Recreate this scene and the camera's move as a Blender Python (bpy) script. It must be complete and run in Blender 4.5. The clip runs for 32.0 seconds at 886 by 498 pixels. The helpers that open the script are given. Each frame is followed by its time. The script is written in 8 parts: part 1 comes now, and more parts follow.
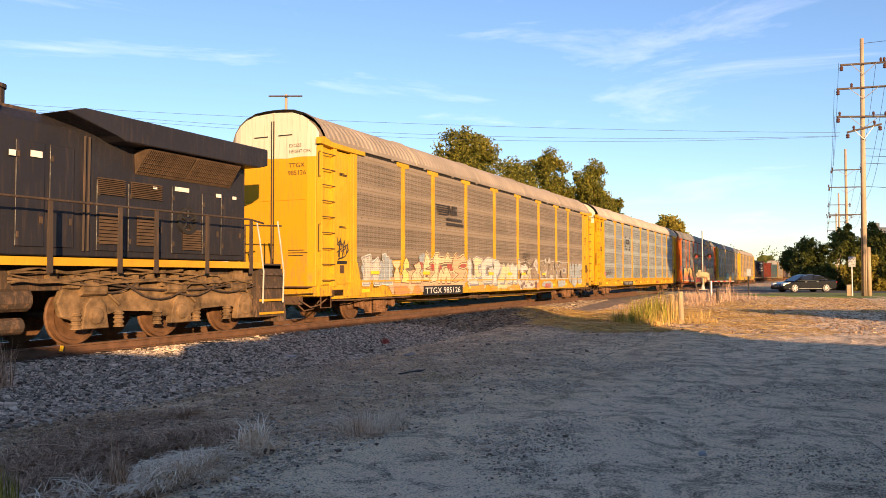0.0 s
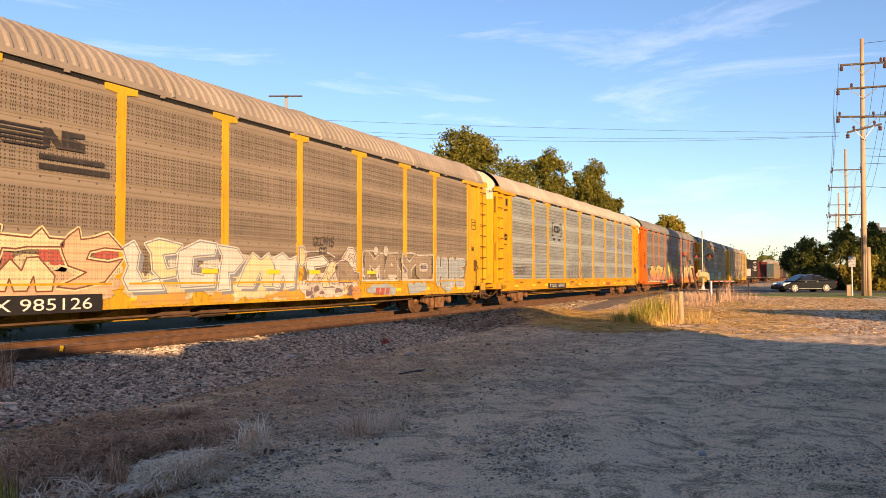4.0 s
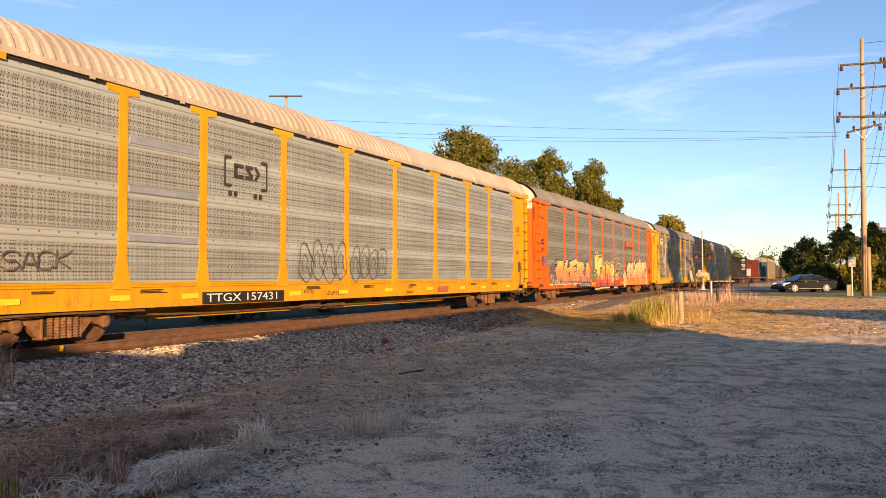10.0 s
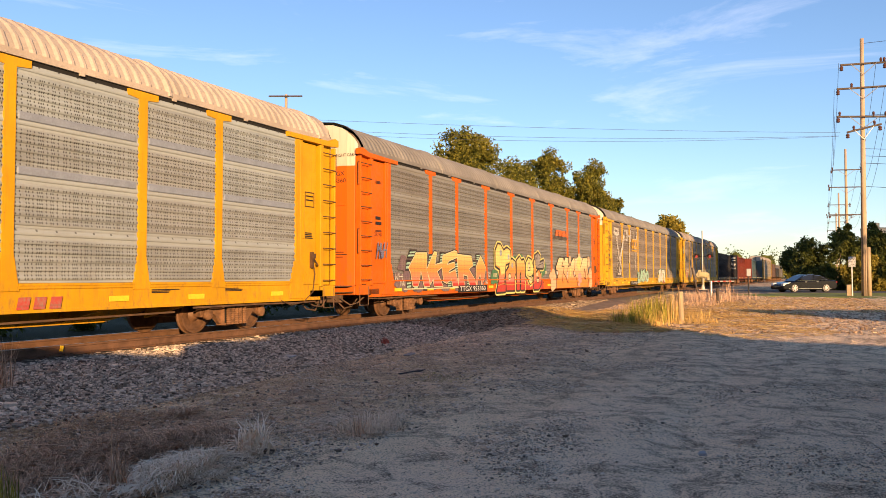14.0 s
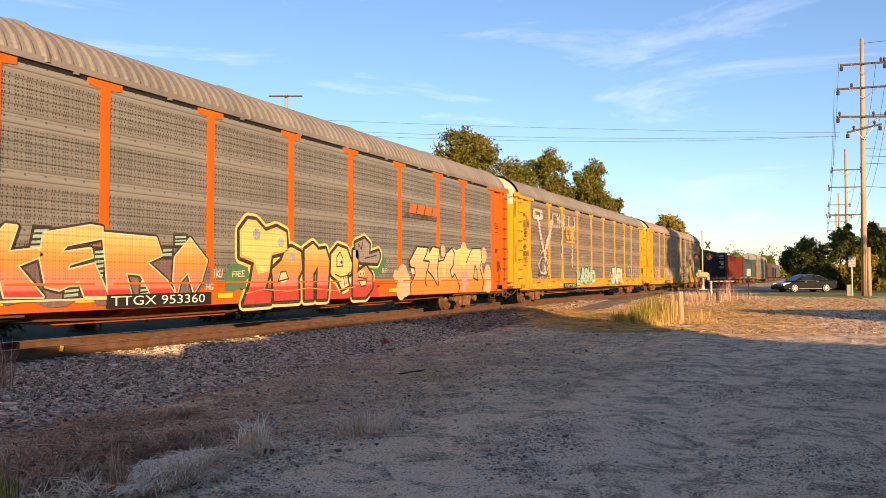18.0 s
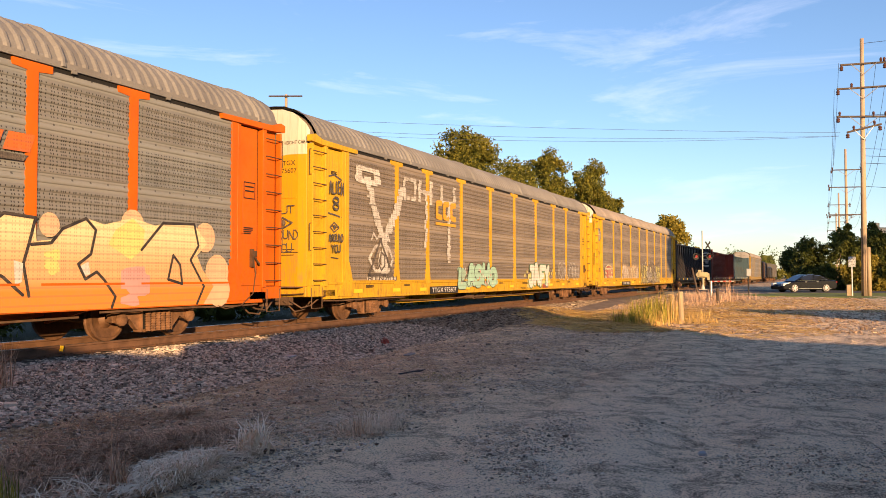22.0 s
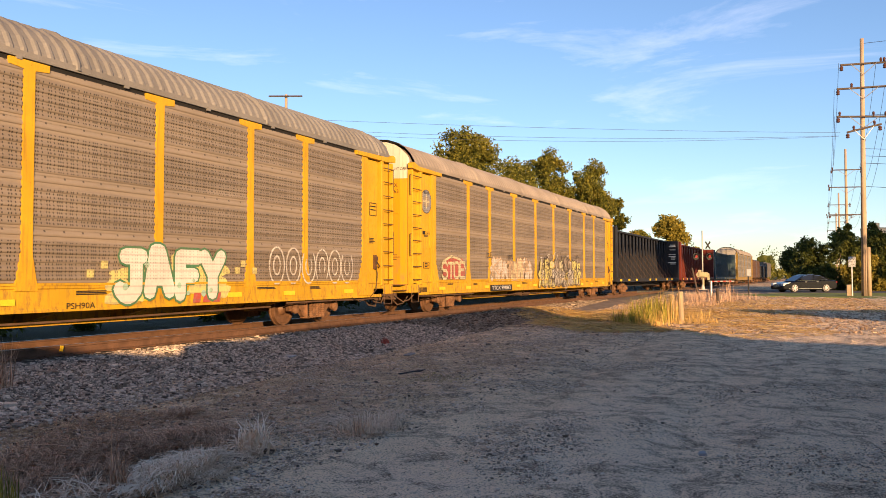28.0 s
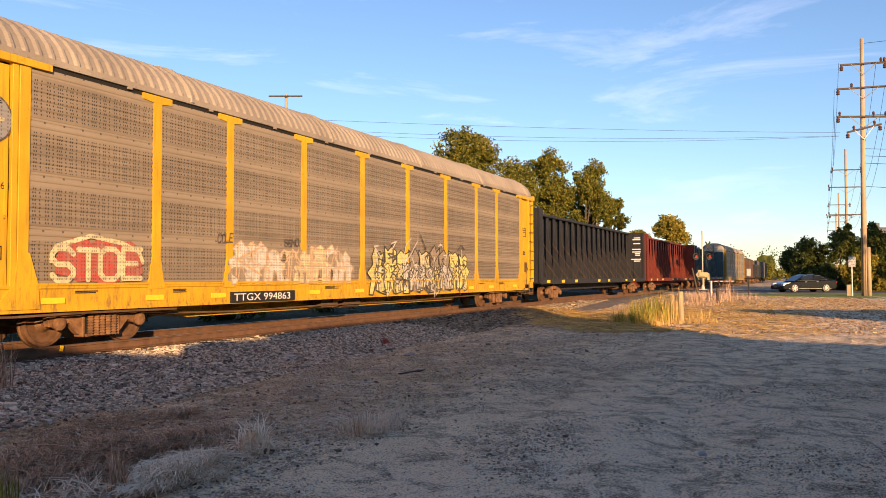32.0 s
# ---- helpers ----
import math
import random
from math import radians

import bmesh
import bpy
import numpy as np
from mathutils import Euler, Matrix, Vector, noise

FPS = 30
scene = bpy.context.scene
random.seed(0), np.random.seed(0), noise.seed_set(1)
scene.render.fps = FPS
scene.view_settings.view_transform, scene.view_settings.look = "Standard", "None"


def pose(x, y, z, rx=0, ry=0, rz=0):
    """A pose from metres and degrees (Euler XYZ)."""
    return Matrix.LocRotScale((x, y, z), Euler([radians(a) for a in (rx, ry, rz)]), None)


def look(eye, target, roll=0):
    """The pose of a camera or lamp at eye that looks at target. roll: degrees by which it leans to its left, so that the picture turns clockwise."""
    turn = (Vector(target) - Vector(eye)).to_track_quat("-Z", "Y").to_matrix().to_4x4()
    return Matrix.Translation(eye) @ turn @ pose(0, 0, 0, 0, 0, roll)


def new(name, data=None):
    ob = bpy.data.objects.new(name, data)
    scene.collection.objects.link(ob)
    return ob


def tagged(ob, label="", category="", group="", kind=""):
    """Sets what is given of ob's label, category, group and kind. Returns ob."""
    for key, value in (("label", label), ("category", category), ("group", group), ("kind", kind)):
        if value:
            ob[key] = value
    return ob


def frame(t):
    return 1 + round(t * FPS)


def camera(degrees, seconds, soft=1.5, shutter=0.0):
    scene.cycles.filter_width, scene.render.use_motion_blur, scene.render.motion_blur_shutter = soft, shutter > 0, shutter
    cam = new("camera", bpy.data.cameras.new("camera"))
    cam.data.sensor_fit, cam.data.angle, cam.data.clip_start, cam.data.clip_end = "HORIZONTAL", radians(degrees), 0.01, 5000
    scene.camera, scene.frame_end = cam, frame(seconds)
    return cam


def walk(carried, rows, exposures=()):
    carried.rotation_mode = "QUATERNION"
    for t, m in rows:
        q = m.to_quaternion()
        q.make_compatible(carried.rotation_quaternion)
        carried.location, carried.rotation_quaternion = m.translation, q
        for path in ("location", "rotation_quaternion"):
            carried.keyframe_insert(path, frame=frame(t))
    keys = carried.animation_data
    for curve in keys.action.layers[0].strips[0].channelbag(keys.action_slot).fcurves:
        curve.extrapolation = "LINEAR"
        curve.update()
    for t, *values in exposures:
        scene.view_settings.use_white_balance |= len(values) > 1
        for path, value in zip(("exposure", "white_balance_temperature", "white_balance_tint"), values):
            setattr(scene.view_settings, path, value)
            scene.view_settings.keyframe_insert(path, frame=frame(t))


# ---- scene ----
# The camera stands still on its tripod beside the track.
# World: x runs along the track, z = 0 is the rail head, the track centre is y = 0.
EYE = (0.0, -13.035, 1.209)
YAW, PITCH, ROLL = radians(64.854), radians(2.056), -0.137
AIM = (math.sin(YAW) * math.cos(PITCH), EYE[1] + math.cos(YAW) * math.cos(PITCH), EYE[2] + math.sin(PITCH))
cam = camera(58.79, 32.0, 0.75)
EXPOSURE, TINT = 0.95, 22.0
walk(cam, [(0.0, look(EYE, AIM, ROLL)), (32.0, look(EYE, AIM, ROLL))],
     exposures=[(0.0, EXPOSURE + 0.08, 6500, TINT), (1.0, EXPOSURE + 0.06, 6500, TINT), (2.5, EXPOSURE, 6500, TINT), (32.0, EXPOSURE, 6500, TINT)])

# ---- light: a very low evening sun behind the camera, and the clear sky ----
SUN_WAY = Vector((0.742, 0.670, -0.168)).normalized()
SUN_ELEV, SUN_ROT = math.asin(-SUN_WAY.z), math.atan2(-SUN_WAY.x, -SUN_WAY.y)
sun_data = bpy.data.lights.new("sun", "SUN")
sun_data.energy, sun_data.angle, sun_data.color = 5.0, radians(0.5), (1.0, 0.66, 0.30)
sun = new("sun", sun_data)
sun.matrix_world = look((-60, -60, 12), Vector((-60, -60, 12)) + SUN_WAY)


def make_world():
    w = bpy.data.worlds.new("evening_sky")
    w.use_nodes = True
    scene.world = w
    nt = w.node_tree
    nt.nodes.clear()
    N = nt.nodes.new
    out, bg, sky = N("ShaderNodeOutputWorld"), N("ShaderNodeBackground"), N("ShaderNodeTexSky")
    sky.sky_type, sky.sun_disc = "NISHITA", False
    sky.sun_elevation, sky.sun_rotation = SUN_ELEV, SUN_ROT
    sky.air_density, sky.dust_density, sky.ozone_density = 1.0, 0.25, 3.0
    tc, mp = N("ShaderNodeTexCoord"), N("ShaderNodeMapping")
    mp.inputs["Scale"].default_value = (1.6, 1.6, 9.0)
    mp.inputs["Rotation"].default_value = (0.15, -0.12, 0.3)
    mp.inputs["Location"].default_value = (3.1, 1.4, 0.6)
    n1 = N("ShaderNodeTexNoise")
    n1.inputs["Scale"].default_value, n1.inputs["Detail"].default_value, n1.inputs["Roughness"].default_value = 1.7, 8, 0.62
    n1.inputs["Distortion"].default_value = 0.6
    ramp = N("ShaderNodeValToRGB")
    ramp.color_ramp.elements[0].position, ramp.color_ramp.elements[1].position = 0.56, 0.84
    ramp.color_ramp.elements[1].color = (0.34, 0.34, 0.34, 1)
    mix = N("ShaderNodeMix")
    mix.data_type = "RGBA"
    mix.inputs[7].default_value = (CLOUD[0], CLOUD[1], CLOUD[2], 1)
    L = nt.links.new
    turn = N("ShaderNodeMapping")
    turn.inputs["Rotation"].default_value = (0.0, 0.0, radians(13))
    L(tc.outputs["Generated"], turn.inputs["Vector"])
    L(turn.outputs[0], mp.inputs["Vector"])
    L(mp.outputs[0], n1.inputs["Vector"])
    L(n1.outputs["Fac"], ramp.inputs[0])
    L(ramp.outputs[0], mix.inputs[0])
    L(sky.outputs[0], mix.inputs[6])
    L(mix.outputs[2], bg.inputs[0])
    bg.inputs[1].default_value = SKY_STRENGTH
    L(bg.outputs[0], out.inputs[0])


SKY_STRENGTH = 0.119
CLOUD = (8.0, 7.9, 7.8)
make_world()

# ---- materials ----
MATS = {}


class Nodes:
    """A small wrapper to wire node materials."""

    def __init__(self, name, rough=0.6, metal=0.0, spec=0.5):
        self.m = bpy.data.materials.new(name)
        self.m.use_nodes = True
        self.t = self.m.node_tree
        self.b = self.t.nodes["Principled BSDF"]
        self.b.inputs["Roughness"].default_value = rough
        self.b.inputs["Metallic"].default_value = metal
        self.b.inputs["Specular IOR Level"].default_value = spec
        self.tc = self.t.nodes.new("ShaderNodeTexCoord")

    def n(self, kind, **kw):
        return self.t.nodes.new("ShaderNode" + kind)

    def l(self, a, b):
        self.t.links.new(a, b)

    def coords(self, sx=1, sy=1, sz=1):
        mp = self.n("Mapping")
        mp.inputs["Scale"].default_value = (sx, sy, sz)
        self.l(self.tc.outputs["Object"], mp.inputs["Vector"])
        return mp.outputs[0]

    def noise(self, scale, detail=4, rough=0.6, stretch=(1, 1, 1), dist=0.0):
        t = self.n("TexNoise")
        t.inputs["Scale"].default_value, t.inputs["Detail"].default_value = scale, detail
        t.inputs["Roughness"].default_value, t.inputs["Distortion"].default_value = rough, dist
        self.l(self.coords(*stretch), t.inputs["Vector"])
        return t.outputs["Fac"]

    def streaked(self, scale, detail, rough, along, across, dist=0.0):
        """Noise drawn out across the line of sight from the lot to the crossing, as wheels have spread the dust."""
        x, y, z = self.xyz()
        u = self.math("MULTIPLY", self.math("SUBTRACT", self.math("MULTIPLY", x, 0.425), self.math("MULTIPLY", y, 0.905)), along)
        v = self.math("MULTIPLY", self.math("ADD", self.math("MULTIPLY", x, 0.905), self.math("MULTIPLY", y, 0.425)), across)
        c = self.n("CombineXYZ")
        self.l(u, c.inputs[0])
        self.l(v, c.inputs[1])
        t = self.n("TexNoise")
        t.inputs["Scale"].default_value, t.inputs["Detail"].default_value = scale, detail
        t.inputs["Roughness"].default_value, t.inputs["Distortion"].default_value = rough, dist
        self.l(c.outputs[0], t.inputs["Vector"])
        return t.outputs["Fac"]

    def ramp(self, fac, lo, hi, a=0.0, b=1.0):
        r = self.n("MapRange")
        for i, v in zip((1, 2, 3, 4), (lo, hi, a, b)):
            r.inputs[i].default_value = v
        self.l(fac, r.inputs[0])
        return r.outputs[0]

    def mix(self, fac, a, b, mode="MIX"):
        x = self.n("Mix")
        x.data_type, x.blend_type = "RGBA", mode
        for sock, v in ((x.inputs[0], fac), (x.inputs[6], a), (x.inputs[7], b)):
            if isinstance(v, (int, float)):
                sock.default_value = v
            elif isinstance(v, tuple):
                sock.default_value = (*v, 1)
            else:
                self.l(v, sock)
        return x.outputs[2]

    def math(self, op, a, b=0.0):
        x = self.n("Math")
        x.operation = op
        for sock, v in zip(x.inputs, (a, b)):
            if isinstance(v, (int, float)):
                sock.default_value = v
            else:
                self.l(v, sock)
        return x.outputs[0]

    def xyz(self):
        s = self.n("SeparateXYZ")
        self.l(self.tc.outputs["Object"], s.inputs[0])
        return s.outputs

    def columns(self, g):
        """Columns of slots, close together and far apart by turns."""
        f = None
        for c in (0.04, 0.11, 0.22, 0.34, 0.40, 0.46, 0.58, 0.70, 0.76, 0.88):
            m = self.n("Math")
            m.operation = "COMPARE"
            self.l(g, m.inputs[0])
            m.inputs[1].default_value, m.inputs[2].default_value = c, 0.016
            f = m.outputs[0] if f is None else self.math("ADD", f, m.outputs[0])
        return f

    def bump(self, h, strength=0.3, dist=0.02):
        b = self.n("Bump")
        b.inputs["Strength"].default_value, b.inputs["Distance"].default_value = strength, dist
        self.l(h, b.inputs["Height"])
        self.l(b.outputs[0], self.b.inputs["Normal"])

    def done(self, col):
        if isinstance(col, tuple):
            self.b.inputs["Base Color"].default_value = (*col, 1)
        else:
            self.l(col, self.b.inputs["Base Color"])
        MATS[self.m.name] = self.m
        return self.m


def shade(c, k):
    return tuple(min(1.0, v * k) for v in c)


def surface(name, c, rough=0.7, metal=0.0, scale=3.0, vary=0.35, bump=0.15, grain=60.0, streak=1.0, spec=0.4, rand=False):
    """A worn plain surface: broad stains, fine grain, faint relief."""
    s = Nodes(name, rough, metal, spec)
    broad = s.noise(scale, 5, 0.6, (1, 1, streak))
    fine = s.noise(grain, 3, 0.6)
    col = s.mix(s.ramp(broad, 0.3, 0.7), shade(c, 1 - vary), shade(c, 1 + vary * 0.6))
    col = s.mix(s.ramp(fine, 0.35, 0.65, 0, 0.35), col, shade(c, 0.6))
    if rand:
        oi = s.n("ObjectInfo")
        col = s.mix(s.ramp(oi.outputs["Random"], 0, 1, 0, 0.5), col, shade(c, 1 + vary))
    s.bump(fine, bump, 0.01)
    return s.done(col)


def painted_steel(name, c, dirt=(0.10, 0.065, 0.04), amount=0.5, rough=0.55, spec=0.18):
    """Old paint on steel with rain streaks, grime, chips and rust spots."""
    s = Nodes(name, rough, 0.0, spec)
    streaks = s.noise(5.0, 5, 0.65, (3.0, 3.0, 0.22))
    spots = s.noise(9.0, 6, 0.7)
    broad = s.noise(0.9, 4, 0.6)
    splash = s.noise(6.5, 6, 0.75, (1.6, 1.6, 0.5))
    chips = s.noise(34.0, 4, 0.7)
    z = s.xyz()[2]
    col = s.mix(s.ramp(broad, 0.3, 0.7), shade(c, 0.80), shade(c, 1.10))
    col = s.mix(s.ramp(streaks, 0.52, 0.78, 0, amount), col, dirt)
    col = s.mix(s.ramp(spots, 0.64, 0.74, 0, amount * 1.3), col, shade(dirt, 0.8))
    low = s.math("MULTIPLY", s.ramp(z, 1.7, 0.7), s.ramp(splash, 0.50, 0.68, 0, min(1.0, amount * 1.5)))
    col = s.mix(low, col, shade(dirt, 1.25))
    col = s.mix(s.ramp(chips, 0.66, 0.70, 0, min(1.0, amount * 1.6)), col, shade(dirt, 0.55))
    fine = s.noise(120.0, 2)
    s.bump(fine, 0.08, 0.004)
    s.l(s.ramp(spots, 0.4, 0.75, rough - 0.1, min(0.95, rough + 0.25)), s.b.inputs["Roughness"])
    return s.done(col)


def two_tone(name, low, high, split, dirt=(0.10, 0.065, 0.04), amount=0.4):
    """Door paint: one colour below the height split, another above."""
    s = Nodes(name, 0.55, 0.0, 0.18)
    z = s.xyz()[2]
    wob = s.noise(1.2, 2)
    line = s.math("ADD", z, s.ramp(wob, 0.3, 0.7, -0.02, 0.02))
    col = s.mix(s.ramp(line, split - 0.006, split + 0.006), low, high)
    streaks = s.noise(5.0, 5, 0.65, (3.0, 3.0, 0.2))
    spots = s.noise(11.0, 6, 0.7)
    col = s.mix(s.ramp(streaks, 0.5, 0.8, 0, amount), col, dirt)
    col = s.mix(s.ramp(spots, 0.68, 0.75, 0, amount * 1.2), col, shade(dirt, 0.7))
    splash = s.noise(4.5, 6, 0.75, (1.4, 1.4, 0.6))
    low = s.math("MULTIPLY", s.ramp(z, 2.6, 1.0), s.ramp(splash, 0.46, 0.68, 0, min(1.0, amount * 1.4)))
    col = s.mix(low, col, shade(dirt, 1.2))
    s.bump(s.noise(60.0, 3), 0.1, 0.005)
    return s.done(col)


def perforated(name, c, grime=(0.16, 0.12, 0.085), amount=0.45):
    """Galvanised side screen: rows of small punched slots in groups, rain streaks and grime."""
    s = Nodes(name, 0.62, 0.0, 0.4)
    x, y, z = s.xyz()
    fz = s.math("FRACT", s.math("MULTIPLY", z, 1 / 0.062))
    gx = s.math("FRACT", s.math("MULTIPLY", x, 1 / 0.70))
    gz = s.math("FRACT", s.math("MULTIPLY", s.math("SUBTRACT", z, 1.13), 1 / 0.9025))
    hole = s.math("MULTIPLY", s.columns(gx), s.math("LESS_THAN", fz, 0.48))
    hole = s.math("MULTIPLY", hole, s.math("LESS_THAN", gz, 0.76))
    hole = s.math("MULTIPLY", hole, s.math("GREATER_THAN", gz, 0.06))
    broad = s.noise(1.1, 5, 0.65, (0.5, 1, 1.6))
    streaks = s.noise(6.0, 5, 0.65, (2.4, 2.4, 0.3))
    bands = s.noise(3.0, 3, 0.6, (0.25, 1, 3.0))
    oi = s.n("ObjectInfo")
    col = s.mix(s.ramp(broad, 0.3, 0.72), shade(c, 0.72), shade(c, 1.18))
    col = s.mix(s.ramp(bands, 0.45, 0.7, 0, 0.5), col, shade(c, 1.3))
    col = s.mix(s.ramp(streaks, 0.5, 0.75, 0, amount), col, grime)
    col = s.mix(s.ramp(oi.outputs["Random"], 0, 1, 0, 0.3), col, grime)
    band = s.math("MAXIMUM", s.ramp(gz, 0.77, 0.80), s.ramp(gz, 0.05, 0.03))
    col = s.mix(s.math("MULTIPLY", band, 0.45), col, shade(c, 1.35))
    bolt = None
    for g, at, half in ((s.math("FRACT", s.math("MULTIPLY", x, 1 / 0.38)), 0.5, 0.05), (gz, 0.955, 0.02)):
        q = s.n("Math")
        q.operation = "COMPARE"
        s.l(g, q.inputs[0])
        q.inputs[1].default_value, q.inputs[2].default_value = at, half
        bolt = q.outputs[0] if bolt is None else s.math("MULTIPLY", bolt, q.outputs[0])
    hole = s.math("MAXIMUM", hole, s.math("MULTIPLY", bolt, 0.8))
    # Slots are not cut; the shade inside them is painted near-black.
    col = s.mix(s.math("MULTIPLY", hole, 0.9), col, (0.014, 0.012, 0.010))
    s.bump(s.noise(40.0, 3), 0.12, 0.01)
    return s.done(col)


# ---- mesh helpers ----
def box(bm, x0, x1, y0, y1, z0, z1):
    v = [bm.verts.new((x, y, z)) for x in (x0, x1) for y in (y0, y1) for z in (z0, z1)]
    for f in ((0, 1, 3, 2), (4, 6, 7, 5), (0, 4, 5, 1), (2, 3, 7, 6), (0, 2, 6, 4), (1, 5, 7, 3)):
        bm.faces.new([v[i] for i in f])
    return v


def prism(bm, outline, axis, a, b):
    """An outline in the plane across the axis, drawn out from a to b. Outline pairs: (y, z), (x, z) or (x, y)."""
    def place(p, d):
        return {"x": (d, p[0], p[1]), "y": (p[0], d, p[1]), "z": (p[0], p[1], d)}[axis]
    lo = [bm.verts.new(place(p, a)) for p in outline]
    hi = [bm.verts.new(place(p, b)) for p in outline]
    n = len(outline)
    bm.faces.new(lo)
    bm.faces.new(hi[::-1])
    for i in range(n):
        j = (i + 1) % n
        bm.faces.new((lo[i], hi[i], hi[j], lo[j]))
    return lo + hi


def rod(bm, p, q, r, n=8, r2=None):
    p, q = Vector(p), Vector(q)
    d = (q - p).normalized()
    a = d.orthogonal().normalized()
    b = d.cross(a)
    rings = []
    for c, rr in ((p, r), (q, r if r2 is None else r2)):
        rings.append([bm.verts.new(c + (a * math.cos(k * math.tau / n) + b * math.sin(k * math.tau / n)) * rr) for k in range(n)])
    for k in range(n):
        bm.faces.new((rings[0][k], rings[0][(k + 1) % n], rings[1][(k + 1) % n], rings[1][k]))
    bm.faces.new(rings[0][::-1])
    bm.faces.new(rings[1])


def pipe(bm, pts, r, n=6):
    """A bent tube through the points, one connected surface."""
    pts = [Vector(p) for p in pts]
    rings = []
    a = None
    for i, p in enumerate(pts):
        d = (pts[min(i + 1, len(pts) - 1)] - pts[max(i - 1, 0)]).normalized()
        a = d.orthogonal().normalized() if a is None else (a - d * a.dot(d)).normalized()
        b = d.cross(a)
        rings.append([bm.verts.new(p + (a * math.cos(k * math.tau / n) + b * math.sin(k * math.tau / n)) * r) for k in range(n)])
    for u, v in zip(rings, rings[1:]):
        for k in range(n):
            bm.faces.new((u[k], u[(k + 1) % n], v[(k + 1) % n], v[k]))
    bm.faces.new(rings[0][::-1])
    bm.faces.new(rings[-1])


def lathe(bm, prof, axis, centre, n=20):
    """Turn a profile of (distance along the axis, radius) round the axis."""
    c = Vector(centre)
    e = {"x": (Vector((1, 0, 0)), Vector((0, 1, 0)), Vector((0, 0, 1))), "y": (Vector((0, 1, 0)), Vector((1, 0, 0)), Vector((0, 0, 1))),
         "z": (Vector((0, 0, 1)), Vector((1, 0, 0)), Vector((0, 1, 0)))}[axis]
    rings = []
    for d, r in prof:
        rings.append([bm.verts.new(c + e[0] * d + (e[1] * math.cos(k * math.tau / n) + e[2] * math.sin(k * math.tau / n)) * r) for k in range(n)])
    for a, b in zip(rings, rings[1:]):
        for k in range(n):
            bm.faces.new((a[k], a[(k + 1) % n], b[(k + 1) % n], b[k]))
    bm.faces.new(rings[0][::-1])
    bm.faces.new(rings[-1])


def mesh_of(bm, mat, name, smooth=False):
    bmesh.ops.recalc_face_normals(bm, faces=bm.faces)
    me = bpy.data.meshes.new(name)
    bm.to_mesh(me)
    bm.free()
    if smooth:
        me.shade_smooth()
    me.materials.append(mat)
    return me


def part(name, bm, mat, parent=None, label="", smooth=False, bevel=0.0):
    if bevel:
        bmesh.ops.bevel(bm, geom=list(bm.edges), offset=bevel, segments=1, affect="EDGES", clamp_overlap=True)
    ob = new(name, mesh_of(bm, mat, name, smooth))
    if parent is not None:
        ob.parent = parent
    return tagged(ob, label)


def again(name, src, parent, m=None, label=""):
    """Another object on the same mesh."""
    ob = new(name, src.data)
    ob.parent = parent
    if m is not None:
        ob.matrix_basis = m
    return tagged(ob, label)


def root(name, label, category, group="", x=0, y=0, z=0, rz=0):
    ob = new(name)
    ob.matrix_basis = pose(x, y, z, 0, 0, rz)
    return tagged(ob, label, category, group)


def B():
    return bmesh.new()


def boxpart(name, dims, mat, parent, label="", bevel=0.0):
    bm = B()
    box(bm, *dims)
    return part(name, bm, mat, parent, label, bevel=bevel)


FONT_CACHE = {}


def lettering(name, text, size, mat, parent, m, label="", fat=0.0, stretch=1.0, shear=0.0, align="LEFT", depth=0.0):
    """Flat painted letters as a mesh, in the built-in font, placed by m (text runs along local x, up along local y)."""
    cu = bpy.data.curves.new(name, "FONT")
    cu.body, cu.size, cu.offset, cu.shear, cu.align_x, cu.extrude = text, size, fat, shear, align, depth
    cu.resolution_u = 3
    tmp = bpy.data.objects.new(name, cu)
    scene.collection.objects.link(tmp)
    me = bpy.data.meshes.new_from_object(tmp.evaluated_get(bpy.context.evaluated_depsgraph_get()))
    bpy.data.objects.remove(tmp)
    bpy.data.curves.remove(cu)
    me.materials.clear()
    me.materials.append(mat)
    me.transform(m @ Matrix.Diagonal((stretch, 1, 1, 1)))
    me.name = name
    ob = new(name, me)
    ob.parent = parent
    return tagged(ob, label)


def on_side(x, z, y=-1.545):
    """Where letters lie on the near side of a car: local x along the car, up is z."""
    return Matrix.Translation((x, y, z)) @ Matrix.Rotation(radians(90), 4, "X")


def on_end(y, z, x=-0.012):
    """Where letters lie on the front end of a car: they run towards -y as read from ahead."""
    return Matrix.Translation((x, y, z)) @ Matrix.Rotation(radians(-90), 4, "Z") @ Matrix.Rotation(radians(90), 4, "X")


# ---- ground ----
def smooth(a, b, x):
    k = min(1.0, max(0.0, (x - a) / (b - a)))
    return k * k * (3 - 2 * k)


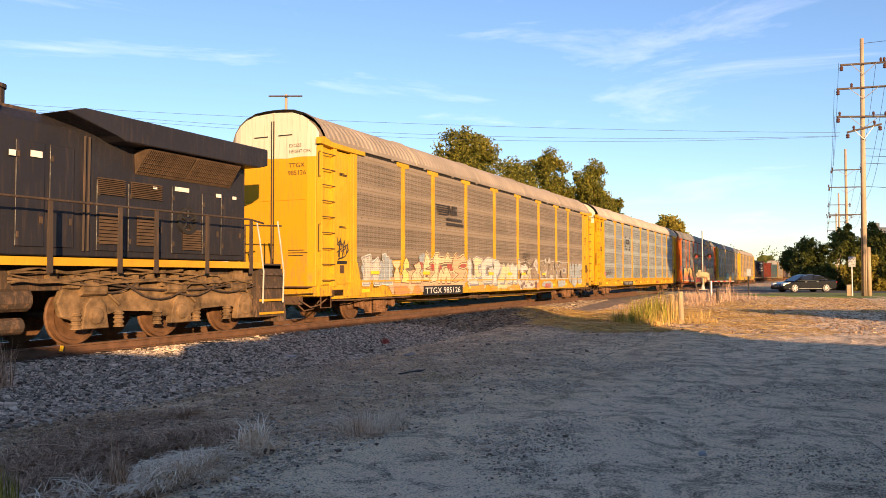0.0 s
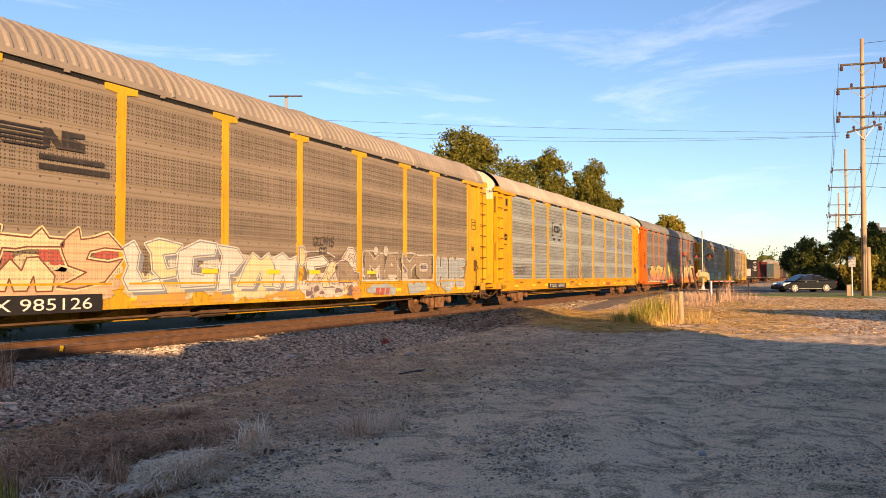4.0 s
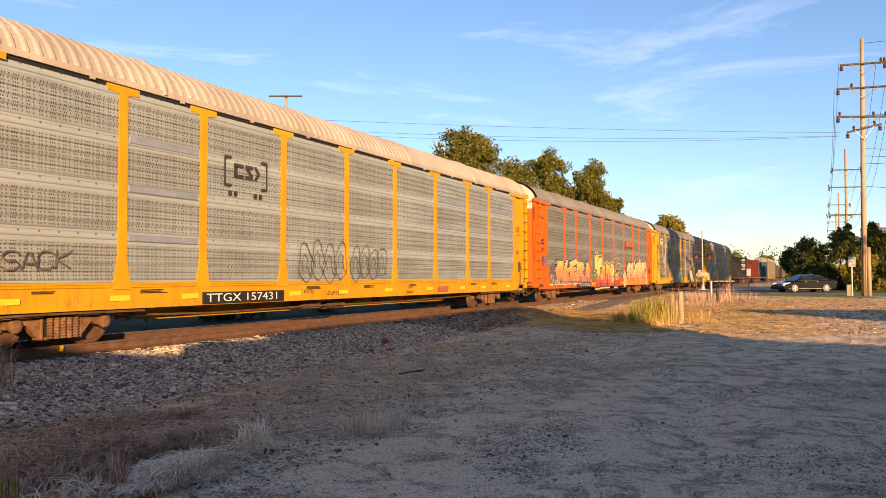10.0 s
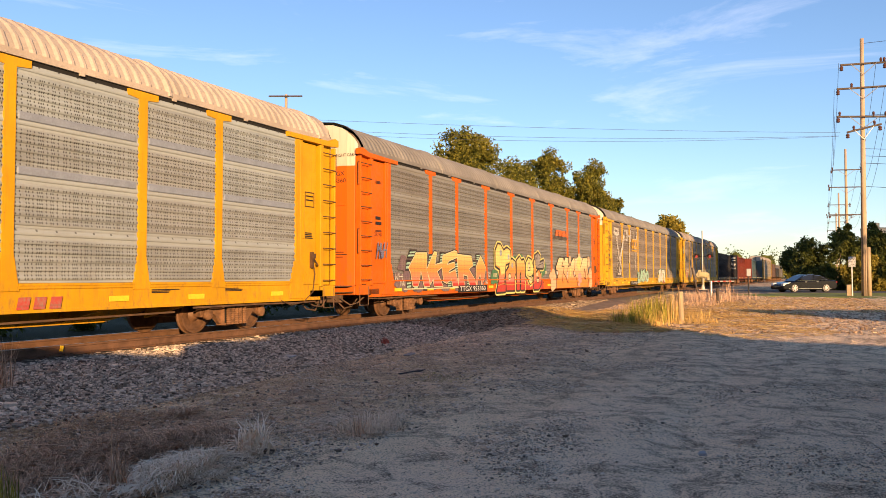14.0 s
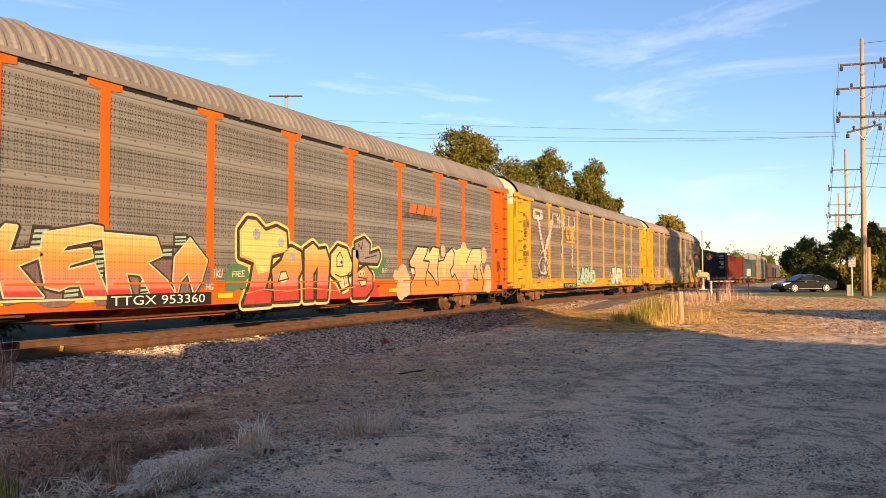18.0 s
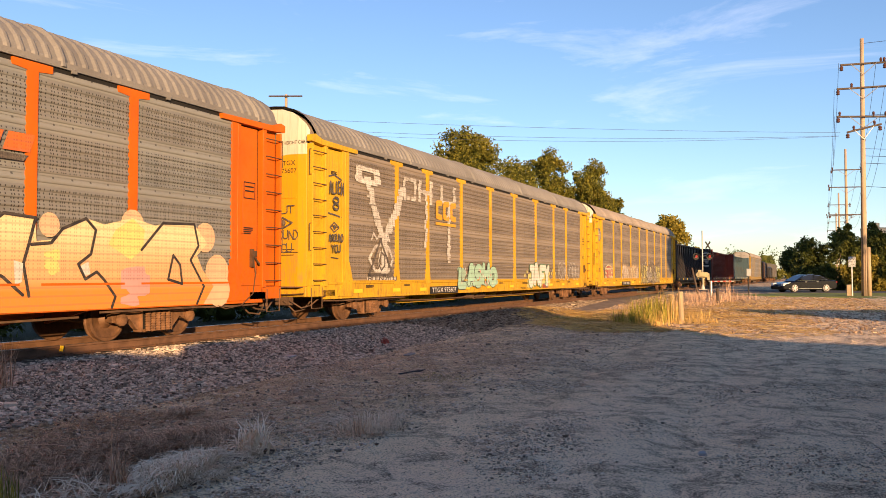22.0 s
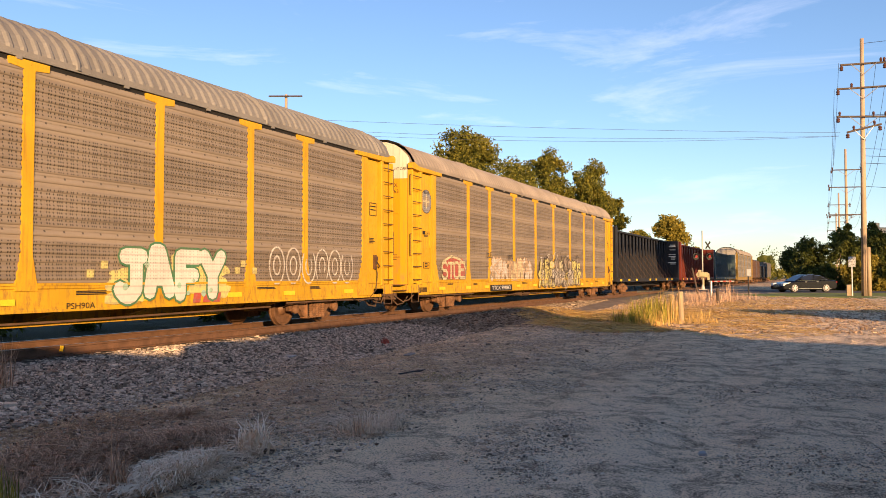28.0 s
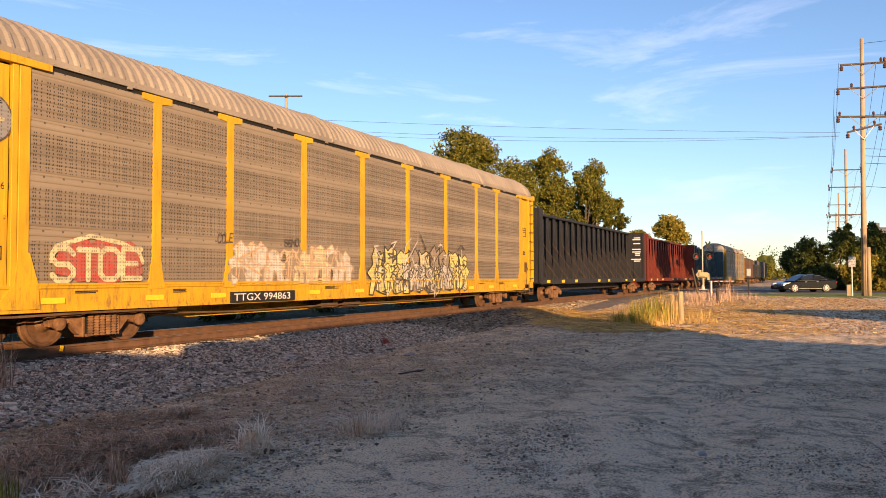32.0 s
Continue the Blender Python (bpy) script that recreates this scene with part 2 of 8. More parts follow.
def ground_z(x, y):
    """The lot lies a little under the rails, and rises to the level of the crossing."""
    z = -0.40 + 0.24 * smooth(34, 62, x)
    z -= 0.25 * smooth(-3.0, -1.0, y) * (1 - smooth(1.0, 3.0, y))
    if x < 60 and y < 0:
        z += 0.035 * noise.noise((x * 0.35, y * 0.5, 0)) + 0.014 * noise.noise((x * 1.6, y * 2.2, 3))
        rough = max(0.0, noise.noise((x * 0.5, y * 0.9, 21)) + 0.25)
        z += (0.012 + 0.022 * rough) * noise.noise((x * 4.2, y * 5.0, 9)) + (0.006 + 0.012 * rough) * noise.noise((x * 9.5, y * 9.5, 14))
        if x > 22:
            z += 0.035 * noise.noise((x * 1.9, y * 2.4, 31)) + 0.02 * noise.noise((x * 3.7, y * 4.1, 33))
        z -= 0.03 * math.exp(-((y + 10.2 - 0.05 * x) / 0.35) ** 2) + 0.03 * math.exp(-((y + 12.2 - 0.03 * x) / 0.4) ** 2)
    return z


def dirt_material():
    """Driven grey dust on the lane, dark gravelly patches, browner earth and dead growth towards the ballast."""
    s = Nodes("gravel_lot_dirt", 0.95, 0, 0.2)
    big = s.noise(0.22, 5, 0.6, (0.6, 1.3, 1))
    mid = s.streaked(0.8, 8, 0.74, 1.1, 0.75, 0.9)
    patch = s.streaked(1.5, 8, 0.76, 1.2, 0.9, 0.8)
    rut = s.streaked(2.6, 6, 0.7, 0.45, 1.6, 0.3)
    clod = s.noise(7.5, 6, 0.8, (0.9, 1.2, 1), 0.4)
    fine = s.noise(18.0, 5, 0.75)
    grit = s.noise(55.0, 4, 0.8)
    x, y, z = s.xyz()
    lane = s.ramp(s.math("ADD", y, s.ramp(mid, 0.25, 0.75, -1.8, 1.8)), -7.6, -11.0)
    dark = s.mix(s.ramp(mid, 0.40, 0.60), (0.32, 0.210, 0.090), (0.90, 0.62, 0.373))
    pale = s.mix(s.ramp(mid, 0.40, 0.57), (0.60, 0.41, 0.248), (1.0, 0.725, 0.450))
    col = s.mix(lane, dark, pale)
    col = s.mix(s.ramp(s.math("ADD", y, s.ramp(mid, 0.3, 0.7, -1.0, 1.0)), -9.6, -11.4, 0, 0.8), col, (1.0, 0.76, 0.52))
    # Paler at low x; darker patches come in past x = 9.
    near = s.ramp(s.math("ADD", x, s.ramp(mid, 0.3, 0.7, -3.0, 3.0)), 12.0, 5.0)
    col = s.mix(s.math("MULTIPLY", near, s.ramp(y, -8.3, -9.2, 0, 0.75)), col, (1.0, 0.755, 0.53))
    far = s.ramp(s.math("ADD", x, s.ramp(mid, 0.3, 0.7, -4.0, 4.0)), 9.0, 14.0)
    col = s.mix(s.math("MULTIPLY", far, s.ramp(patch, 0.44, 0.56, 0.05, 0.55)), col, (0.26, 0.172, 0.112))
    col = s.mix(s.ramp(big, 0.48, 0.62, 0, 0.6), col, (1.0, 0.735, 0.459))
    col = s.mix(s.ramp(patch, 0.505, 0.57, 0, 0.74), col, (0.20, 0.130, 0.088))
    col = s.mix(s.ramp(rut, 0.54, 0.66, 0, 0.6), col, (0.24, 0.160, 0.097))
    col = s.mix(s.ramp(rut, 0.44, 0.36, 0, 0.5), col, (1.0, 0.76, 0.486))
    col = s.mix(s.ramp(patch, 0.45, 0.38, 0, 0.6), col, (1.0, 0.75, 0.468))
    col = s.mix(s.ramp(clod, 0.58, 0.66, 0, 0.5), col, (0.16, 0.105, 0.075))
    col = s.mix(s.ramp(clod, 0.43, 0.36, 0, 0.6), col, (1.0, 0.76, 0.486))
    col = s.mix(s.ramp(fine, 0.60, 0.66, 0, 0.5), col, (0.09, 0.060, 0.044))
    col = s.mix(s.ramp(grit, 0.53, 0.58, 0, 0.9), col, (1.0, 0.77, 0.504))
    col = s.mix(s.ramp(grit, 0.46, 0.40, 0, 0.85), col, (0.05, 0.032, 0.022))
    # Near-black green-brown tone beyond the track.
    col = s.mix(s.ramp(y, 1.5, 3.0), col, (0.03, 0.032, 0.014))
    h = s.math("ADD", s.math("ADD", s.math("MULTIPLY", clod, 2.4), s.math("MULTIPLY", fine, 1.3)), s.math("MULTIPLY", grit, 0.5))
    s.bump(h, 0.6, 0.04)
    return s.done(col)


M_dirt = dirt_material()
M_ballast = surface("ballast_base", (0.21, 0.155, 0.11), 0.95, 0, 1.5, 0.4, 0.8, 22)
M_asphalt = surface("worn_asphalt", (0.10, 0.095, 0.09), 0.9, 0, 1.0, 0.25, 0.4, 60)
M_rail = surface("rusty_rail_steel", (0.16, 0.085, 0.05), 0.75, 0.2, 4.0, 0.4, 0.3, 50)
M_railtop = surface("polished_rail_head", (0.70, 0.66, 0.62), 0.38, 1.0, 6.0, 0.2, 0.1, 50)
M_tie = surface("weathered_tie_wood", (0.10, 0.075, 0.055), 0.9, 0, 5.0, 0.4, 0.5, 40, 1)
M_lawn = surface("mown_grass", (0.22, 0.25, 0.045), 0.95, 0, 2.0, 0.35, 0.8, 45)


def grid_axis(fine_lo, fine_hi, step, lo, hi):
    vals = list(np.arange(fine_lo, fine_hi, step))
    d, v = step, fine_hi
    while v < hi:
        vals.append(v)
        d *= 1.25
        v += d
    vals.append(hi)
    d, v = step, fine_lo
    while v > lo:
        d *= 1.25
        v -= d
        vals.append(max(v, lo))
    return sorted(set(round(float(q), 4) for q in vals))


def make_ground():
    xs = sorted(set(grid_axis(2.5, 15, 0.075, -2500, 2.5) + grid_axis(15, 58, 0.15, 15, 3000)))
    ys = grid_axis(-15.5, -3.0, 0.085, -2500, 2500)
    verts = [(x, y, ground_z(x, y)) for x in xs for y in ys]
    n = len(ys)
    faces = [(i * n + j, (i + 1) * n + j, (i + 1) * n + j + 1, i * n + j + 1) for i in range(len(xs) - 1) for j in range(n - 1)]
    me = bpy.data.meshes.new("ground")
    me.from_pydata(verts, [], faces)
    me.shade_smooth()
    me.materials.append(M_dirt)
    tagged(new("ground", me), "dusty grey gravel lot with tyre tracks", "ground", kind="structure")


def stones(name, count, region, size, mat, seed, label, z_of, flat=0.7):
    """Loose stones strewn over a region, one mesh of small lumps."""
    rng = np.random.default_rng(seed)
    lump = np.array([(a, b, c) for a in (-0.62, 0.62) for b in (-0.62, 0.62) for c in (-0.62, 0.62)])
    tri = np.array([(0, 1, 3), (0, 3, 2), (4, 6, 7), (4, 7, 5), (0, 4, 5), (0, 5, 1), (2, 3, 7), (2, 7, 6), (0, 2, 6), (0, 6, 4), (1, 5, 7), (1, 7, 3)])
    pts = region(rng, count)
    vs = np.zeros((count, 8, 3))
    for i, (x, y) in enumerate(pts):
        r = size * float(rng.lognormal(0, 0.42))
        a = float(rng.random()) * math.tau
        v = (lump + 0.42 * (rng.random((8, 3)) - 0.5)) * (0.7 + 0.6 * rng.random((8, 1))) * r * np.array((1 + 0.5 * rng.random(), 1, flat + 0.25 * rng.random()))
        c, sn = math.cos(a), math.sin(a)
        vs[i] = np.stack([v[:, 0] * c - v[:, 1] * sn + x, v[:, 0] * sn + v[:, 1] * c + y, v[:, 2] + z_of(x, y) + r * 0.15], 1)
    fs = (tri[None] + 8 * np.arange(count)[:, None, None]).reshape(-1, 3)
    me = bpy.data.meshes.new(name)
    me.from_pydata(vs.reshape(-1, 3).tolist(), [], fs.tolist())
    me.materials.append(mat)
    return tagged(new(name, me), label, "stones", kind="stuff")


def stone_material(name, lo, hi):
    s = Nodes(name, 0.9, 0, 0.3)
    g = s.n("NewGeometry")
    f = s.noise(30.0, 3)
    col = s.mix(g.outputs["Random Per Island"], lo, hi)
    col = s.mix(s.ramp(f, 0.4, 0.7, 0, 0.4), col, shade(lo, 0.7))
    s.bump(f, 0.3, 0.01)
    return s.done(col)


M_stone = stone_material("crushed_ballast_stone", (0.065, 0.049, 0.037), (0.95, 0.76, 0.59))
M_pebble = stone_material("lot_pebbles", (0.14, 0.098, 0.066), (1.0, 0.82, 0.63))


def bed_z(y):
    """Cross-section of the ballast bed."""
    a = abs(y)
    return -0.19 - 0.30 * smooth(1.75, 5.2, a) if a > 1.45 else -0.20


def track_y(x):
    """The track bends a little towards the camera's side far off."""
    if x < 30:
        return 0.0
    if x < 50:
        return -0.000325 * (x - 30) ** 2
    if x < 125:
        return -0.13 - 0.013 * (x - 50)
    return -1.105 - 0.016 * (x - 125)


def make_track():
    xs = [-60, -30, -10] + [v * 2.0 for v in range(0, 16)] + [v * 6.0 for v in range(6, 60)]
    ys = [-5.4, -4.6, -3.8, -3.0, -2.4, -1.9, -1.5, -1.0, 0, 1.0, 1.5, 1.9, 2.6, 3.6, 5.0]
    verts, faces = [], []
    for x in xs:
        for y in ys:
            verts.append((x, y + track_y(x), bed_z(y) + 0.02 * noise.noise((x, y * 2, 5))))
    n = len(ys)
    for i in range(len(xs) - 1):
        for j in range(n - 1):
            faces.append((i * n + j, (i + 1) * n + j, (i + 1) * n + j + 1, i * n + j + 1))
    me = bpy.data.meshes.new("ballast_bed")
    me.from_pydata(verts, [], faces)
    me.shade_smooth()
    me.materials.append(M_ballast)
    tagged(new("ballast_bed", me), "grey crushed-stone ballast bed under the track", "ballast", kind="structure")
    prof = [(-0.075, -0.18), (-0.075, -0.165), (-0.012, -0.145), (-0.012, -0.045), (-0.037, -0.035), (-0.037, -0.006), (-0.03, 0.0), (0.03, 0.0), (0.037, -0.006), (0.037, -0.035),
            (0.012, -0.045), (0.012, -0.145), (0.075, -0.165), (0.075, -0.18)]
    track = root("railway_track", "rusty steel rails on wooden ties", "track")
    tagged(track, kind="structure")
    for sgn in (-1, 1):
        bm, top = B(), B()
        rings, tops = [], []
        for x in xs:
            rings.append([bm.verts.new((x, sgn * 0.755 + y + track_y(x), z)) for y, z in prof])
            tops.append([top.verts.new((x, sgn * 0.755 + y + track_y(x), 0.002)) for y in (-0.031, 0.031)])
        for a, b in zip(rings, rings[1:]):
            for k in range(len(prof)):
                j = (k + 1) % len(prof)
                bm.faces.new((a[k], b[k], b[j], a[j]))
        for a, b in zip(tops, tops[1:]):
            top.faces.new((a[0], a[1], b[1], b[0]))
        rail = part("rail", bm, M_rail, track)
        part("rail_head", top, M_railtop, rail)
    bm = B()
    box(bm, -0.115, 0.115, -1.30, 1.30, -0.36, -0.185)
    first = part("tie", bm, M_tie, track, bevel=0.008)
    first.location = (-8, 0, 0)
    bm = B()
    box(bm, -0.09, 0.09, -0.92, -0.60, -0.187, -0.172)
    for dx, dy in ((-0.05, -0.86), (0.05, -0.86), (-0.05, -0.65), (0.05, -0.65)):
        box(bm, dx - 0.012, dx + 0.012, dy - 0.012, dy + 0.012, -0.175, -0.145)
    plate = part("tie_plate", bm, M_rail, track)
    plate.location = (-8, 0, 0)
    for k in range(1, 128):
        x = -8 + k * 0.53
        again("tie", first, track, pose(x, track_y(x), random.uniform(-0.012, 0.006), 0, 0, random.uniform(-1, 1)))
        again("tie_plate", plate, track, pose(x, track_y(x), 0))


make_ground()
make_track()


def near_bed(rng, n):
    x = 4.5 + rng.random(n) ** 1.6 * 17
    toe = -5.3 + 0.085 * np.clip(x - 8, 0, 40)
    y = -0.95 + (toe + 0.95) * rng.random(n) ** 0.9
    return np.stack([x, y + 0.25 * (rng.random(n) - 0.5) * (y < -1.4)], 1)


def far_bed(rng, n):
    x = 21 + rng.random(n) ** 1.2 * 26
    toe = -5.3 + 0.085 * np.clip(x - 8, 0, 40)
    return np.stack([x, -0.95 + (toe + 0.95) * rng.random(n)], 1)


def lot(rng, n):
    """Pebbles gather in loose patches and leave the driven dust bare."""
    kept = []
    while len(kept) < n:
        x, y = 3.5 + rng.random() ** 1.7 * 28, -5.0 - rng.random() * 9.5
        patch = noise.noise((x * 0.45, y * 0.8, 4)) + 0.5 * noise.noise((x * 1.7, y * 2.6, 8))
        if rng.random() < 0.04 + 2.4 * max(0.0, patch - 0.08):
            kept.append((x, y))
    return np.array(kept)


stones("ballast_stones", 62000, near_bed, 0.0145, M_stone, 5, "loose grey crushed ballast stones", lambda x, y: max(bed_z(y), ground_z(x, y)))
# Darker brown copy of the ballast tone, because this stretch lies in the sun.
stones("ballast_stones", 16000, far_bed, 0.024, stone_material("sun_offset_brown_stone", (0.055, 0.038, 0.026), (0.46, 0.35, 0.25)), 9, "brown ballast stones beside the far track, darkened to offset the sun", lambda x, y: max(bed_z(y), ground_z(x, y)))
stones("lot_pebbles", 60000, lot, 0.0066, M_pebble, 6, "small pebbles strewn over the dirt lot", ground_z, 0.6)

def sunlit(rng, n):
    return np.stack([24 + rng.random(n) * 34, -16 + rng.random(n) * 13.0], 1)


stones("lot_clods", 16000, sunlit, 0.022, stone_material("sunlit_lot_clods", (0.10, 0.06, 0.035), (0.50, 0.34, 0.215)), 8, "small clods and stones on the sunlit lot", ground_z, 0.6)


def verge(rng, n):
    return np.stack([4.0 + rng.random(n) ** 1.6 * 22, -4.4 - rng.random(n) * 4.8], 1)


stones("verge_gravel", 13000, verge, 0.011, stone_material("verge_gravel_stone", (0.09, 0.065, 0.045), (0.90, 0.72, 0.56)), 7, "fine dark gravel beside the ballast", lambda x, y: max(bed_z(y), ground_z(x, y)), 0.7)

# ---- unseen blocks added behind the camera to shade the lot ----
M_wall = surface("brick_red_block", (0.25, 0.15, 0.11), 0.9, 0, 1.0, 0.25, 0.3, 30)


def make_shade_block(shade, h):
    """An added, unseen flat-roofed block far behind the camera whose shade on the lot has the given outline."""
    d = (h + 0.35) / -SUN_WAY.z
    foot = [(x - SUN_WAY.x * d, y - SUN_WAY.y * d) for x, y in shade]
    s = root("lot_shade_block", "unseen brick-red block added to shade the lot", "building")
    bm = B()
    prism(bm, foot, "z", -0.6, h - 0.2)
    part("wall", bm, M_wall, s)
    bm = B()
    prism(bm, foot, "z", h - 0.198, h)
    part("roof", bm, M_asphalt, s)


# Two dips in this outline let patches of sun onto the ballast.
make_shade_block([(35.0, 0.0), (30, -4.4), (26, -6.5), (21.6, -9.3), (20.8, -14.5), (20, -45), (-90, -45), (-90, 9), (9.5, 9), (10.6, 3.5), (11.2, 1.0), (11.5, -0.6), (11.6, -1.5), (12.0, -1.85), (12.5, -1.3), (13.0, -0.75), (14.2, -0.35), (14.9, -1.0), (15.6, -1.15), (16.2, -0.3), (19, 0.0), (24, -0.2), (29, 0.0)], 4.0)
make_shade_block([(39.5, -9.4), (41.5, -16), (41, -34), (38, -34), (35.6, -16), (37.5, -10.4)], 4.0)

# ---- materials of the train ----
YELLOW, ORANGE, CREAM = (0.55, 0.282, 0.005), (0.54, 0.112, 0.004), (0.54, 0.50, 0.39)
RUSTY = (0.13, 0.075, 0.045)
M_yellow = painted_steel("yellow_paint", YELLOW, amount=0.34)
M_yellow_old = painted_steel("old_yellow_paint", (0.55, 0.315, 0.016), dirt=(0.15, 0.08, 0.032), amount=0.62)
M_orange = painted_steel("orange_paint", ORANGE, amount=0.3)
M_door_yellow = two_tone("yellow_and_cream_paint", YELLOW, CREAM, 4.39)
M_door_old = two_tone("old_yellow_and_cream_paint", shade(YELLOW, 0.95), CREAM, 4.39, (0.24, 0.14, 0.06), 0.6)
M_door_orange = two_tone("orange_and_cream_paint", ORANGE, CREAM, 4.39)
M_under = surface("rusty_underframe", RUSTY, 0.85, 0, 4.0, 0.5, 0.4, 50)
M_truckiron = surface("truck_iron", (0.21, 0.105, 0.05), 0.85, 0, 5.0, 0.65, 0.5, 45)
M_wheel = surface("wheel_steel", (0.17, 0.088, 0.046), 0.6, 0.2, 6.0, 0.5, 0.3, 50)
M_black = surface("black_iron", (0.022, 0.020, 0.019), 0.7, 0, 6.0, 0.4, 0.3, 50)
M_rung = surface("worn_rung_steel", (0.10, 0.052, 0.022), 0.7, 0, 8.0, 0.5, 0.3, 40)
# Near-black colour standing in for the shade in gaps and openings.
M_gap_shade = surface("gap_shade_black", (0.012, 0.011, 0.010), 0.9)
M_white_ink = surface("white_stencil_paint", (0.75, 0.72, 0.66), 0.7, 0, 9.0, 0.25)
M_black_ink = surface("black_stencil_paint", (0.018, 0.016, 0.015), 0.7, 0, 9.0, 0.3)
M_reflect = surface("yellow_reflective_tape", (0.85, 0.55, 0.02), 0.4, 0, 9.0, 0.1)


def roof_steel(name, c):
    return surface(name, c, 0.6, 0.0, 0.7, 0.3, 0.2, 25, 0.5)


def inks(name, c):
    if name not in MATS:
        surface(name, c, 0.65, 0, 4.0, 0.18, 0.05, 30)
    return MATS[name]


M_roof_end = roof_steel("roof_end_steel", (0.26, 0.21, 0.16))
L_RACK = 27.35
POSTS = (4.56, 6.69, 9.45, 12.30, 15.05, 17.90, 20.66, 22.79)
ROOF_PROF = ((-1.50, 4.80), (-1.47, 4.95), (-1.36, 5.16), (-1.18, 5.36), (-0.92, 5.52), (-0.62, 5.62), (-0.3, 5.65), (0, 5.66),
             (0.3, 5.65), (0.62, 5.62), (0.92, 5.52), (1.18, 5.36), (1.36, 5.16), (1.47, 4.95), (1.50, 4.80))
TRUCK_SIDE = ((-1.06, 0.36), (-1.10, 0.58), (-0.90, 0.64), (-0.52, 0.70), (-0.36, 0.75), (0.36, 0.75), (0.52, 0.70), (0.90, 0.64), (1.10, 0.58), (1.06, 0.36),
              (0.78, 0.36), (0.66, 0.44), (0.48, 0.22), (0.34, 0.14), (-0.34, 0.14), (-0.48, 0.22), (-0.66, 0.44), (-0.78, 0.36))


def make_truck(parent, xc, rolling, radius=0.42, half=0.90):
    """A two-axle truck under its car at xc: bolster with two side frames, springs, bearings, wheelsets."""
    bm = B()
    box(bm, xc - 0.2, xc + 0.2, -1.0, 1.0, 0.42, 0.62)
    box(bm, xc - 0.34, xc + 0.34, -0.36, 0.36, 0.5, 0.72)
    truck = part("truck", bm, M_truckiron, parent, "rust-brown cast steel truck")
    for sgn in (-1, 1):
        bm = B()
        prism(bm, [(xc + p[0], p[1]) for p in TRUCK_SIDE], "y", sgn * 0.98, sgn * 1.12)
        box(bm, xc - 0.42, xc - 0.36, sgn * 0.95, sgn * 1.17, 0.15, 0.72)
        box(bm, xc + 0.36, xc + 0.42, sgn * 0.95, sgn * 1.17, 0.15, 0.72)
        box(bm, xc - 0.36, xc + 0.36, sgn * 1.12, sgn * 1.16, 0.60, 0.72)
        part("side_frame", bm, M_truckiron, truck, bevel=0.012)
        # Dark sheet on the frame, standing in for shade in the spring opening.
        boxpart("spring_opening", (xc - 0.36, xc + 0.36, sgn * 1.117, sgn * 1.124, 0.20, 0.60), M_gap_shade, truck)
        bm = B()
        for k in range(5):
            x = xc - 0.26 + 0.13 * k
            prof = [(0.17 + 0.012 * j, 0.062 if j % 4 < 2 else 0.048) for j in range(32)]
            lathe(bm, prof, "z", (x, sgn * 1.19, 0), 8)
        part("spring_pack", bm, M_truckiron, truck)
    for x in (xc - half, xc + half):
        bm = B()
        for sgn in (-1, 1):
            bm = B()
            lathe(bm, [(sgn * 1.06, 0.10), (sgn * 1.17, 0.13), (sgn * 1.20, 0.12), (sgn * 1.22, 0.06)], "y", (x, 0, radius), 10)
            part("bearing_cap", bm, M_truckiron, truck)
        bm = B()
        for sgn in (-1, 1):
            lathe(bm, [(sgn * 0.67, radius + 0.026), (sgn * 0.70, radius + 0.026), (sgn * 0.715, radius), (sgn * 0.80, radius - 0.004), (sgn * 0.805, radius - 0.06),
                       (sgn * 0.775, radius - 0.075), (sgn * 0.755, 0.17), (sgn * 0.80, 0.13), (sgn * 0.84, 0.10)], "y", (0, 0, 0), 28)
        rod(bm, (0, -1.1, 0), (0, 1.1, 0), 0.08, 10)
        ws = part("wheelset", bm, M_wheel, truck, "brown steel wheels on an axle")
        ws.location = (x, 0, radius)
        rolling.append((ws, x, radius))
    return truck


def post_outline(x, low=1.0, top=4.76):
    return [(x - 0.21, low), (x + 0.21, low), (x + 0.19, low + 0.12), (x + 0.10, low + 0.62), (x + 0.10, top - 0.15), (x + 0.37, top - 0.12), (x + 0.37, top), (x - 0.37, top),
            (x - 0.37, top - 0.12), (x - 0.10, top - 0.15), (x - 0.10, low + 0.62), (x - 0.19, low + 0.12)]


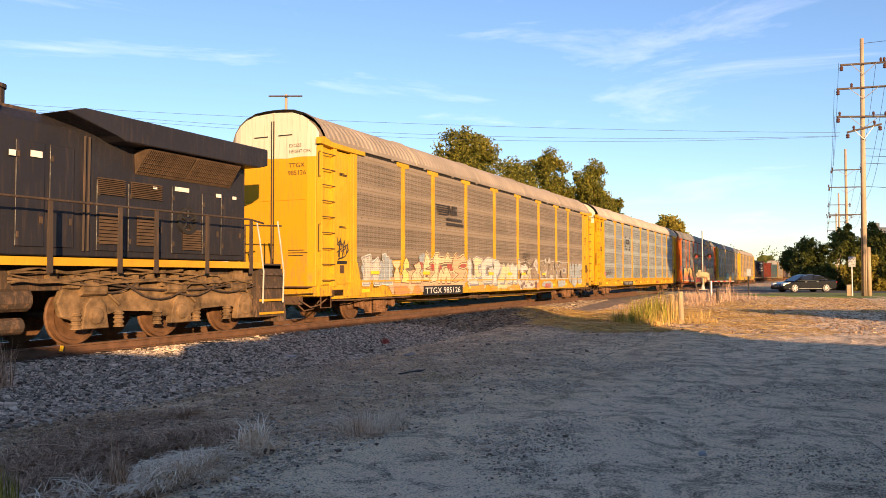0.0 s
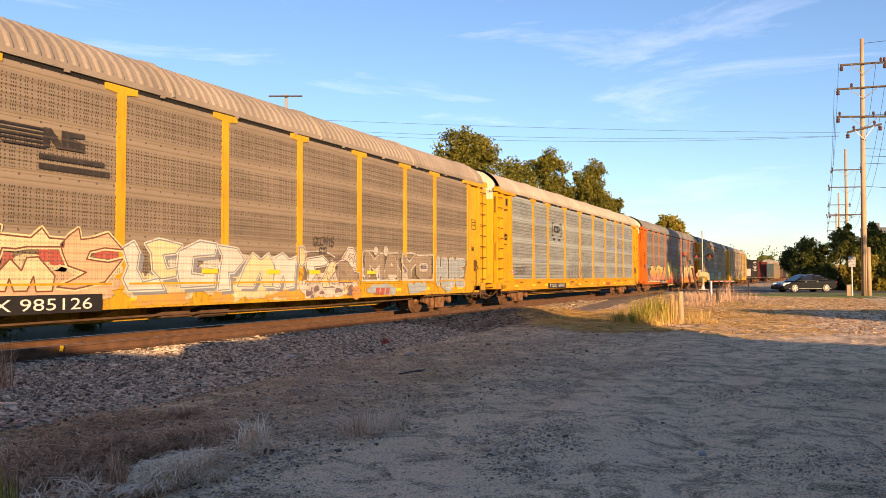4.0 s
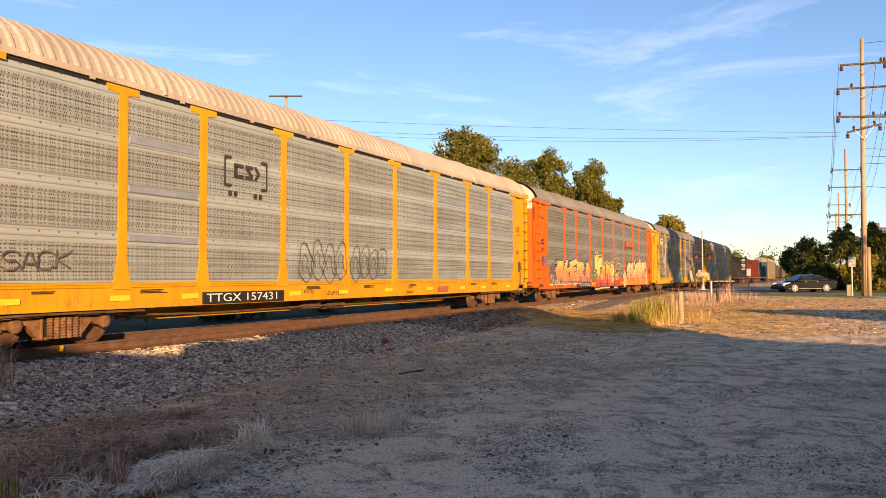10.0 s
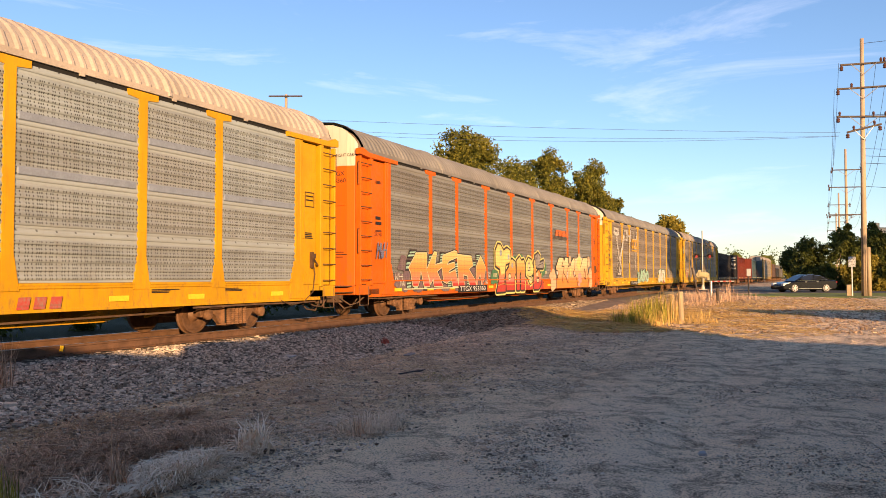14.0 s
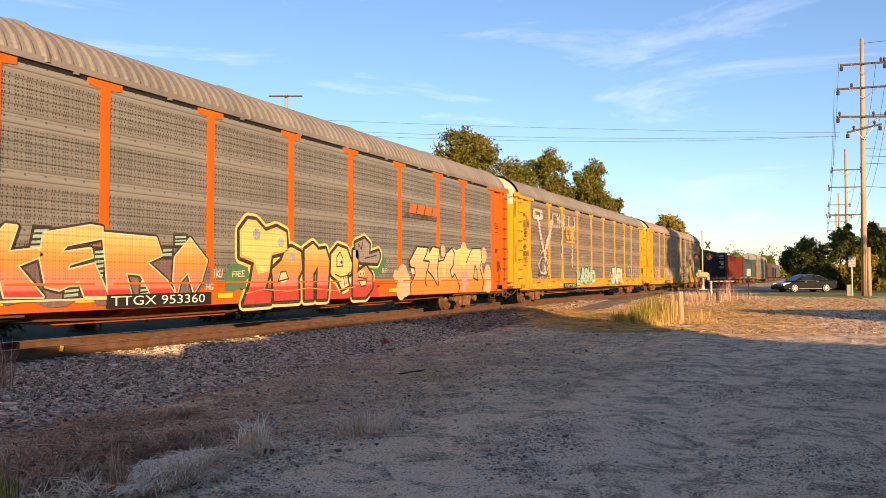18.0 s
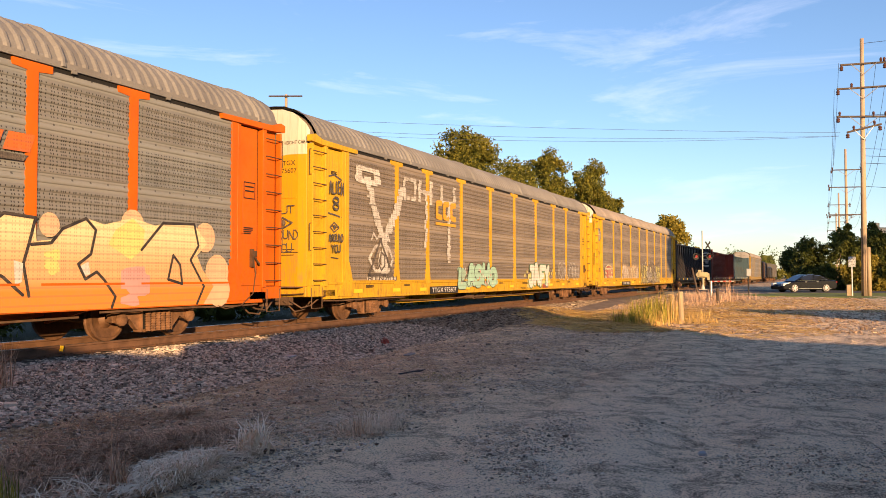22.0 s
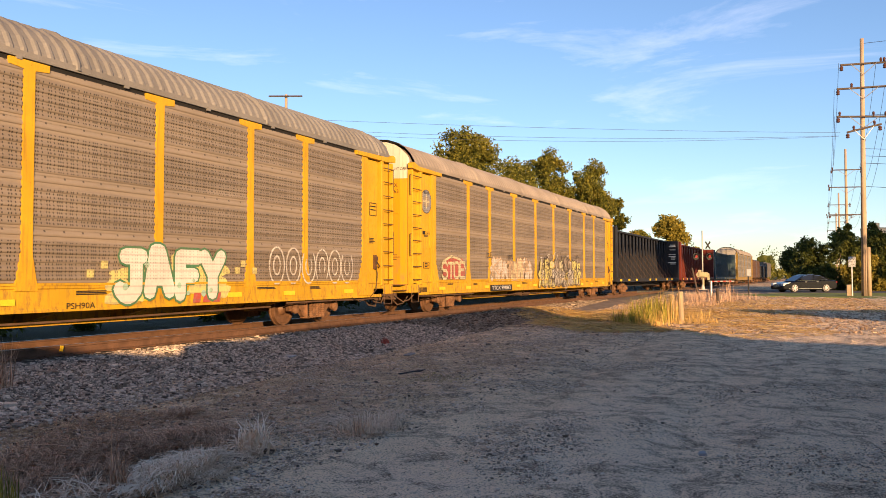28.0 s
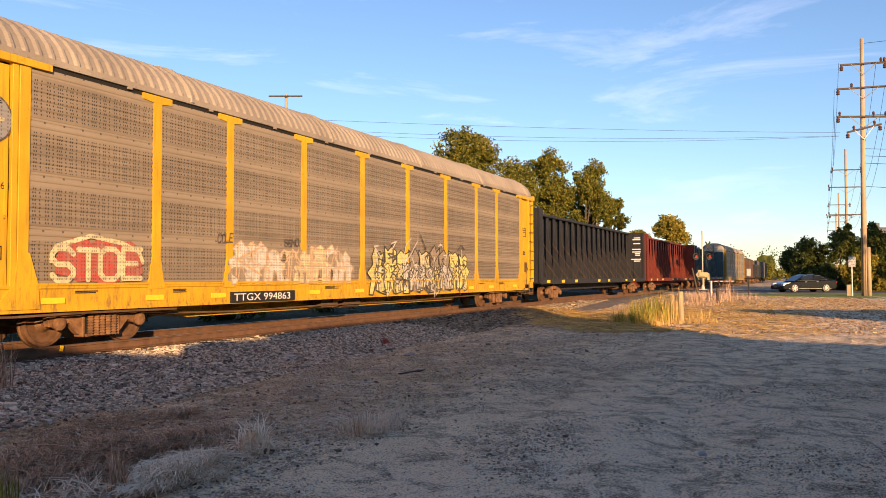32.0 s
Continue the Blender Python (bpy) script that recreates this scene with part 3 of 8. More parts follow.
def make_roof(parent, mat, gap=0.10):
    bm = B()
    rings = []
    step = 0.05
    n = int((L_RACK - 2 * gap) / step)
    for i in range(n + 1):
        x = gap + i * step
        lift = 0.032 if i % 5 in (0, 1) else 0.0
        seam = 0.03 if (i % 105) in (0, 1, 2) else 0
        ring = []
        for y, z in ROOF_PROF:
            r = Vector((0, y * 0.55, z - 4.6)).normalized() * (lift + seam)
            e = 0.0
            if i == 0:
                e = -0.16 * (z - 4.8) / 0.86
            if i == n:
                e = 0.16 * (z - 4.8) / 0.86
            ring.append(bm.verts.new((x + e, y + r.y, z + r.z)))
        rings.append(ring)
    for a, b in zip(rings, rings[1:]):
        for k in range(len(ROOF_PROF) - 1):
            bm.faces.new((a[k], a[k + 1], b[k + 1], b[k]))
    part("roof", bm, mat, parent, "ribbed galvanised steel roof")
    bm = B()
    for sgn in (-1, 1):
        box(bm, 0.2, L_RACK - 0.2, sgn * 1.525, sgn * 1.42, 4.785, 4.895)
        for k in range(12):
            x = 1.6 + k * 2.2
            box(bm, x, x + 0.10, sgn * 1.54, sgn * 1.50, 4.74, 4.80)
    part("roof_edge_rail", bm, mat, parent)
    # Dark strip under the eave; the shade there is put into its colour.
    boxpart("shadow_gap", (1.75, L_RACK - 1.75, -1.475, -1.44, 4.69, 4.784), M_gap_shade, parent)


def make_panels(parent, mat, deep, z0=1.13, z1=4.705, rows=4):
    edges = [1.72, *POSTS, L_RACK - 1.72]
    h = (z1 - z0) / rows
    for a, b in zip(edges, edges[1:]):
        for r in range(rows):
            bm = B()
            base = z0 + r * h
            prof = [(-1.484, 0.0)]
            for k in range(6):
                c = 0.08 + k * (h - 0.16) / 5
                prof += [(-1.484, c - 0.042), (-1.484 - 0.7 * deep, c - 0.030), (-1.484 - deep, c - 0.012), (-1.484 - deep, c + 0.008), (-1.484 - 0.6 * deep, c + 0.034), (-1.484, c + 0.056)]
            prof += [(-1.484, h - 0.004), (-1.45, h - 0.004), (-1.45, 0.0)]
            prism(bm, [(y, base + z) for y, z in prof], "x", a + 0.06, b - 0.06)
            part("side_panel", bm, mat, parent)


def end_door_outline(side):
    pts = [(0.012, 0.98), (1.10, 0.98), (1.10, 5.37), (0.92, 5.49), (0.62, 5.59), (0.012, 5.63)]
    return [(side * y, z) for y, z in pts]


def make_end(parent, mat_door, mat_body, front):
    """The closed end doors, corner plates and ladders of one end."""
    def X(x):
        return x if front else L_RACK - x
    for side in (-1, 1):
        bm = B()
        prism(bm, end_door_outline(side), "x", X(0.0), X(0.06))
        # the rounded outer leaf turns back to the corner
        va = [bm.verts.new((X(0.0), side * 1.10, 0.98)), bm.verts.new((X(0.0), side * 1.10, 5.37)),
              bm.verts.new((X(0.05), side * 1.32, 5.17)), bm.verts.new((X(0.14), side * 1.45, 4.90)), bm.verts.new((X(0.14), side * 1.45, 0.98)), bm.verts.new((X(0.05), side * 1.32, 0.98))]
        bm.faces.new((va[0], va[1], va[2], va[5]))
        bm.faces.new((va[5], va[2], va[3], va[4]))
        for z in (3.26,):
            box(bm, X(-0.015), X(0.01), side * 0.08, side * 1.05, z, z + 0.03)
        for z in (1.9, 2.6, 3.9):
            box(bm, X(-0.02), X(0.01), side * 0.03, side * 0.10, z, z + 0.12)
        door = part("end_door", bm, mat_door, parent, "two-tone end door, closed")
        bm = B()
        box(bm, X(-0.025), X(0.0), side * 0.18, side * 0.62, 4.985, 5.01)
        rod(bm, (X(-0.03), side * 0.035, 1.0), (X(-0.03), side * 0.035, 5.4), 0.016, 6)
        part("lock_rod", bm, M_black, door)
    # Bulkhead, and the cap on bright yellow cars, take the near-black gap colour.
    bm = B()
    box(bm, X(0.07), X(0.12), -1.40, 1.40, 0.9, 4.78)
    part("end_bulkhead", bm, M_gap_shade, parent)
    bm = B()
    prism(bm, [(y * 0.985, z - 0.045) for y, z in ROOF_PROF], "x", X(0.10), X(0.24))
    part("roof_end_cap", bm, M_gap_shade if mat_body is M_yellow else M_roof_end, parent)
    # ladder corner on the near and far side
    for side in (-1, 1):
        # Dark sheet behind the corner parts, so the gaps between them look shaded.
        boxpart("backing_plate", (X(0.12), X(1.62), side * 1.36, side * 1.375, 0.98, 4.78), M_gap_shade, parent)
        for nm, dims in (("ladder_back_plate", (0.14, 0.60, 1.38, 1.42, 1.02, 4.76)), ("corner_post", (0.03, 0.09, 1.36, 1.54, 1.00, 4.66)), ("ladder_post", (0.60, 0.74, 1.38, 1.54, 0.98, 4.74)),
                         ("corner_panel", (0.785 if front else 0.86, 1.455, 1.42, 1.47, 1.02, 4.62)), ("inner_post", (1.485, 1.59, 1.40, 1.515, 1.00, 4.76)), ("door_post", (1.603, 1.80, 1.40, 1.525, 1.00, 4.76))):
            boxpart(nm, (X(dims[0]), X(dims[1]), side * dims[2], side * dims[3], dims[4], dims[5]), mat_body, parent, bevel=0.006)
        boxpart("kick_plate", (X(0.80), X(1.40), side * 1.47, side * 1.482, 1.06, 1.30), mat_body, parent)
        boxpart("latch_bar", (X(1.385), X(1.43), side * 1.47, side * 1.50, 2.2, 3.3), mat_body, parent)
        bm = B()
        hdr = [(-0.06, 4.70), (0.45, 4.66), (2.16, 4.66), (2.16, 4.77), (0.45, 4.80), (0.10, 4.90), (-0.06, 4.86)]
        prism(bm, [(X(x), z) for x, z in hdr], "y", side * 1.42, side * 1.57)
        part("door_header", bm, mat_body, parent)
        bm = B()
        gus = [(1.20, 0.70), (2.02, 0.70), (1.98, 1.12), (1.82, 1.62), (1.62, 1.62), (1.56, 1.12)]
        prism(bm, [(X(x), z) for x, z in gus], "y", side * 1.40, side * 1.532)
        part("corner_gusset", bm, mat_body, parent)
        bm = B()
        rod(bm, (X(0.06), side * 1.56, 0), (X(0.62), side * 1.56, 0), 0.014, 6)
        rod(bm, (X(0.06), side * 1.56, 0), (X(0.06), side * 1.44, 0), 0.014, 6)
        rod(bm, (X(0.62), side * 1.56, 0), (X(0.66), side * 1.44, 0), 0.014, 6)
        rung = part("rung", bm, M_rung, parent)
        rung.location.z = 1.14
        for k in range(1, 9):
            again("rung", rung, parent, pose(0, 0, 1.14 + 0.415 * k))
        for z0, z1 in ((1.9, 2.6), (3.85, 4.5)):
            bm = B()
            pipe(bm, [(X(0.02), side * 1.5, z0), (X(-0.05), side * 1.5, z0), (X(-0.05), side * 1.5, z1), (X(0.02), side * 1.5, z1)], 0.012)
            part("grab_iron", bm, M_rung, parent)
        bm = B()
        pipe(bm, [(X(0.05), side * 1.5, 0.95), (X(0.05), side * 1.5, 0.42), (X(0.52), side * 1.5, 0.42), (X(0.52), side * 1.5, 0.95)], 0.014)
        part("stirrup_step", bm, M_under, parent)
        boxpart("push_pole_pocket", (X(0.55), X(1.15), side * 1.34, side * 1.50, 0.70, 0.90), M_under, parent, bevel=0.02)
        bm = B()
        pipe(bm, [(X(0.75), side * 1.40, 0.60), (X(1.6), side * 1.42, 0.58), (X(3.0), side * 1.44, 0.60), (X(5.2), side * 1.42, 0.59)], 0.022, 6)
        part("brake_pipe", bm, M_under, parent)
        if not front:
            bm = B()
            pipe(bm, [(X(1.02), side * 1.49, 1.75), (X(1.0), side * 1.55, 1.3), (X(1.1), side * 1.56, 0.85), (X(1.5), side * 1.56, 0.60), (X(2.0), side * 1.55, 0.54), (X(2.4), side * 1.50, 0.68)], 0.013, 6)
            part("chain", bm, M_rung, parent, "hanging rusty chain")
            bm = B()
            box(bm, X(0.92), X(1.10), side * 1.47, side * 1.53, 1.70, 1.82)
            box(bm, X(1.06), X(1.12), side * 1.47, side * 1.56, 1.45, 1.86)
            rod(bm, (X(0.86), side * 1.55, 1.52), (X(1.12), side * 1.55, 1.74), 0.022, 6)
            part("lock_lever", bm, M_rung, parent)
        bm = B()
        pipe(bm, [(X(-0.22), side * 1.45, 0.80), (X(-0.22), side * 0.6, 0.76), (X(-0.45), side * 0.3, 0.86), (X(-0.60), side * 0.05, 0.98)], 0.016, 6)
        part("uncoupling_lever", bm, M_rung, parent)
    # draught gear
    bm = B()
    box(bm, X(-0.10), X(0.18), -1.42, 1.42, 0.72, 0.97)
    box(bm, X(-0.30), X(0.3), -0.35, 0.35, 0.62, 0.86)
    part("end_sill", bm, mat_body, parent, bevel=0.01)
    bm = B()
    box(bm, X(-0.62), X(-0.2), -0.12, 0.12, 0.70, 0.92)
    box(bm, X(-0.80), X(-0.56), -0.2, 0.14, 0.66, 0.98)
    part("coupler", bm, M_truckiron, parent, "rusty knuckle coupler", bevel=0.03)
    bm = B()
    pipe(bm, [(X(-0.15), -0.5, 0.7), (X(-0.35), -0.5, 0.52), (X(-0.55), -0.42, 0.36), (X(-0.78), -0.36, 0.42)], 0.028, 8)
    part("brake_hose", bm, M_black, parent)
    for y, sag in ((-0.95, 0.22), (-1.15, 0.12)):
        bm = B()
        pipe(bm, [(X(0.9), y, 0.66), (X(0.5), y, 0.60 - sag), (X(0.1), y, 0.55 - sag), (X(-0.25), y + 0.1, 0.62)], 0.02, 6)
        part("air_hose", bm, M_under, parent)
    boxpart("carrier_plate", (X(-0.18), X(-0.02), -1.0, 1.0, 0.50, 0.72), M_under, parent, bevel=0.02)
    boxpart("platform", (X(-0.32), X(0.0), -1.35, 1.35, 0.955, 0.98), M_under, parent)


def make_autorack(x0, label, body, door, panel, roof, rolling, group="freight train"):
    car = root("autorack_car", label, "rail car", group, x0)
    make_end(car, door, body, True)
    make_end(car, door, body, False)
    for sgn in (-1, 1):
        bm = B()
        prism(bm, [(sgn * 1.515, 0.64), (sgn * 1.515, 0.68), (sgn * 1.50, 0.70), (sgn * 1.50, 1.02), (sgn * 1.52, 1.04), (sgn * 1.52, 1.09), (sgn * 1.40, 1.09), (sgn * 1.40, 0.64)],
              "x", 0.70, L_RACK - 0.70)
        box(bm, 0.0, 0.72, sgn * 1.50, sgn * 1.40, 0.72, 1.0)
        box(bm, L_RACK - 0.72, L_RACK, sgn * 1.50, sgn * 1.40, 0.72, 1.0)
        part("side_sill", bm, body, car)
    bm = B()
    box(bm, 0.1, L_RACK - 0.1, -1.40, 1.40, 0.92, 1.0)
    part("deck", bm, M_under, car)
    bm = B()
    prism(bm, [(0.4, 0.88), (0.4, 0.66), (5.0, 0.62), (6.6, 0.34), (L_RACK - 6.6, 0.34), (L_RACK - 5.0, 0.62), (L_RACK - 0.4, 0.66), (L_RACK - 0.4, 0.88)], "y", -0.40, 0.40)
    part("centre_sill", bm, body, car)
    for k in range(9):
        x = 5.4 + k * 2.05
        for sgn in (-1, 1):
            bm = B()
            prism(bm, [(sgn * 1.42, 0.72), (sgn * 1.42, 0.62), (sgn * 0.42, 0.38), (sgn * 0.42, 0.72)], "x", x, x + 0.09)
            part("crossbearer", bm, body, car)
    bm = B()
    pipe(bm, [(4.8, -1.0, 0.5), (7.5, -1.05, 0.44), (11, -1.05, 0.46), (16, -1.0, 0.44), (22, -1.05, 0.5)], 0.022)
    box(bm, 11.0, 11.8, -1.0, -0.6, 0.40, 0.62)
    rod(bm, (12.2, -0.8, 0.5), (13.1, -0.8, 0.5), 0.16, 10)
    part("brake_rigging", bm, M_under, car)
    for a, b in zip((1.80, *[p + 0.2 for p in POSTS]), (*[p - 0.2 for p in POSTS], L_RACK - 1.80)):
        boxpart("lower_lip", (a, b, -1.545, -1.48, 1.085, 1.125), body, car)
    for x in POSTS:
        bm = B()
        prism(bm, post_outline(x), "y", -1.525, -1.40)
        part("side_post", bm, body, car)
    make_panels(car, panel, 0.014 if panel is M_panel_brown else 0.022)
    bm = B()
    box(bm, 1.7, L_RACK - 1.7, 1.44, 1.50, 1.05, 4.76)
    for x in POSTS:
        prism(bm, post_outline(x), "y", 1.50, 1.525)
    part("far_side_wall", bm, panel, car)
    make_roof(car, roof, 0.30 if body is M_yellow else 0.20)
    make_truck(car, 3.58, rolling)
    make_truck(car, L_RACK - 3.58, rolling)
    return car


ROLLING = {}
M_roof_tan = roof_steel("weathered_roof_tan", (0.30, 0.25, 0.20))
M_roof_pale = roof_steel("weathered_roof_pale", (0.43, 0.36, 0.29))
M_roof_grey = roof_steel("weathered_roof_grey", (0.21, 0.195, 0.175))
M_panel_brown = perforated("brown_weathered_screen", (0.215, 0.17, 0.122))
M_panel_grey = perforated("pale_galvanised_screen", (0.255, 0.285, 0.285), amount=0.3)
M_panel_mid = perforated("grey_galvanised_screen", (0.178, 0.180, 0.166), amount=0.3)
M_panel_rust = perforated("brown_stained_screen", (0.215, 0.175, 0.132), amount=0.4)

PITCH_CAR = 28.6
RACK_X = [17.08 + PITCH_CAR * k for k in range(5)]
CARS = []


def add_rack(x0, *args):
    rolling = []
    car = make_autorack(x0, *args, rolling)
    ROLLING[car.name] = rolling
    CARS.append((car, x0, 3.58, L_RACK - 3.58))
    return car


rack_a = add_rack(RACK_X[0], "yellow autorack rail car with brown screens and pale graffiti", M_yellow_old, M_door_old, M_panel_brown, M_roof_tan)
rack_b = add_rack(RACK_X[1], "bright yellow autorack rail car with pale grey screens", M_yellow, M_door_yellow, M_panel_grey, M_roof_pale)
rack_c = add_rack(RACK_X[2], "orange autorack rail car with large colourful graffiti", M_orange, M_door_orange, M_panel_mid, M_roof_grey)
rack_d = add_rack(RACK_X[3], "yellow autorack rail car with white and green graffiti", M_yellow_old, M_door_old, M_panel_rust, M_roof_grey)
rack_e = add_rack(RACK_X[4], "yellow autorack rail car with brown screens and outlined graffiti", M_yellow_old, M_door_old, M_panel_brown, M_roof_tan)


# ---- graffiti and lettering on the cars ----
SKELETON = {
    "A": "00 16 26 40|12 32", "B": "00 06 26 35 34 23 03|23 42 41 30 00", "C": "45 36 16 05 01 10 30 41", "D": "00 06 26 44 42 20 00", "E": "46 06 00 40|03 33", "F": "00 06 46|03 33",
    "G": "45 36 16 05 01 10 30 42 22", "H": "00 06|40 46|03 43", "I": "20 26", "J": "16 46|36 31 20 10 01", "K": "00 06|46 03 40", "L": "06 00 40", "M": "00 06 23 46 40", "N": "00 06 40 46",
    "O": "10 01 05 16 36 45 41 30 10", "P": "00 06 36 45 44 33 03", "Q": "10 01 05 16 36 45 41 30 10|22 40", "R": "00 06 36 45 44 33 03|23 40", "S": "45 36 16 05 04 13 33 42 41 30 10 01", "T": "06 46|26 20",
    "U": "06 01 10 30 41 46", "V": "06 20 46", "W": "06 10 23 30 46", "Y": "06 23 46|23 20", "8": "23 04 05 16 36 45 44 23 02 01 10 30 41 42 23", "V8": "", " ": "", "!": "20 21|23 26"}


def graffiti_ink(name, c, wear=1.0):
    """Spray paint on the punched screens: the slots show through, rib shading is painted in, and the paint is faded and
    worn.
    """
    if name not in MATS:
        s = Nodes(name, 0.7, 0, 0.3)
        x, y, z = s.xyz()
        a = s.noise(1.3, 4, 0.6)
        b = s.noise(14, 5, 0.75, (1, 1, 0.6))
        fine = s.noise(60, 3, 0.7)
        fz = s.math("FRACT", s.math("MULTIPLY", z, 1 / 0.062))
        gx = s.math("FRACT", s.math("MULTIPLY", x, 1 / 0.70))
        rows = s.math("FRACT", s.math("MULTIPLY", z, 1 / 0.148))
        hole = s.math("MULTIPLY", s.columns(gx), s.math("LESS_THAN", fz, 0.48))
        hole = s.math("MULTIPLY", hole, s.math("GREATER_THAN", z, 1.17))
        worn = (0.25, 0.20, 0.15)
        base = c if isinstance(c, tuple) else tuple(c)
        col = s.mix(s.ramp(a, 0.35, 0.7), s.mix(0.3 * wear, shade(base, 0.9), worn), shade(base, 1.05))
        if isinstance(c, list) and c[2] > 0.1:
            col = s.mix(s.ramp(z, 0.98, 1.25), (0.66, 0.22, 0.03), (0.68, 0.36, 0.16))
            col = s.mix(s.ramp(z, 1.45, 2.0), col, (0.70, 0.56, 0.30))
        elif isinstance(c, list):
            col = s.mix(s.ramp(z, 0.98, 1.04), INK["red"], (0.55, 0.19, 0.14))
            col = s.mix(s.ramp(z, 1.10, 1.45), col, (0.60, 0.25, 0.045))
            col = s.mix(s.ramp(z, 1.50, 1.95), col, (0.62, 0.47, 0.15))
        col = s.mix(s.ramp(b, 0.47, 0.68, 0, 0.72 * wear), col, worn)
        col = s.mix(s.ramp(fine, 0.5, 0.7, 0, 0.3 * wear), col, worn)
        # Darker bands at the rib pitch put rib shading into the flat paint.
        col = s.mix(s.math("MULTIPLY", s.math("LESS_THAN", rows, 0.22), 0.28), col, shade(worn, 0.5))
        col = s.mix(s.math("MULTIPLY", hole, 0.22 + 0.34 * wear), col, (0.03, 0.025, 0.02))
        s.done(col)
    return MATS[name]


INK = {"rose": (0.42, 0.13, 0.09), "vivid": (0.62, 0.12, 0.010), "amber": (0.66, 0.32, 0.010), "tan": (0.30, 0.235, 0.165), "white": (0.624, 0.592, 0.528), "cream": (0.640, 0.576, 0.336), "black": (0.016, 0.014, 0.016), "green": (0.048, 0.176, 0.080), "mint": (0.320, 0.528, 0.400), "red": (0.440, 0.040, 0.028), "maroon": (0.17, 0.050, 0.032), "pink": (0.576, 0.288, 0.256),
       "purple": (0.128, 0.072, 0.104), "peach": (0.640, 0.416, 0.240), "orange": (0.640, 0.256, 0.032), "blue": (0.112, 0.136, 0.272), "sky": (0.336, 0.416, 0.464), "lemon": (0.656, 0.576, 0.176), "grey": (0.288, 0.272, 0.264), "bluegrey": (0.216, 0.232, 0.264)}


def ink(key):
    """A plain key is old worn paint; a key with a mark of exclamation is fresh; fade runs from red up to yellow."""
    if key == "fade":
        return graffiti_ink("spray_paint_fade", [0.62, 0.3, 0.06], 0.3)
    if key == "fade2":
        return graffiti_ink("spray_paint_peach_fade", [0.68, 0.4, 0.2], 0.25)
    if key.endswith("!"):
        return graffiti_ink("fresh_spray_paint_" + key[:-1], INK[key[:-1]], 0.25)
    return graffiti_ink("spray_paint_" + key, INK[key])


class Spray:
    """Strokes and patches of paint on the near side (or the front end) of a car, gathered in one mesh."""

    def __init__(self, car, key, layer, end=False):
        self.car, self.key, self.bm, self.d, self.end = car, key, B(), 0.0, end
        self.y, self.k = -1.534 - 0.004 * layer, 0

    def v(self, x, z):
        if self.end:
            return self.bm.verts.new((-0.035 - self.d, x, z))
        return self.bm.verts.new((x, self.y - self.d, z))

    def patch(self, pts):
        self.k = (self.k + 1) % 90
        self.d = 0.00004 * self.k
        self.bm.faces.new([self.v(*p) for p in pts])

    def disc(self, x, z, r, n=10, rz=None):
        self.patch([(x + r * math.cos(k * math.tau / n), z + (rz or r) * math.sin(k * math.tau / n)) for k in range(n)])

    def stroke(self, pts, w):
        for (x0, z0), (x1, z1) in zip(pts, pts[1:]):
            l = math.hypot(x1 - x0, z1 - z0) or 1e-6
            nx, nz = -(z1 - z0) / l * w / 2, (x1 - x0) / l * w / 2
            self.patch([(x0 - nx, z0 - nz), (x1 - nx, z1 - nz), (x1 + nx, z1 + nz), (x0 + nx, z0 + nz)])
        for p in pts:
            self.disc(p[0], p[1], w / 2, 8)

    def rolled(self, pts, w, rng):
        """Dabs of a paint roller across the line, uneven and broken."""
        for (x0, z0), (x1, z1) in zip(pts, pts[1:]):
            n = max(2, int(math.hypot(x1 - x0, z1 - z0) / 0.10))
            for k in range(n):
                f = (k + 0.5) / n
                x, z = x0 + (x1 - x0) * f + rng.uniform(-0.06, 0.06), z0 + (z1 - z0) * f
                a, h = w * rng.uniform(0.40, 0.62), rng.uniform(0.035, 0.075)
                self.patch([(x - a, z - h), (x + a, z - h + rng.uniform(-0.02, 0.02)), (x + a * 0.95, z + h), (x - a * 0.95, z + h + rng.uniform(-0.02, 0.02))])

    def word(self, text, x, z, w, h, width, lean=0.0, wob=0.0, seed=1, round_off=True):
        rng = random.Random(seed)
        n = len(text)
        cw = w / n
        for i, ch in enumerate(text):
            dx, dz, sc = rng.uniform(-wob, wob) * cw, rng.uniform(-wob, wob) * h, 1 + rng.uniform(-wob, wob)
            m = min(width / 2, cw * 0.2)
            for line in SKELETON.get(ch, "").split("|"):
                pts = []
                for q in line.split():
                    px = x + i * cw + m * 0.8 + int(q[0]) / 4 * (cw - 1.6 * m) + dx
                    pz = z + m + int(q[1]) / 6 * (h - 2 * m) * sc + dz
                    pts.append((px + lean * (pz - z), pz))
                if pts:
                    self.stroke(pts, width)

    def done(self, name="graffiti", label=""):
        return part(name, self.bm, ink(self.key), self.car, label)


def bubble(car, text, x, z, w, h, fill, line="black", halo=None, fat=0.34, lean=0.0, wob=0.06, seed=1, layer=0, accents=()):
    """A filled piece: halo, dark outline, fill, and a few accents."""
    cw = w / len(text)
    f = min(fat, cw * 0.42)
    for key, k, lay in ((halo, 1.6, 0), (line, 1.3, 1), (fill, 1.0, 2)):
        if key:
            s = Spray(car, key, layer + lay)
            s.word(text, x, z, w, h, f * k, lean, wob, seed)
            s.done(label=key.replace("!", "").replace("fade", "red to yellow") + " graffiti lettering")
    rng = random.Random(seed)
    for key in accents:
        s = Spray(car, key, layer + 3)
        for _ in range(len(text) * 2):
            s.disc(x + rng.uniform(0.06, 0.94) * w, z + rng.uniform(0.1, 0.85) * h, f * rng.uniform(0.12, 0.28), 8)
        tagged(s.done("graffiti_dot"), kind="stuff")


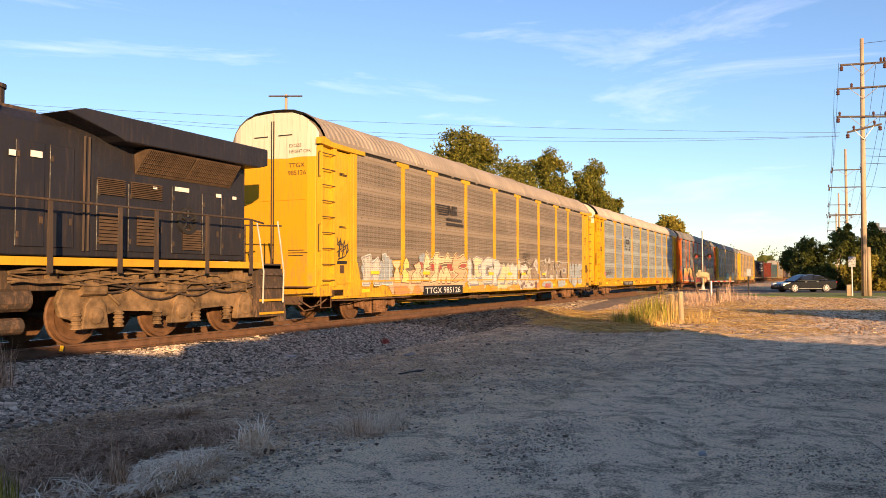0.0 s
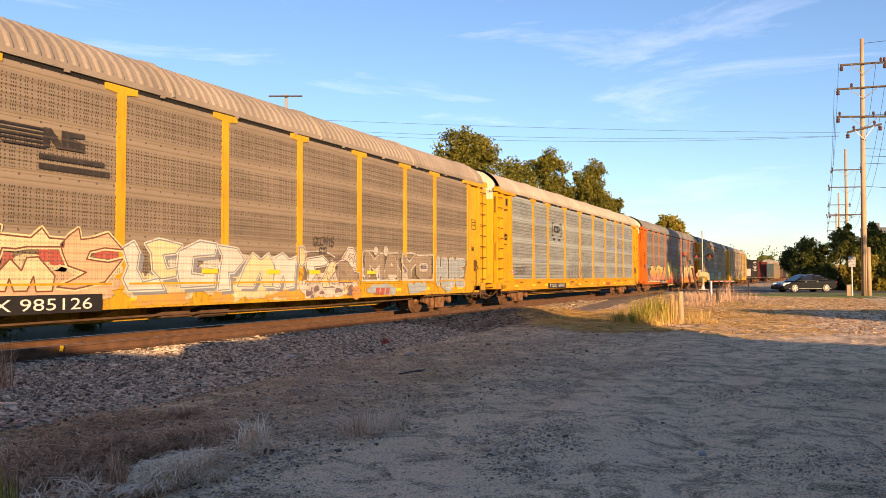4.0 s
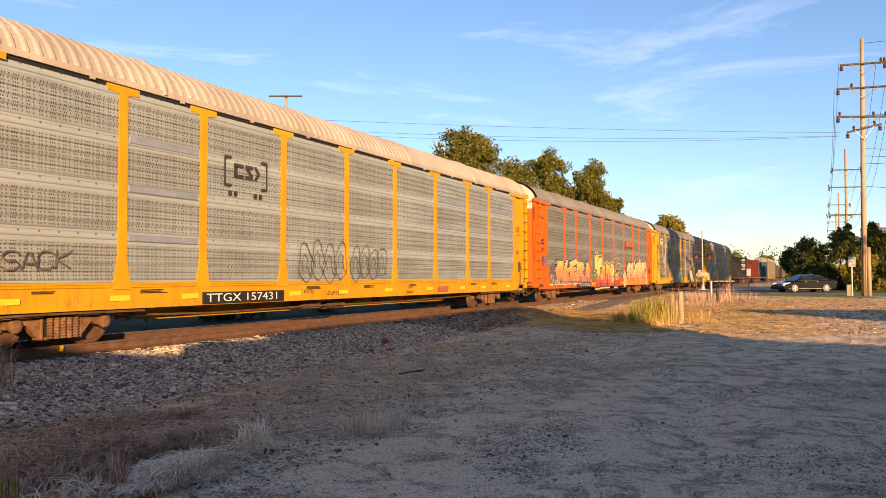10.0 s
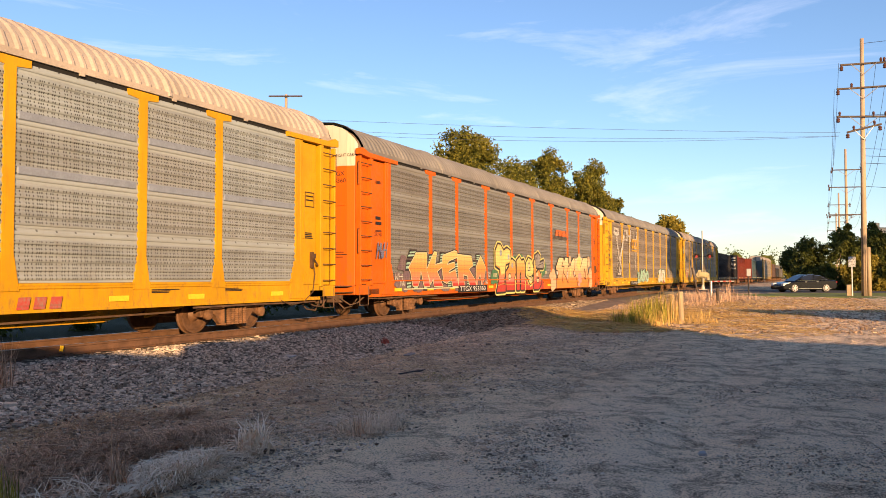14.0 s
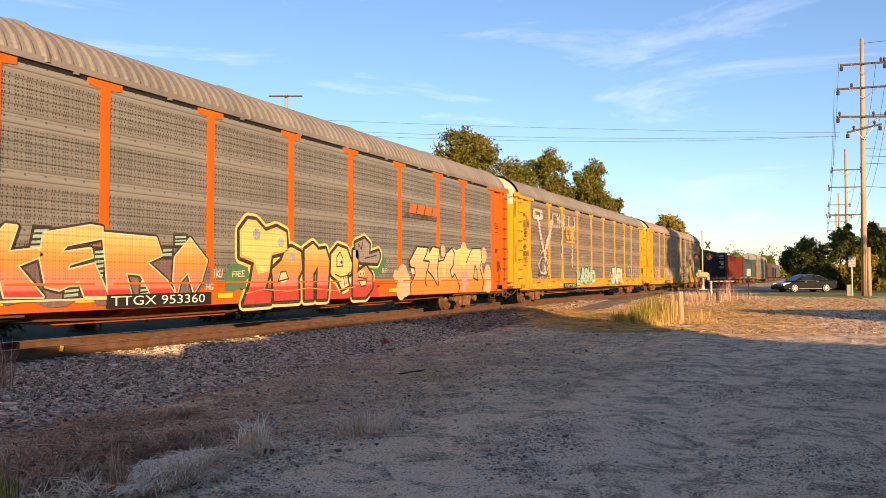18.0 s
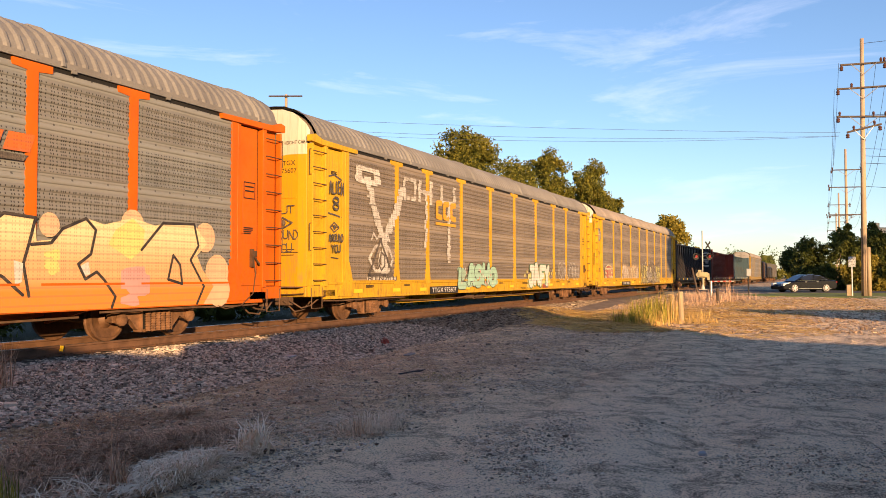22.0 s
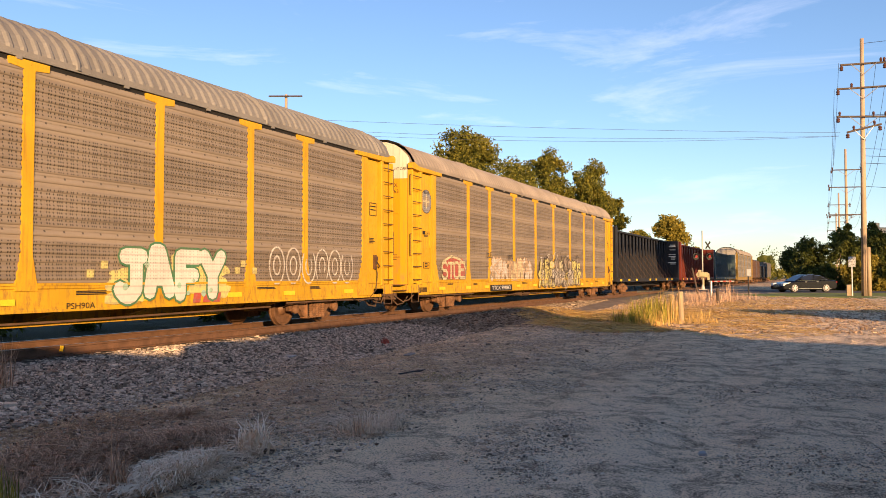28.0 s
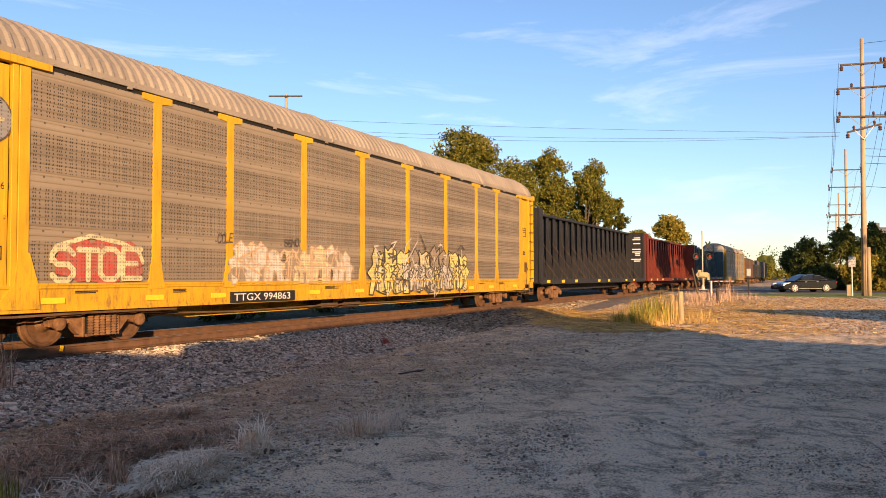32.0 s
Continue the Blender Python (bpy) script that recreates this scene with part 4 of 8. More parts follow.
def wild(car, x0, x1, z0, z1, n, fills, line, seed, layer=0, w=0.03):
    """A row of jagged interlocking letters with pointed ends, each a patch with a thin outline."""
    rng = random.Random(seed)
    cw = (x1 - x0) / n
    outlines = Spray(car, line, layer + 2)
    mid = z0 + (z1 - z0) * 0.5
    for i in range(n):
        cx, ww, top = x0 + (i + 0.5) * cw, cw * rng.uniform(1.0, 1.35), z1 - rng.uniform(0, 0.22) * (z1 - z0)
        flip = rng.choice((-1, 1))
        shape = ((-0.5, 0), (-0.42, 0.35), (-0.66, 0.52), (-0.36, 0.62), (-0.42, 0.86), (-0.1, 1.0), (0.16, 0.9), (0.44, 0.97), (0.30, 0.66), (0.58, 0.5), (0.36, 0.36), (0.44, 0), (0.1, 0.03), (0.08, 0.34), (-0.14, 0.38), (-0.2, 0.02))
        pts = []
        for a, b in shape:
            q = (cx + flip * (a + rng.uniform(-0.09, 0.09)) * ww, z0 + (b + rng.uniform(-0.05, 0.05)) * (top - z0))
            pts.append((min(x1 + 0.2, max(x0 - 0.2, q[0])), max(z0 - 0.02, q[1])))
        key = fills[rng.randrange(len(fills))]
        s = Spray(car, key, layer + 0.25 * (i % 3))
        s.patch(pts)
        s.done(label=key.replace("!", "") + " graffiti letter")
        outlines.stroke([*pts, pts[0]], w)
        for _ in range(2):
            px, pz = cx + rng.uniform(-0.3, 0.3) * ww, rng.uniform(z0 + 0.2, z1 - 0.35)
            outlines.stroke([(px, pz), (px + rng.uniform(-0.2, 0.2), pz + rng.uniform(0.1, 0.3)), (px + rng.uniform(0.0, 0.3), pz + rng.uniform(0.05, 0.35))], w * 0.8)
    outlines.done("graffiti_outline", line.replace("!", "") + " graffiti outlines")


def cloud(car, key, x0, x1, z0, z1, n, seed, layer=-1, r=0.3):
    """A ground of ragged overlapping sprayed patches."""
    s = Spray(car, key, layer)
    rng = random.Random(seed)
    for _ in range(n):
        rr = r * rng.uniform(0.5, 1.2)
        cx, cz = rng.uniform(x0 + rr, x1 - rr), rng.uniform(z0 + rr * 0.7, z1 - rr * 0.7)
        wide, ph = rng.uniform(1.0, 2.0), rng.uniform(0, 6)
        pts = []
        for k in range(16):
            a = k * math.tau / 16
            q = rr * (1 + 0.22 * math.sin(3 * a + ph) + rng.uniform(-0.14, 0.14))
            pts.append((min(x1, max(x0, cx + q * wide * math.cos(a))), min(z1, max(z0, cz + q * 0.75 * math.sin(a)))))
        s.patch(pts)
    tagged(s.done("graffiti_ground", key.replace("!", "") + " spray paint ground"), kind="stuff")


def tag(car, text, x, z, w, h, key="black", width=0.03, lean=0.1, seed=3, layer=3, end=False):
    s = Spray(car, key, layer, end)
    if end:
        s.word(text, 0, z, w, h, width, lean, 0.1, seed)
        for v in s.bm.verts:
            v.co.y = x - v.co.y
    else:
        s.word(text, x, z, w, h, width, lean, 0.1, seed)
    s.done("graffiti_tag", "scrawled " + key + " tag")


def bars(car, x, z, w, h, rows, mat, y=-1.536, seed=1, name="stencil_line"):
    """Small print that cannot be read: plain bars."""
    rng = random.Random(seed)
    for k in range(rows):
        zz = z - k * h * 1.7
        bm = B()
        box(bm, x, x + w * rng.uniform(0.6, 1.0), y - 0.002, y, zz - h, zz)
        part(name, bm, mat, car)


def plate(car, text, x, z, w, h, size, seed=0):
    p = boxpart("number_board", (x, x + w, -1.560, -1.515, z, z + h), M_black_ink, car, "black panel with white stencilled numbers")
    lettering("number", text, size, M_white_ink, p, on_side(x + 0.07, z + h * 0.18, -1.563), stretch=(w - 0.14) / (len(text) * size * 0.565))


def end_marks(car, text, number, lines=("EXCESS HEIGHT CAR",)):
    for k, line in enumerate(lines):
        lettering("end_lettering", line, 0.125, M_black_ink, car, on_end(-0.22 if len(lines) == 1 else -0.52, 4.66 - 0.16 * k, -0.008), stretch=0.95)
    lettering("end_lettering", text, 0.17, M_black_ink, car, on_end(-0.50, 4.12, -0.008), stretch=1.15)
    lettering("end_lettering", number, 0.17, M_black_ink, car, on_end(-0.48, 3.92, -0.008), stretch=1.15)
    for k, w in enumerate((0.5, 0.62, 0.48)):
        bm = B()
        box(bm, -0.012, -0.004, -0.5 - w, -0.5, 1.92 - 0.07 * k, 1.94 - 0.07 * k)
        part("stencil_line", bm, M_black_ink, car)


def sill_marks(car, seed, dark=M_black_ink):
    """Tape and small print along the sill of every rack car."""
    rng = random.Random(seed)
    tape = None
    for x in (2.05, 4.3, 6.1, 9.7, 11.9, 14.4, 17.2, 19.9, 21.9, 24.6):
        if tape is None:
            tape = boxpart("reflector_tape", (0, 0.45, -1.531, -1.515, 0.78, 0.88), M_reflect, car)
            tape.location.x = x
        else:
            again("reflector_tape", tape, car, pose(x, 0, rng.uniform(-0.01, 0.01)))
    for x in (2.7, 5.0, 10.4, 13.2, 16.0, 20.9, 23.0):
        bars(car, x, 0.99, rng.uniform(0.4, 0.8), 0.016, rng.choice((2, 3)), dark, -1.524, seed + int(x))
    bars(car, 0.95, 4.05, 0.4, 0.018, 3, dark, -1.484, seed)
    bars(car, 0.95, 2.6, 0.42, 0.018, 2, dark, -1.484, seed + 2)
    bars(car, L_RACK - 1.35, 2.35, 0.35, 0.025, 4, dark, -1.484, seed + 3)
    bm = B()
    x = L_RACK - 1.35
    for d in ((x, x + 0.4, 3.36, 3.38), (x, x + 0.4, 3.0, 3.02), (x, x + 0.02, 3.02, 3.36), (x + 0.38, x + 0.4, 3.02, 3.36), (x + 0.05, x + 0.35, 3.26, 3.29), (x + 0.05, x + 0.35, 3.16, 3.19)):
        box(bm, d[0], d[1], -1.486, -1.482, d[2], d[3])
    part("stencil_frame", bm, dark, car)


# first yellow car
end_marks(rack_a, "TTGX", "985126", ("EXCESS", "HEIGHT CAR"))
sill_marks(rack_a, 1)
plate(rack_a, "TTGX 985126", 5.92, 0.62, 3.10, 0.31, 0.28)
s = Spray(rack_a, "black!", 0)
for k in range(5):
    s.patch([(6.84 + 0.05 * k, 3.70 - 0.075 * k), (7.85, 3.70 - 0.075 * k), (7.85, 3.665 - 0.075 * k), (6.87 + 0.05 * k, 3.665 - 0.075 * k)])
s.patch([(7.80, 3.40), (7.80, 3.72), (7.95, 3.72), (8.15, 3.50), (8.15, 3.72), (8.62, 3.72), (8.62, 3.64), (8.3, 3.62), (8.62, 3.55), (8.62, 3.40), (8.05, 3.40), (7.92, 3.55), (7.92, 3.40)])
s.patch([(7.72, 3.28), (9.05, 3.28), (9.05, 3.19), (7.72, 3.19)])
s.patch([(7.72, 3.12), (9.17, 3.12), (9.17, 3.02), (7.72, 3.02)])
s.done("emblem", "black railway emblem as plain stripes")
def inked(car, pts, fill, line, w=0.03, layer=0, edge=None):
    """One painted letter with a thin line round it, and a paler line outside that."""
    if edge:
        s = Spray(car, edge, layer)
        s.stroke([*pts, pts[0]], w * 3.2)
        s.done("graffiti_outline", edge.replace("!", "") + " outer graffiti line")
    if fill:
        s = Spray(car, fill, layer + 0.5)
        s.patch(pts)
        s.done(label=fill.replace("!", "") + " graffiti letter")
    s = Spray(car, line, layer + 1)
    s.stroke([*pts, pts[0]], w)
    s.done("graffiti_outline", line.replace("!", "") + " graffiti outline")


LEFT_L = ((3.18, 1.89), (3.42, 1.92), (3.45, 1.83), (3.61, 1.82), (3.63, 1.16), (3.81, 1.08), (3.82, 1.0), (3.2, 1.0), (3.32, 1.2), (3.29, 1.68), (3.18, 1.75))
LEFT_A = ((3.78, 1.7), (4.33, 1.73), (4.31, 1.6), (4.16, 1.48), (4.28, 1.3), (4.32, 1.05), (3.95, 1.05), (3.91, 1.3), (4.03, 1.48), (3.91, 1.54))
LEFT_C = ((4.5, 1.62), (4.71, 1.86), (4.93, 1.64), (4.9, 1.5), (4.66, 1.46), (4.87, 1.35), (4.89, 1.02), (4.36, 1.05), (4.49, 1.25), (4.39, 1.35), (4.53, 1.46))
LEFT_D = ((2.1, 1.0), (2.2, 1.55), (2.05, 1.75), (2.5, 1.85), (2.62, 1.6), (2.95, 1.78), (3.08, 1.5), (2.9, 1.3), (3.05, 1.0), (2.75, 1.0), (2.6, 1.3), (2.45, 1.0))
WING_S = ((5.9, 1.59), (5.98, 1.76), (6.14, 2.05), (6.4, 1.77), (6.64, 1.83), (6.61, 1.73), (6.32, 1.67), (6.41, 1.57), (6.04, 1.48), (6.41, 1.46), (6.33, 1.3), (6.02, 1.25), (6.33, 1.2), (6.27, 1.06), (5.86, 1.08), (5.91, 1.3))
WING_B = ((5.02, 1.02), (5.1, 1.3), (5.35, 1.45), (5.2, 1.6), (5.62, 1.72), (5.78, 1.5), (5.62, 1.36), (5.82, 1.22), (5.72, 1.02))
WING_T = ((6.61, 1.83), (6.81, 2.01), (7.07, 2.03), (7.04, 1.9), (7.6, 1.87), (7.8, 2.04), (7.94, 1.88), (8.23, 1.87), (8.22, 1.74), (7.53, 1.72), (7.33, 1.68), (7.1, 1.69), (6.98, 1.35), (6.96, 1.1), (6.42, 1.03), (6.36, 1.15), (6.71, 1.35), (6.79, 1.68), (6.64, 1.7))
WING_M = ((6.99, 1.01), (7.03, 1.3), (7.24, 1.52), (7.44, 1.33), (7.53, 1.54), (7.74, 1.56), (8.06, 1.25), (8.01, 0.99), (7.71, 0.99), (7.66, 1.24), (7.54, 1.0), (7.31, 1.0), (7.23, 1.2), (7.16, 1.0))
WING_E = ((8.16, 1.78), (8.34, 1.95), (8.52, 2.07), (8.57, 1.88), (8.84, 1.92), (9.15, 2.02), (9.49, 1.73), (9.08, 1.75), (8.76, 1.68), (8.69, 1.54), (9.16, 1.49), (9.49, 1.56), (9.09, 1.14), (8.46, 1.02), (8.1, 1.06), (8.46, 1.2), (8.69, 1.31), (8.31, 1.42), (8.2, 1.64))
ICE_U = ((9.49, 1.76), (9.75, 1.89), (9.88, 1.71), (9.82, 1.38), (9.98, 1.13), (10.38, 1.2), (10.5, 0.99), (9.63, 0.98), (9.5, 1.19), (9.62, 1.43))
ICE_F = ((10.03, 1.86), (10.38, 1.96), (11.0, 1.87), (10.81, 1.7), (10.47, 1.66), (10.59, 1.38), (10.86, 1.42), (10.84, 1.24), (10.43, 1.19), (10.22, 1.35), (10.18, 1.69))
ICE_G = ((10.91, 1.74), (11.51, 1.97), (12.02, 1.92), (11.94, 1.7), (11.31, 1.65), (11.26, 1.29), (11.62, 1.26), (11.68, 1.42), (11.98, 1.39), (11.95, 1.04), (10.96, 1.01), (10.86, 1.38))
ICE_P = ((12.05, 1.9), (12.68, 1.85), (12.92, 1.61), (12.57, 1.33), (12.39, 1.33), (12.45, 0.96), (12.06, 0.94), (12.13, 1.39), (12.2, 1.67))
ICE_N = ((12.68, 1.01), (12.92, 1.43), (13.22, 1.76), (13.51, 1.61), (13.79, 1.77), (14.05, 1.41), (13.92, 1.0), (13.6, 1.0), (13.47, 1.33), (13.23, 1.0))
ICE_W = ((14.03, 1.67), (14.32, 1.79), (14.6, 1.63), (14.88, 1.72), (14.77, 0.99), (14.46, 0.97), (14.35, 1.26), (14.19, 0.97), (13.95, 1.0))
TALE_K = ((15.34, 1.67), (15.54, 1.7), (16.03, 1.75), (16.29, 1.6), (16.12, 1.52), (15.65, 1.48), (15.76, 1.3), (15.5, 1.09), (15.35, 1.0), (15.4, 1.3), (15.29, 1.48))
TALE_R = ((15.98, 1.15), (16.32, 1.55), (16.49, 1.65), (16.75, 1.53), (16.62, 1.35), (16.35, 1.15), (16.33, 0.99), (16.62, 0.95), (16.04, 0.95))
TALE_H = ((16.98, 1.71), (17.3, 2.02), (17.54, 2.0), (17.71, 1.77), (17.68, 1.44), (17.44, 1.49), (17.21, 1.65))
TALE_O = ((15.01, 1.97), (15.18, 1.97), (15.28, 1.8), (15.24, 1.57), (15.09, 1.48), (15.0, 1.57))
TALE_L = ((16.62, 1.48), (16.89, 1.64), (17.24, 1.65), (17.58, 1.36), (17.86, 1.31), (17.79, 1.14), (17.45, 1.07), (16.81, 1.07), (16.68, 1.25))
cloud(rack_a, "sky", 2.0, 3.9, 0.95, 1.75, 12, 2, -0.9, 0.28)
cloud(rack_a, "peach", 3.6, 9.5, 0.68, 1.45, 44, 1, -0.8, 0.34)
cloud(rack_a, "cream", 4.2, 9.5, 1.0, 1.6, 20, 3, -0.6, 0.24)
cloud(rack_a, "sky", 5.3, 6.1, 1.3, 2.0, 7, 17, -0.5, 0.2)
cloud(rack_a, "orange", 3.9, 6.0, 0.68, 0.95, 8, 19, -0.5, 0.2)
for x0, x1, z0, z1, seed in ((6.2, 6.75, 1.4, 1.7, 61), (7.1, 7.3, 1.3, 1.62, 62), (7.75, 8.3, 1.4, 1.72, 63), (8.3, 8.75, 1.55, 1.9, 64), (8.8, 9.4, 1.55, 1.72, 65), (5.4, 6.0, 1.45, 1.7, 66)):
    cloud(rack_a, "red", x0, x1, z0, z1, 5, seed, -0.3, 0.15)
for pts, fill, line, edge in ((LEFT_D, "white", "bluegrey!", "white!"), (LEFT_L, "sky", "white!", None), (LEFT_A, "cream!", "amber!", None), (LEFT_C, "lemon!", "maroon", None), (WING_B, "cream", "maroon!", None),
                              (WING_S, "cream!", "maroon!", "cream"), (WING_M, "cream!", "maroon!", None), (WING_E, "peach!", "maroon!", "cream!"), (WING_T, "cream!", "maroon!", "cream!")):
    inked(rack_a, pts, fill, line, 0.028, 0, edge)
cloud(rack_a, "cream", 9.5, 15.0, 0.68, 1.35, 34, 12, -0.9, 0.3)
cloud(rack_a, "white", 9.6, 14.9, 1.1, 1.75, 22, 18, -0.8, 0.2)
cloud(rack_a, "bluegrey", 9.7, 12.2, 0.95, 1.55, 9, 20, -0.5, 0.13)
cloud(rack_a, "bluegrey", 12.3, 14.8, 0.95, 1.5, 8, 21, -0.5, 0.11)
cloud(rack_a, "amber", 9.7, 15.2, 0.68, 0.92, 10, 22, -0.4, 0.2)
for pts, fill in ((ICE_U, "white!"), (ICE_F, "cream!"), (ICE_G, "white!"), (ICE_P, "white!"), (ICE_N, "cream!"), (ICE_W, "white!")):
    side = Spray(rack_a, "bluegrey!", -0.2)
    side.patch([(x + 0.13, z - 0.10) for x, z in pts])
    side.done("graffiti_block", "slate-blue letter side")
    inked(rack_a, pts, fill, "bluegrey!", 0.024, 0, "white!")
cloud(rack_a, "white", 15.0, 18.0, 0.68, 1.4, 24, 14, -0.9, 0.28)
cloud(rack_a, "purple", 15.3, 17.6, 0.68, 1.0, 7, 23, -0.5, 0.1)
for pts, fill in ((TALE_K, "white!"), (TALE_R, "cream!"), (TALE_L, "tan"), (TALE_H, "white"), (TALE_O, "cream")):
    inked(rack_a, pts, fill, "purple!", 0.022, 0, "white!")
rng = random.Random(77)
s = Spray(rack_a, "purple", 3)
for k in range(26):
    x, z = 15.0 + 0.11 * k, rng.uniform(0.72, 1.35)
    s.stroke([(x, z), (x + rng.uniform(-0.1, 0.15), z + rng.uniform(0.1, 0.25)), (x + rng.uniform(0.05, 0.25), z + rng.uniform(-0.05, 0.25))], 0.018)
tagged(s.done("graffiti_mark", "thin dark graffiti strokes"), kind="stuff")
s = Spray(rack_a, "purple!", 3.2)
s.stroke([(17.22, 1.72), (17.35, 1.86), (17.55, 1.84), (17.62, 1.68), (17.5, 1.6)], 0.022)
s.stroke([(17.3, 1.7), (17.42, 1.76), (17.5, 1.7)], 0.022)
s.stroke([(16.3, 1.6), (16.8, 1.72), (17.2, 2.0)], 0.022)
s.done("graffiti_mark", "thin dark outlines of a hooded figure")
s = Spray(rack_a, "white", 3)
s.stroke([(15.2, 1.85), (16.1, 1.9), (16.6, 1.75)], 0.035)
for x0, x1 in ((18.0, 20.1), (20.4, 22.6)):
    s.stroke([(x0, 1.93), (x0 + 0.5, 1.98), (x0 + 1.1, 1.92), (x1, 1.95), (x1, 1.12), (x0, 1.12), (x0, 1.93)], 0.045)
s.disc(18.75, 1.98, 0.13)
s.disc(19.35, 1.99, 0.15)
s.done("graffiti", "white painted outlines")
s = Spray(rack_a, "orange", 3)
s.disc(17.68, 0.78, 0.22, 14, 0.19)
s.done("graffiti", "orange painted disc")
for x0, x1 in ((18.1, 18.5), (18.9, 19.3), (19.6, 20.0), (20.5, 20.9), (21.6, 22.3)):
    cloud(rack_a, "blue", x0, x1, 1.15, 1.85, 4, int(x0 * 10), -0.7, 0.14)
    cloud(rack_a, "white", x0 - 0.1, x1, 1.12, 1.5, 4, int(x0 * 11), -0.8, 0.16)
bubble(rack_a, "MAYO", 18.2, 1.14, 4.2, 0.80, "tan", "white", None, 0.26, 0.0, 0.04, 8, 0)
cloud(rack_a, "sky", 18.2, 25.3, 0.68, 1.05, 14, 10, -0.6, 0.22)
bubble(rack_a, "HUME", 22.9, 0.95, 2.3, 1.0, "sky", "white", None, 0.26, 0.0, 0.08, 9, 0)
tag(rack_a, "GOONIS", 15.6, 2.02, 0.95, 0.25)
tag(rack_a, "QTG", 15.85, 1.82, 0.36, 0.18)
s = Spray(rack_a, "black!", 3)
s.y = -1.478
for line in ([(0.80, 2.05), (0.98, 2.2), (0.92, 1.78)], [(0.78, 1.86), (1.1, 2.0), (1.02, 2.26), (0.96, 1.74)], [(1.1, 1.72), (1.2, 2.22), (1.28, 2.0), (1.06, 1.92)], [(0.84, 2.3), (0.9, 2.08), (1.12, 2.12), (1.2, 1.84)], [(1.16, 2.02), (1.38, 2.12), (1.3, 1.84)], [(0.9, 1.7), (1.24, 1.78), (1.42, 1.96), (1.34, 2.06)], [(1.42, 1.96), (1.3, 1.9)]):
    s.stroke(line, 0.035)
s.done("graffiti_tag", "scrawled black tag")
bars(rack_a, 0.86, 1.66, 0.62, 0.09, 1, M_black_ink, -1.474, 9, "stencil_number")
bars(rack_a, 1.0, 1.54, 0.26, 0.22, 1, M_rung, -1.474, 10, "placard")
panel_tape = None
for x in (2.5, 5.84, 11.55, 13.72, 15.4, 18.25):
    if panel_tape is None:
        panel_tape = boxpart("reflector_tape", (0, 0.46, -1.575, -1.553, 1.30, 1.40), M_reflect, rack_a)
        panel_tape.location.x = x
    else:
        again("reflector_tape", panel_tape, rack_a, pose(x, 0, 0))
s = Spray(rack_a, "red", 1)
for k in range(3):
    s.patch([(18.75 + 0.30 * k, 0.70), (18.75 + 0.22 + 0.30 * k, 0.70), (18.75 + 0.26 + 0.30 * k, 0.90), (18.75 + 0.04 + 0.30 * k, 0.90)])
s.done("owner_mark", "red owner's mark as plain blocks")

# second yellow car
end_marks(rack_b, "TTGX", "157431")
sill_marks(rack_b, 2)
plate(rack_b, "TTGX 157431", 6.68, 0.66, 2.74, 0.25, 0.25)
s = Spray(rack_b, "black!", 0)
for x0, x1 in ((7.33, 7.52), (8.77, 8.58)):
    s.stroke([(x1, 3.86), (x0, 3.86), (x0, 3.24), (x1, 3.24)], 0.06)
for x in (7.5, 7.68, 8.36, 8.54):
    s.disc(x, 3.06, 0.07)
s.patch([(7.62, 3.42), (7.62, 3.74), (7.95, 3.74), (7.95, 3.66), (7.74, 3.66), (7.74, 3.5), (7.95, 3.5), (7.95, 3.42)])
s.patch([(8.0, 3.42), (8.0, 3.5), (8.16, 3.5), (8.0, 3.66), (8.0, 3.74), (8.28, 3.74), (8.28, 3.66), (8.14, 3.66), (8.28, 3.5), (8.28, 3.42)])
s.patch([(8.3, 3.42), (8.42, 3.58), (8.3, 3.74), (8.4, 3.74), (8.54, 3.58), (8.4, 3.42)])
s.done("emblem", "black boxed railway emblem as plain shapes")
lettering("stencil", "B04160", 0.17, M_black_ink, rack_b, on_side(0.86, 2.86, -1.474), stretch=1.05)
# Near-black plate in place of the shade inside a slot.
boxpart("panel_slot", (1.14, 1.36, -1.478, -1.468, 4.20, 4.50), M_gap_shade, rack_b)
bm = B()
rod(bm, (1.72, -1.532, 1.42), (1.72, -1.538, 1.42), 0.13, 18)
disc = part("warning_disc", bm, M_white_ink, rack_b, "round white and red warning disc")
bm = B()
for k in range(16):
    a0, a1 = k * math.tau / 16, (k + 1) * math.tau / 16
    rod(bm, (1.72 + 0.11 * math.cos(a0), -1.54, 1.42 + 0.11 * math.sin(a0)), (1.72 + 0.11 * math.cos(a1), -1.54, 1.42 + 0.11 * math.sin(a1)), 0.016, 5)
rod(bm, (1.64, -1.54, 1.50), (1.80, -1.54, 1.34), 0.014, 5)
part("red_ring", bm, inks("warning_red", (0.45, 0.06, 0.04)), disc)
tag(rack_b, "SACK", 2.15, 1.32, 1.3, 0.34, "black", 0.035)
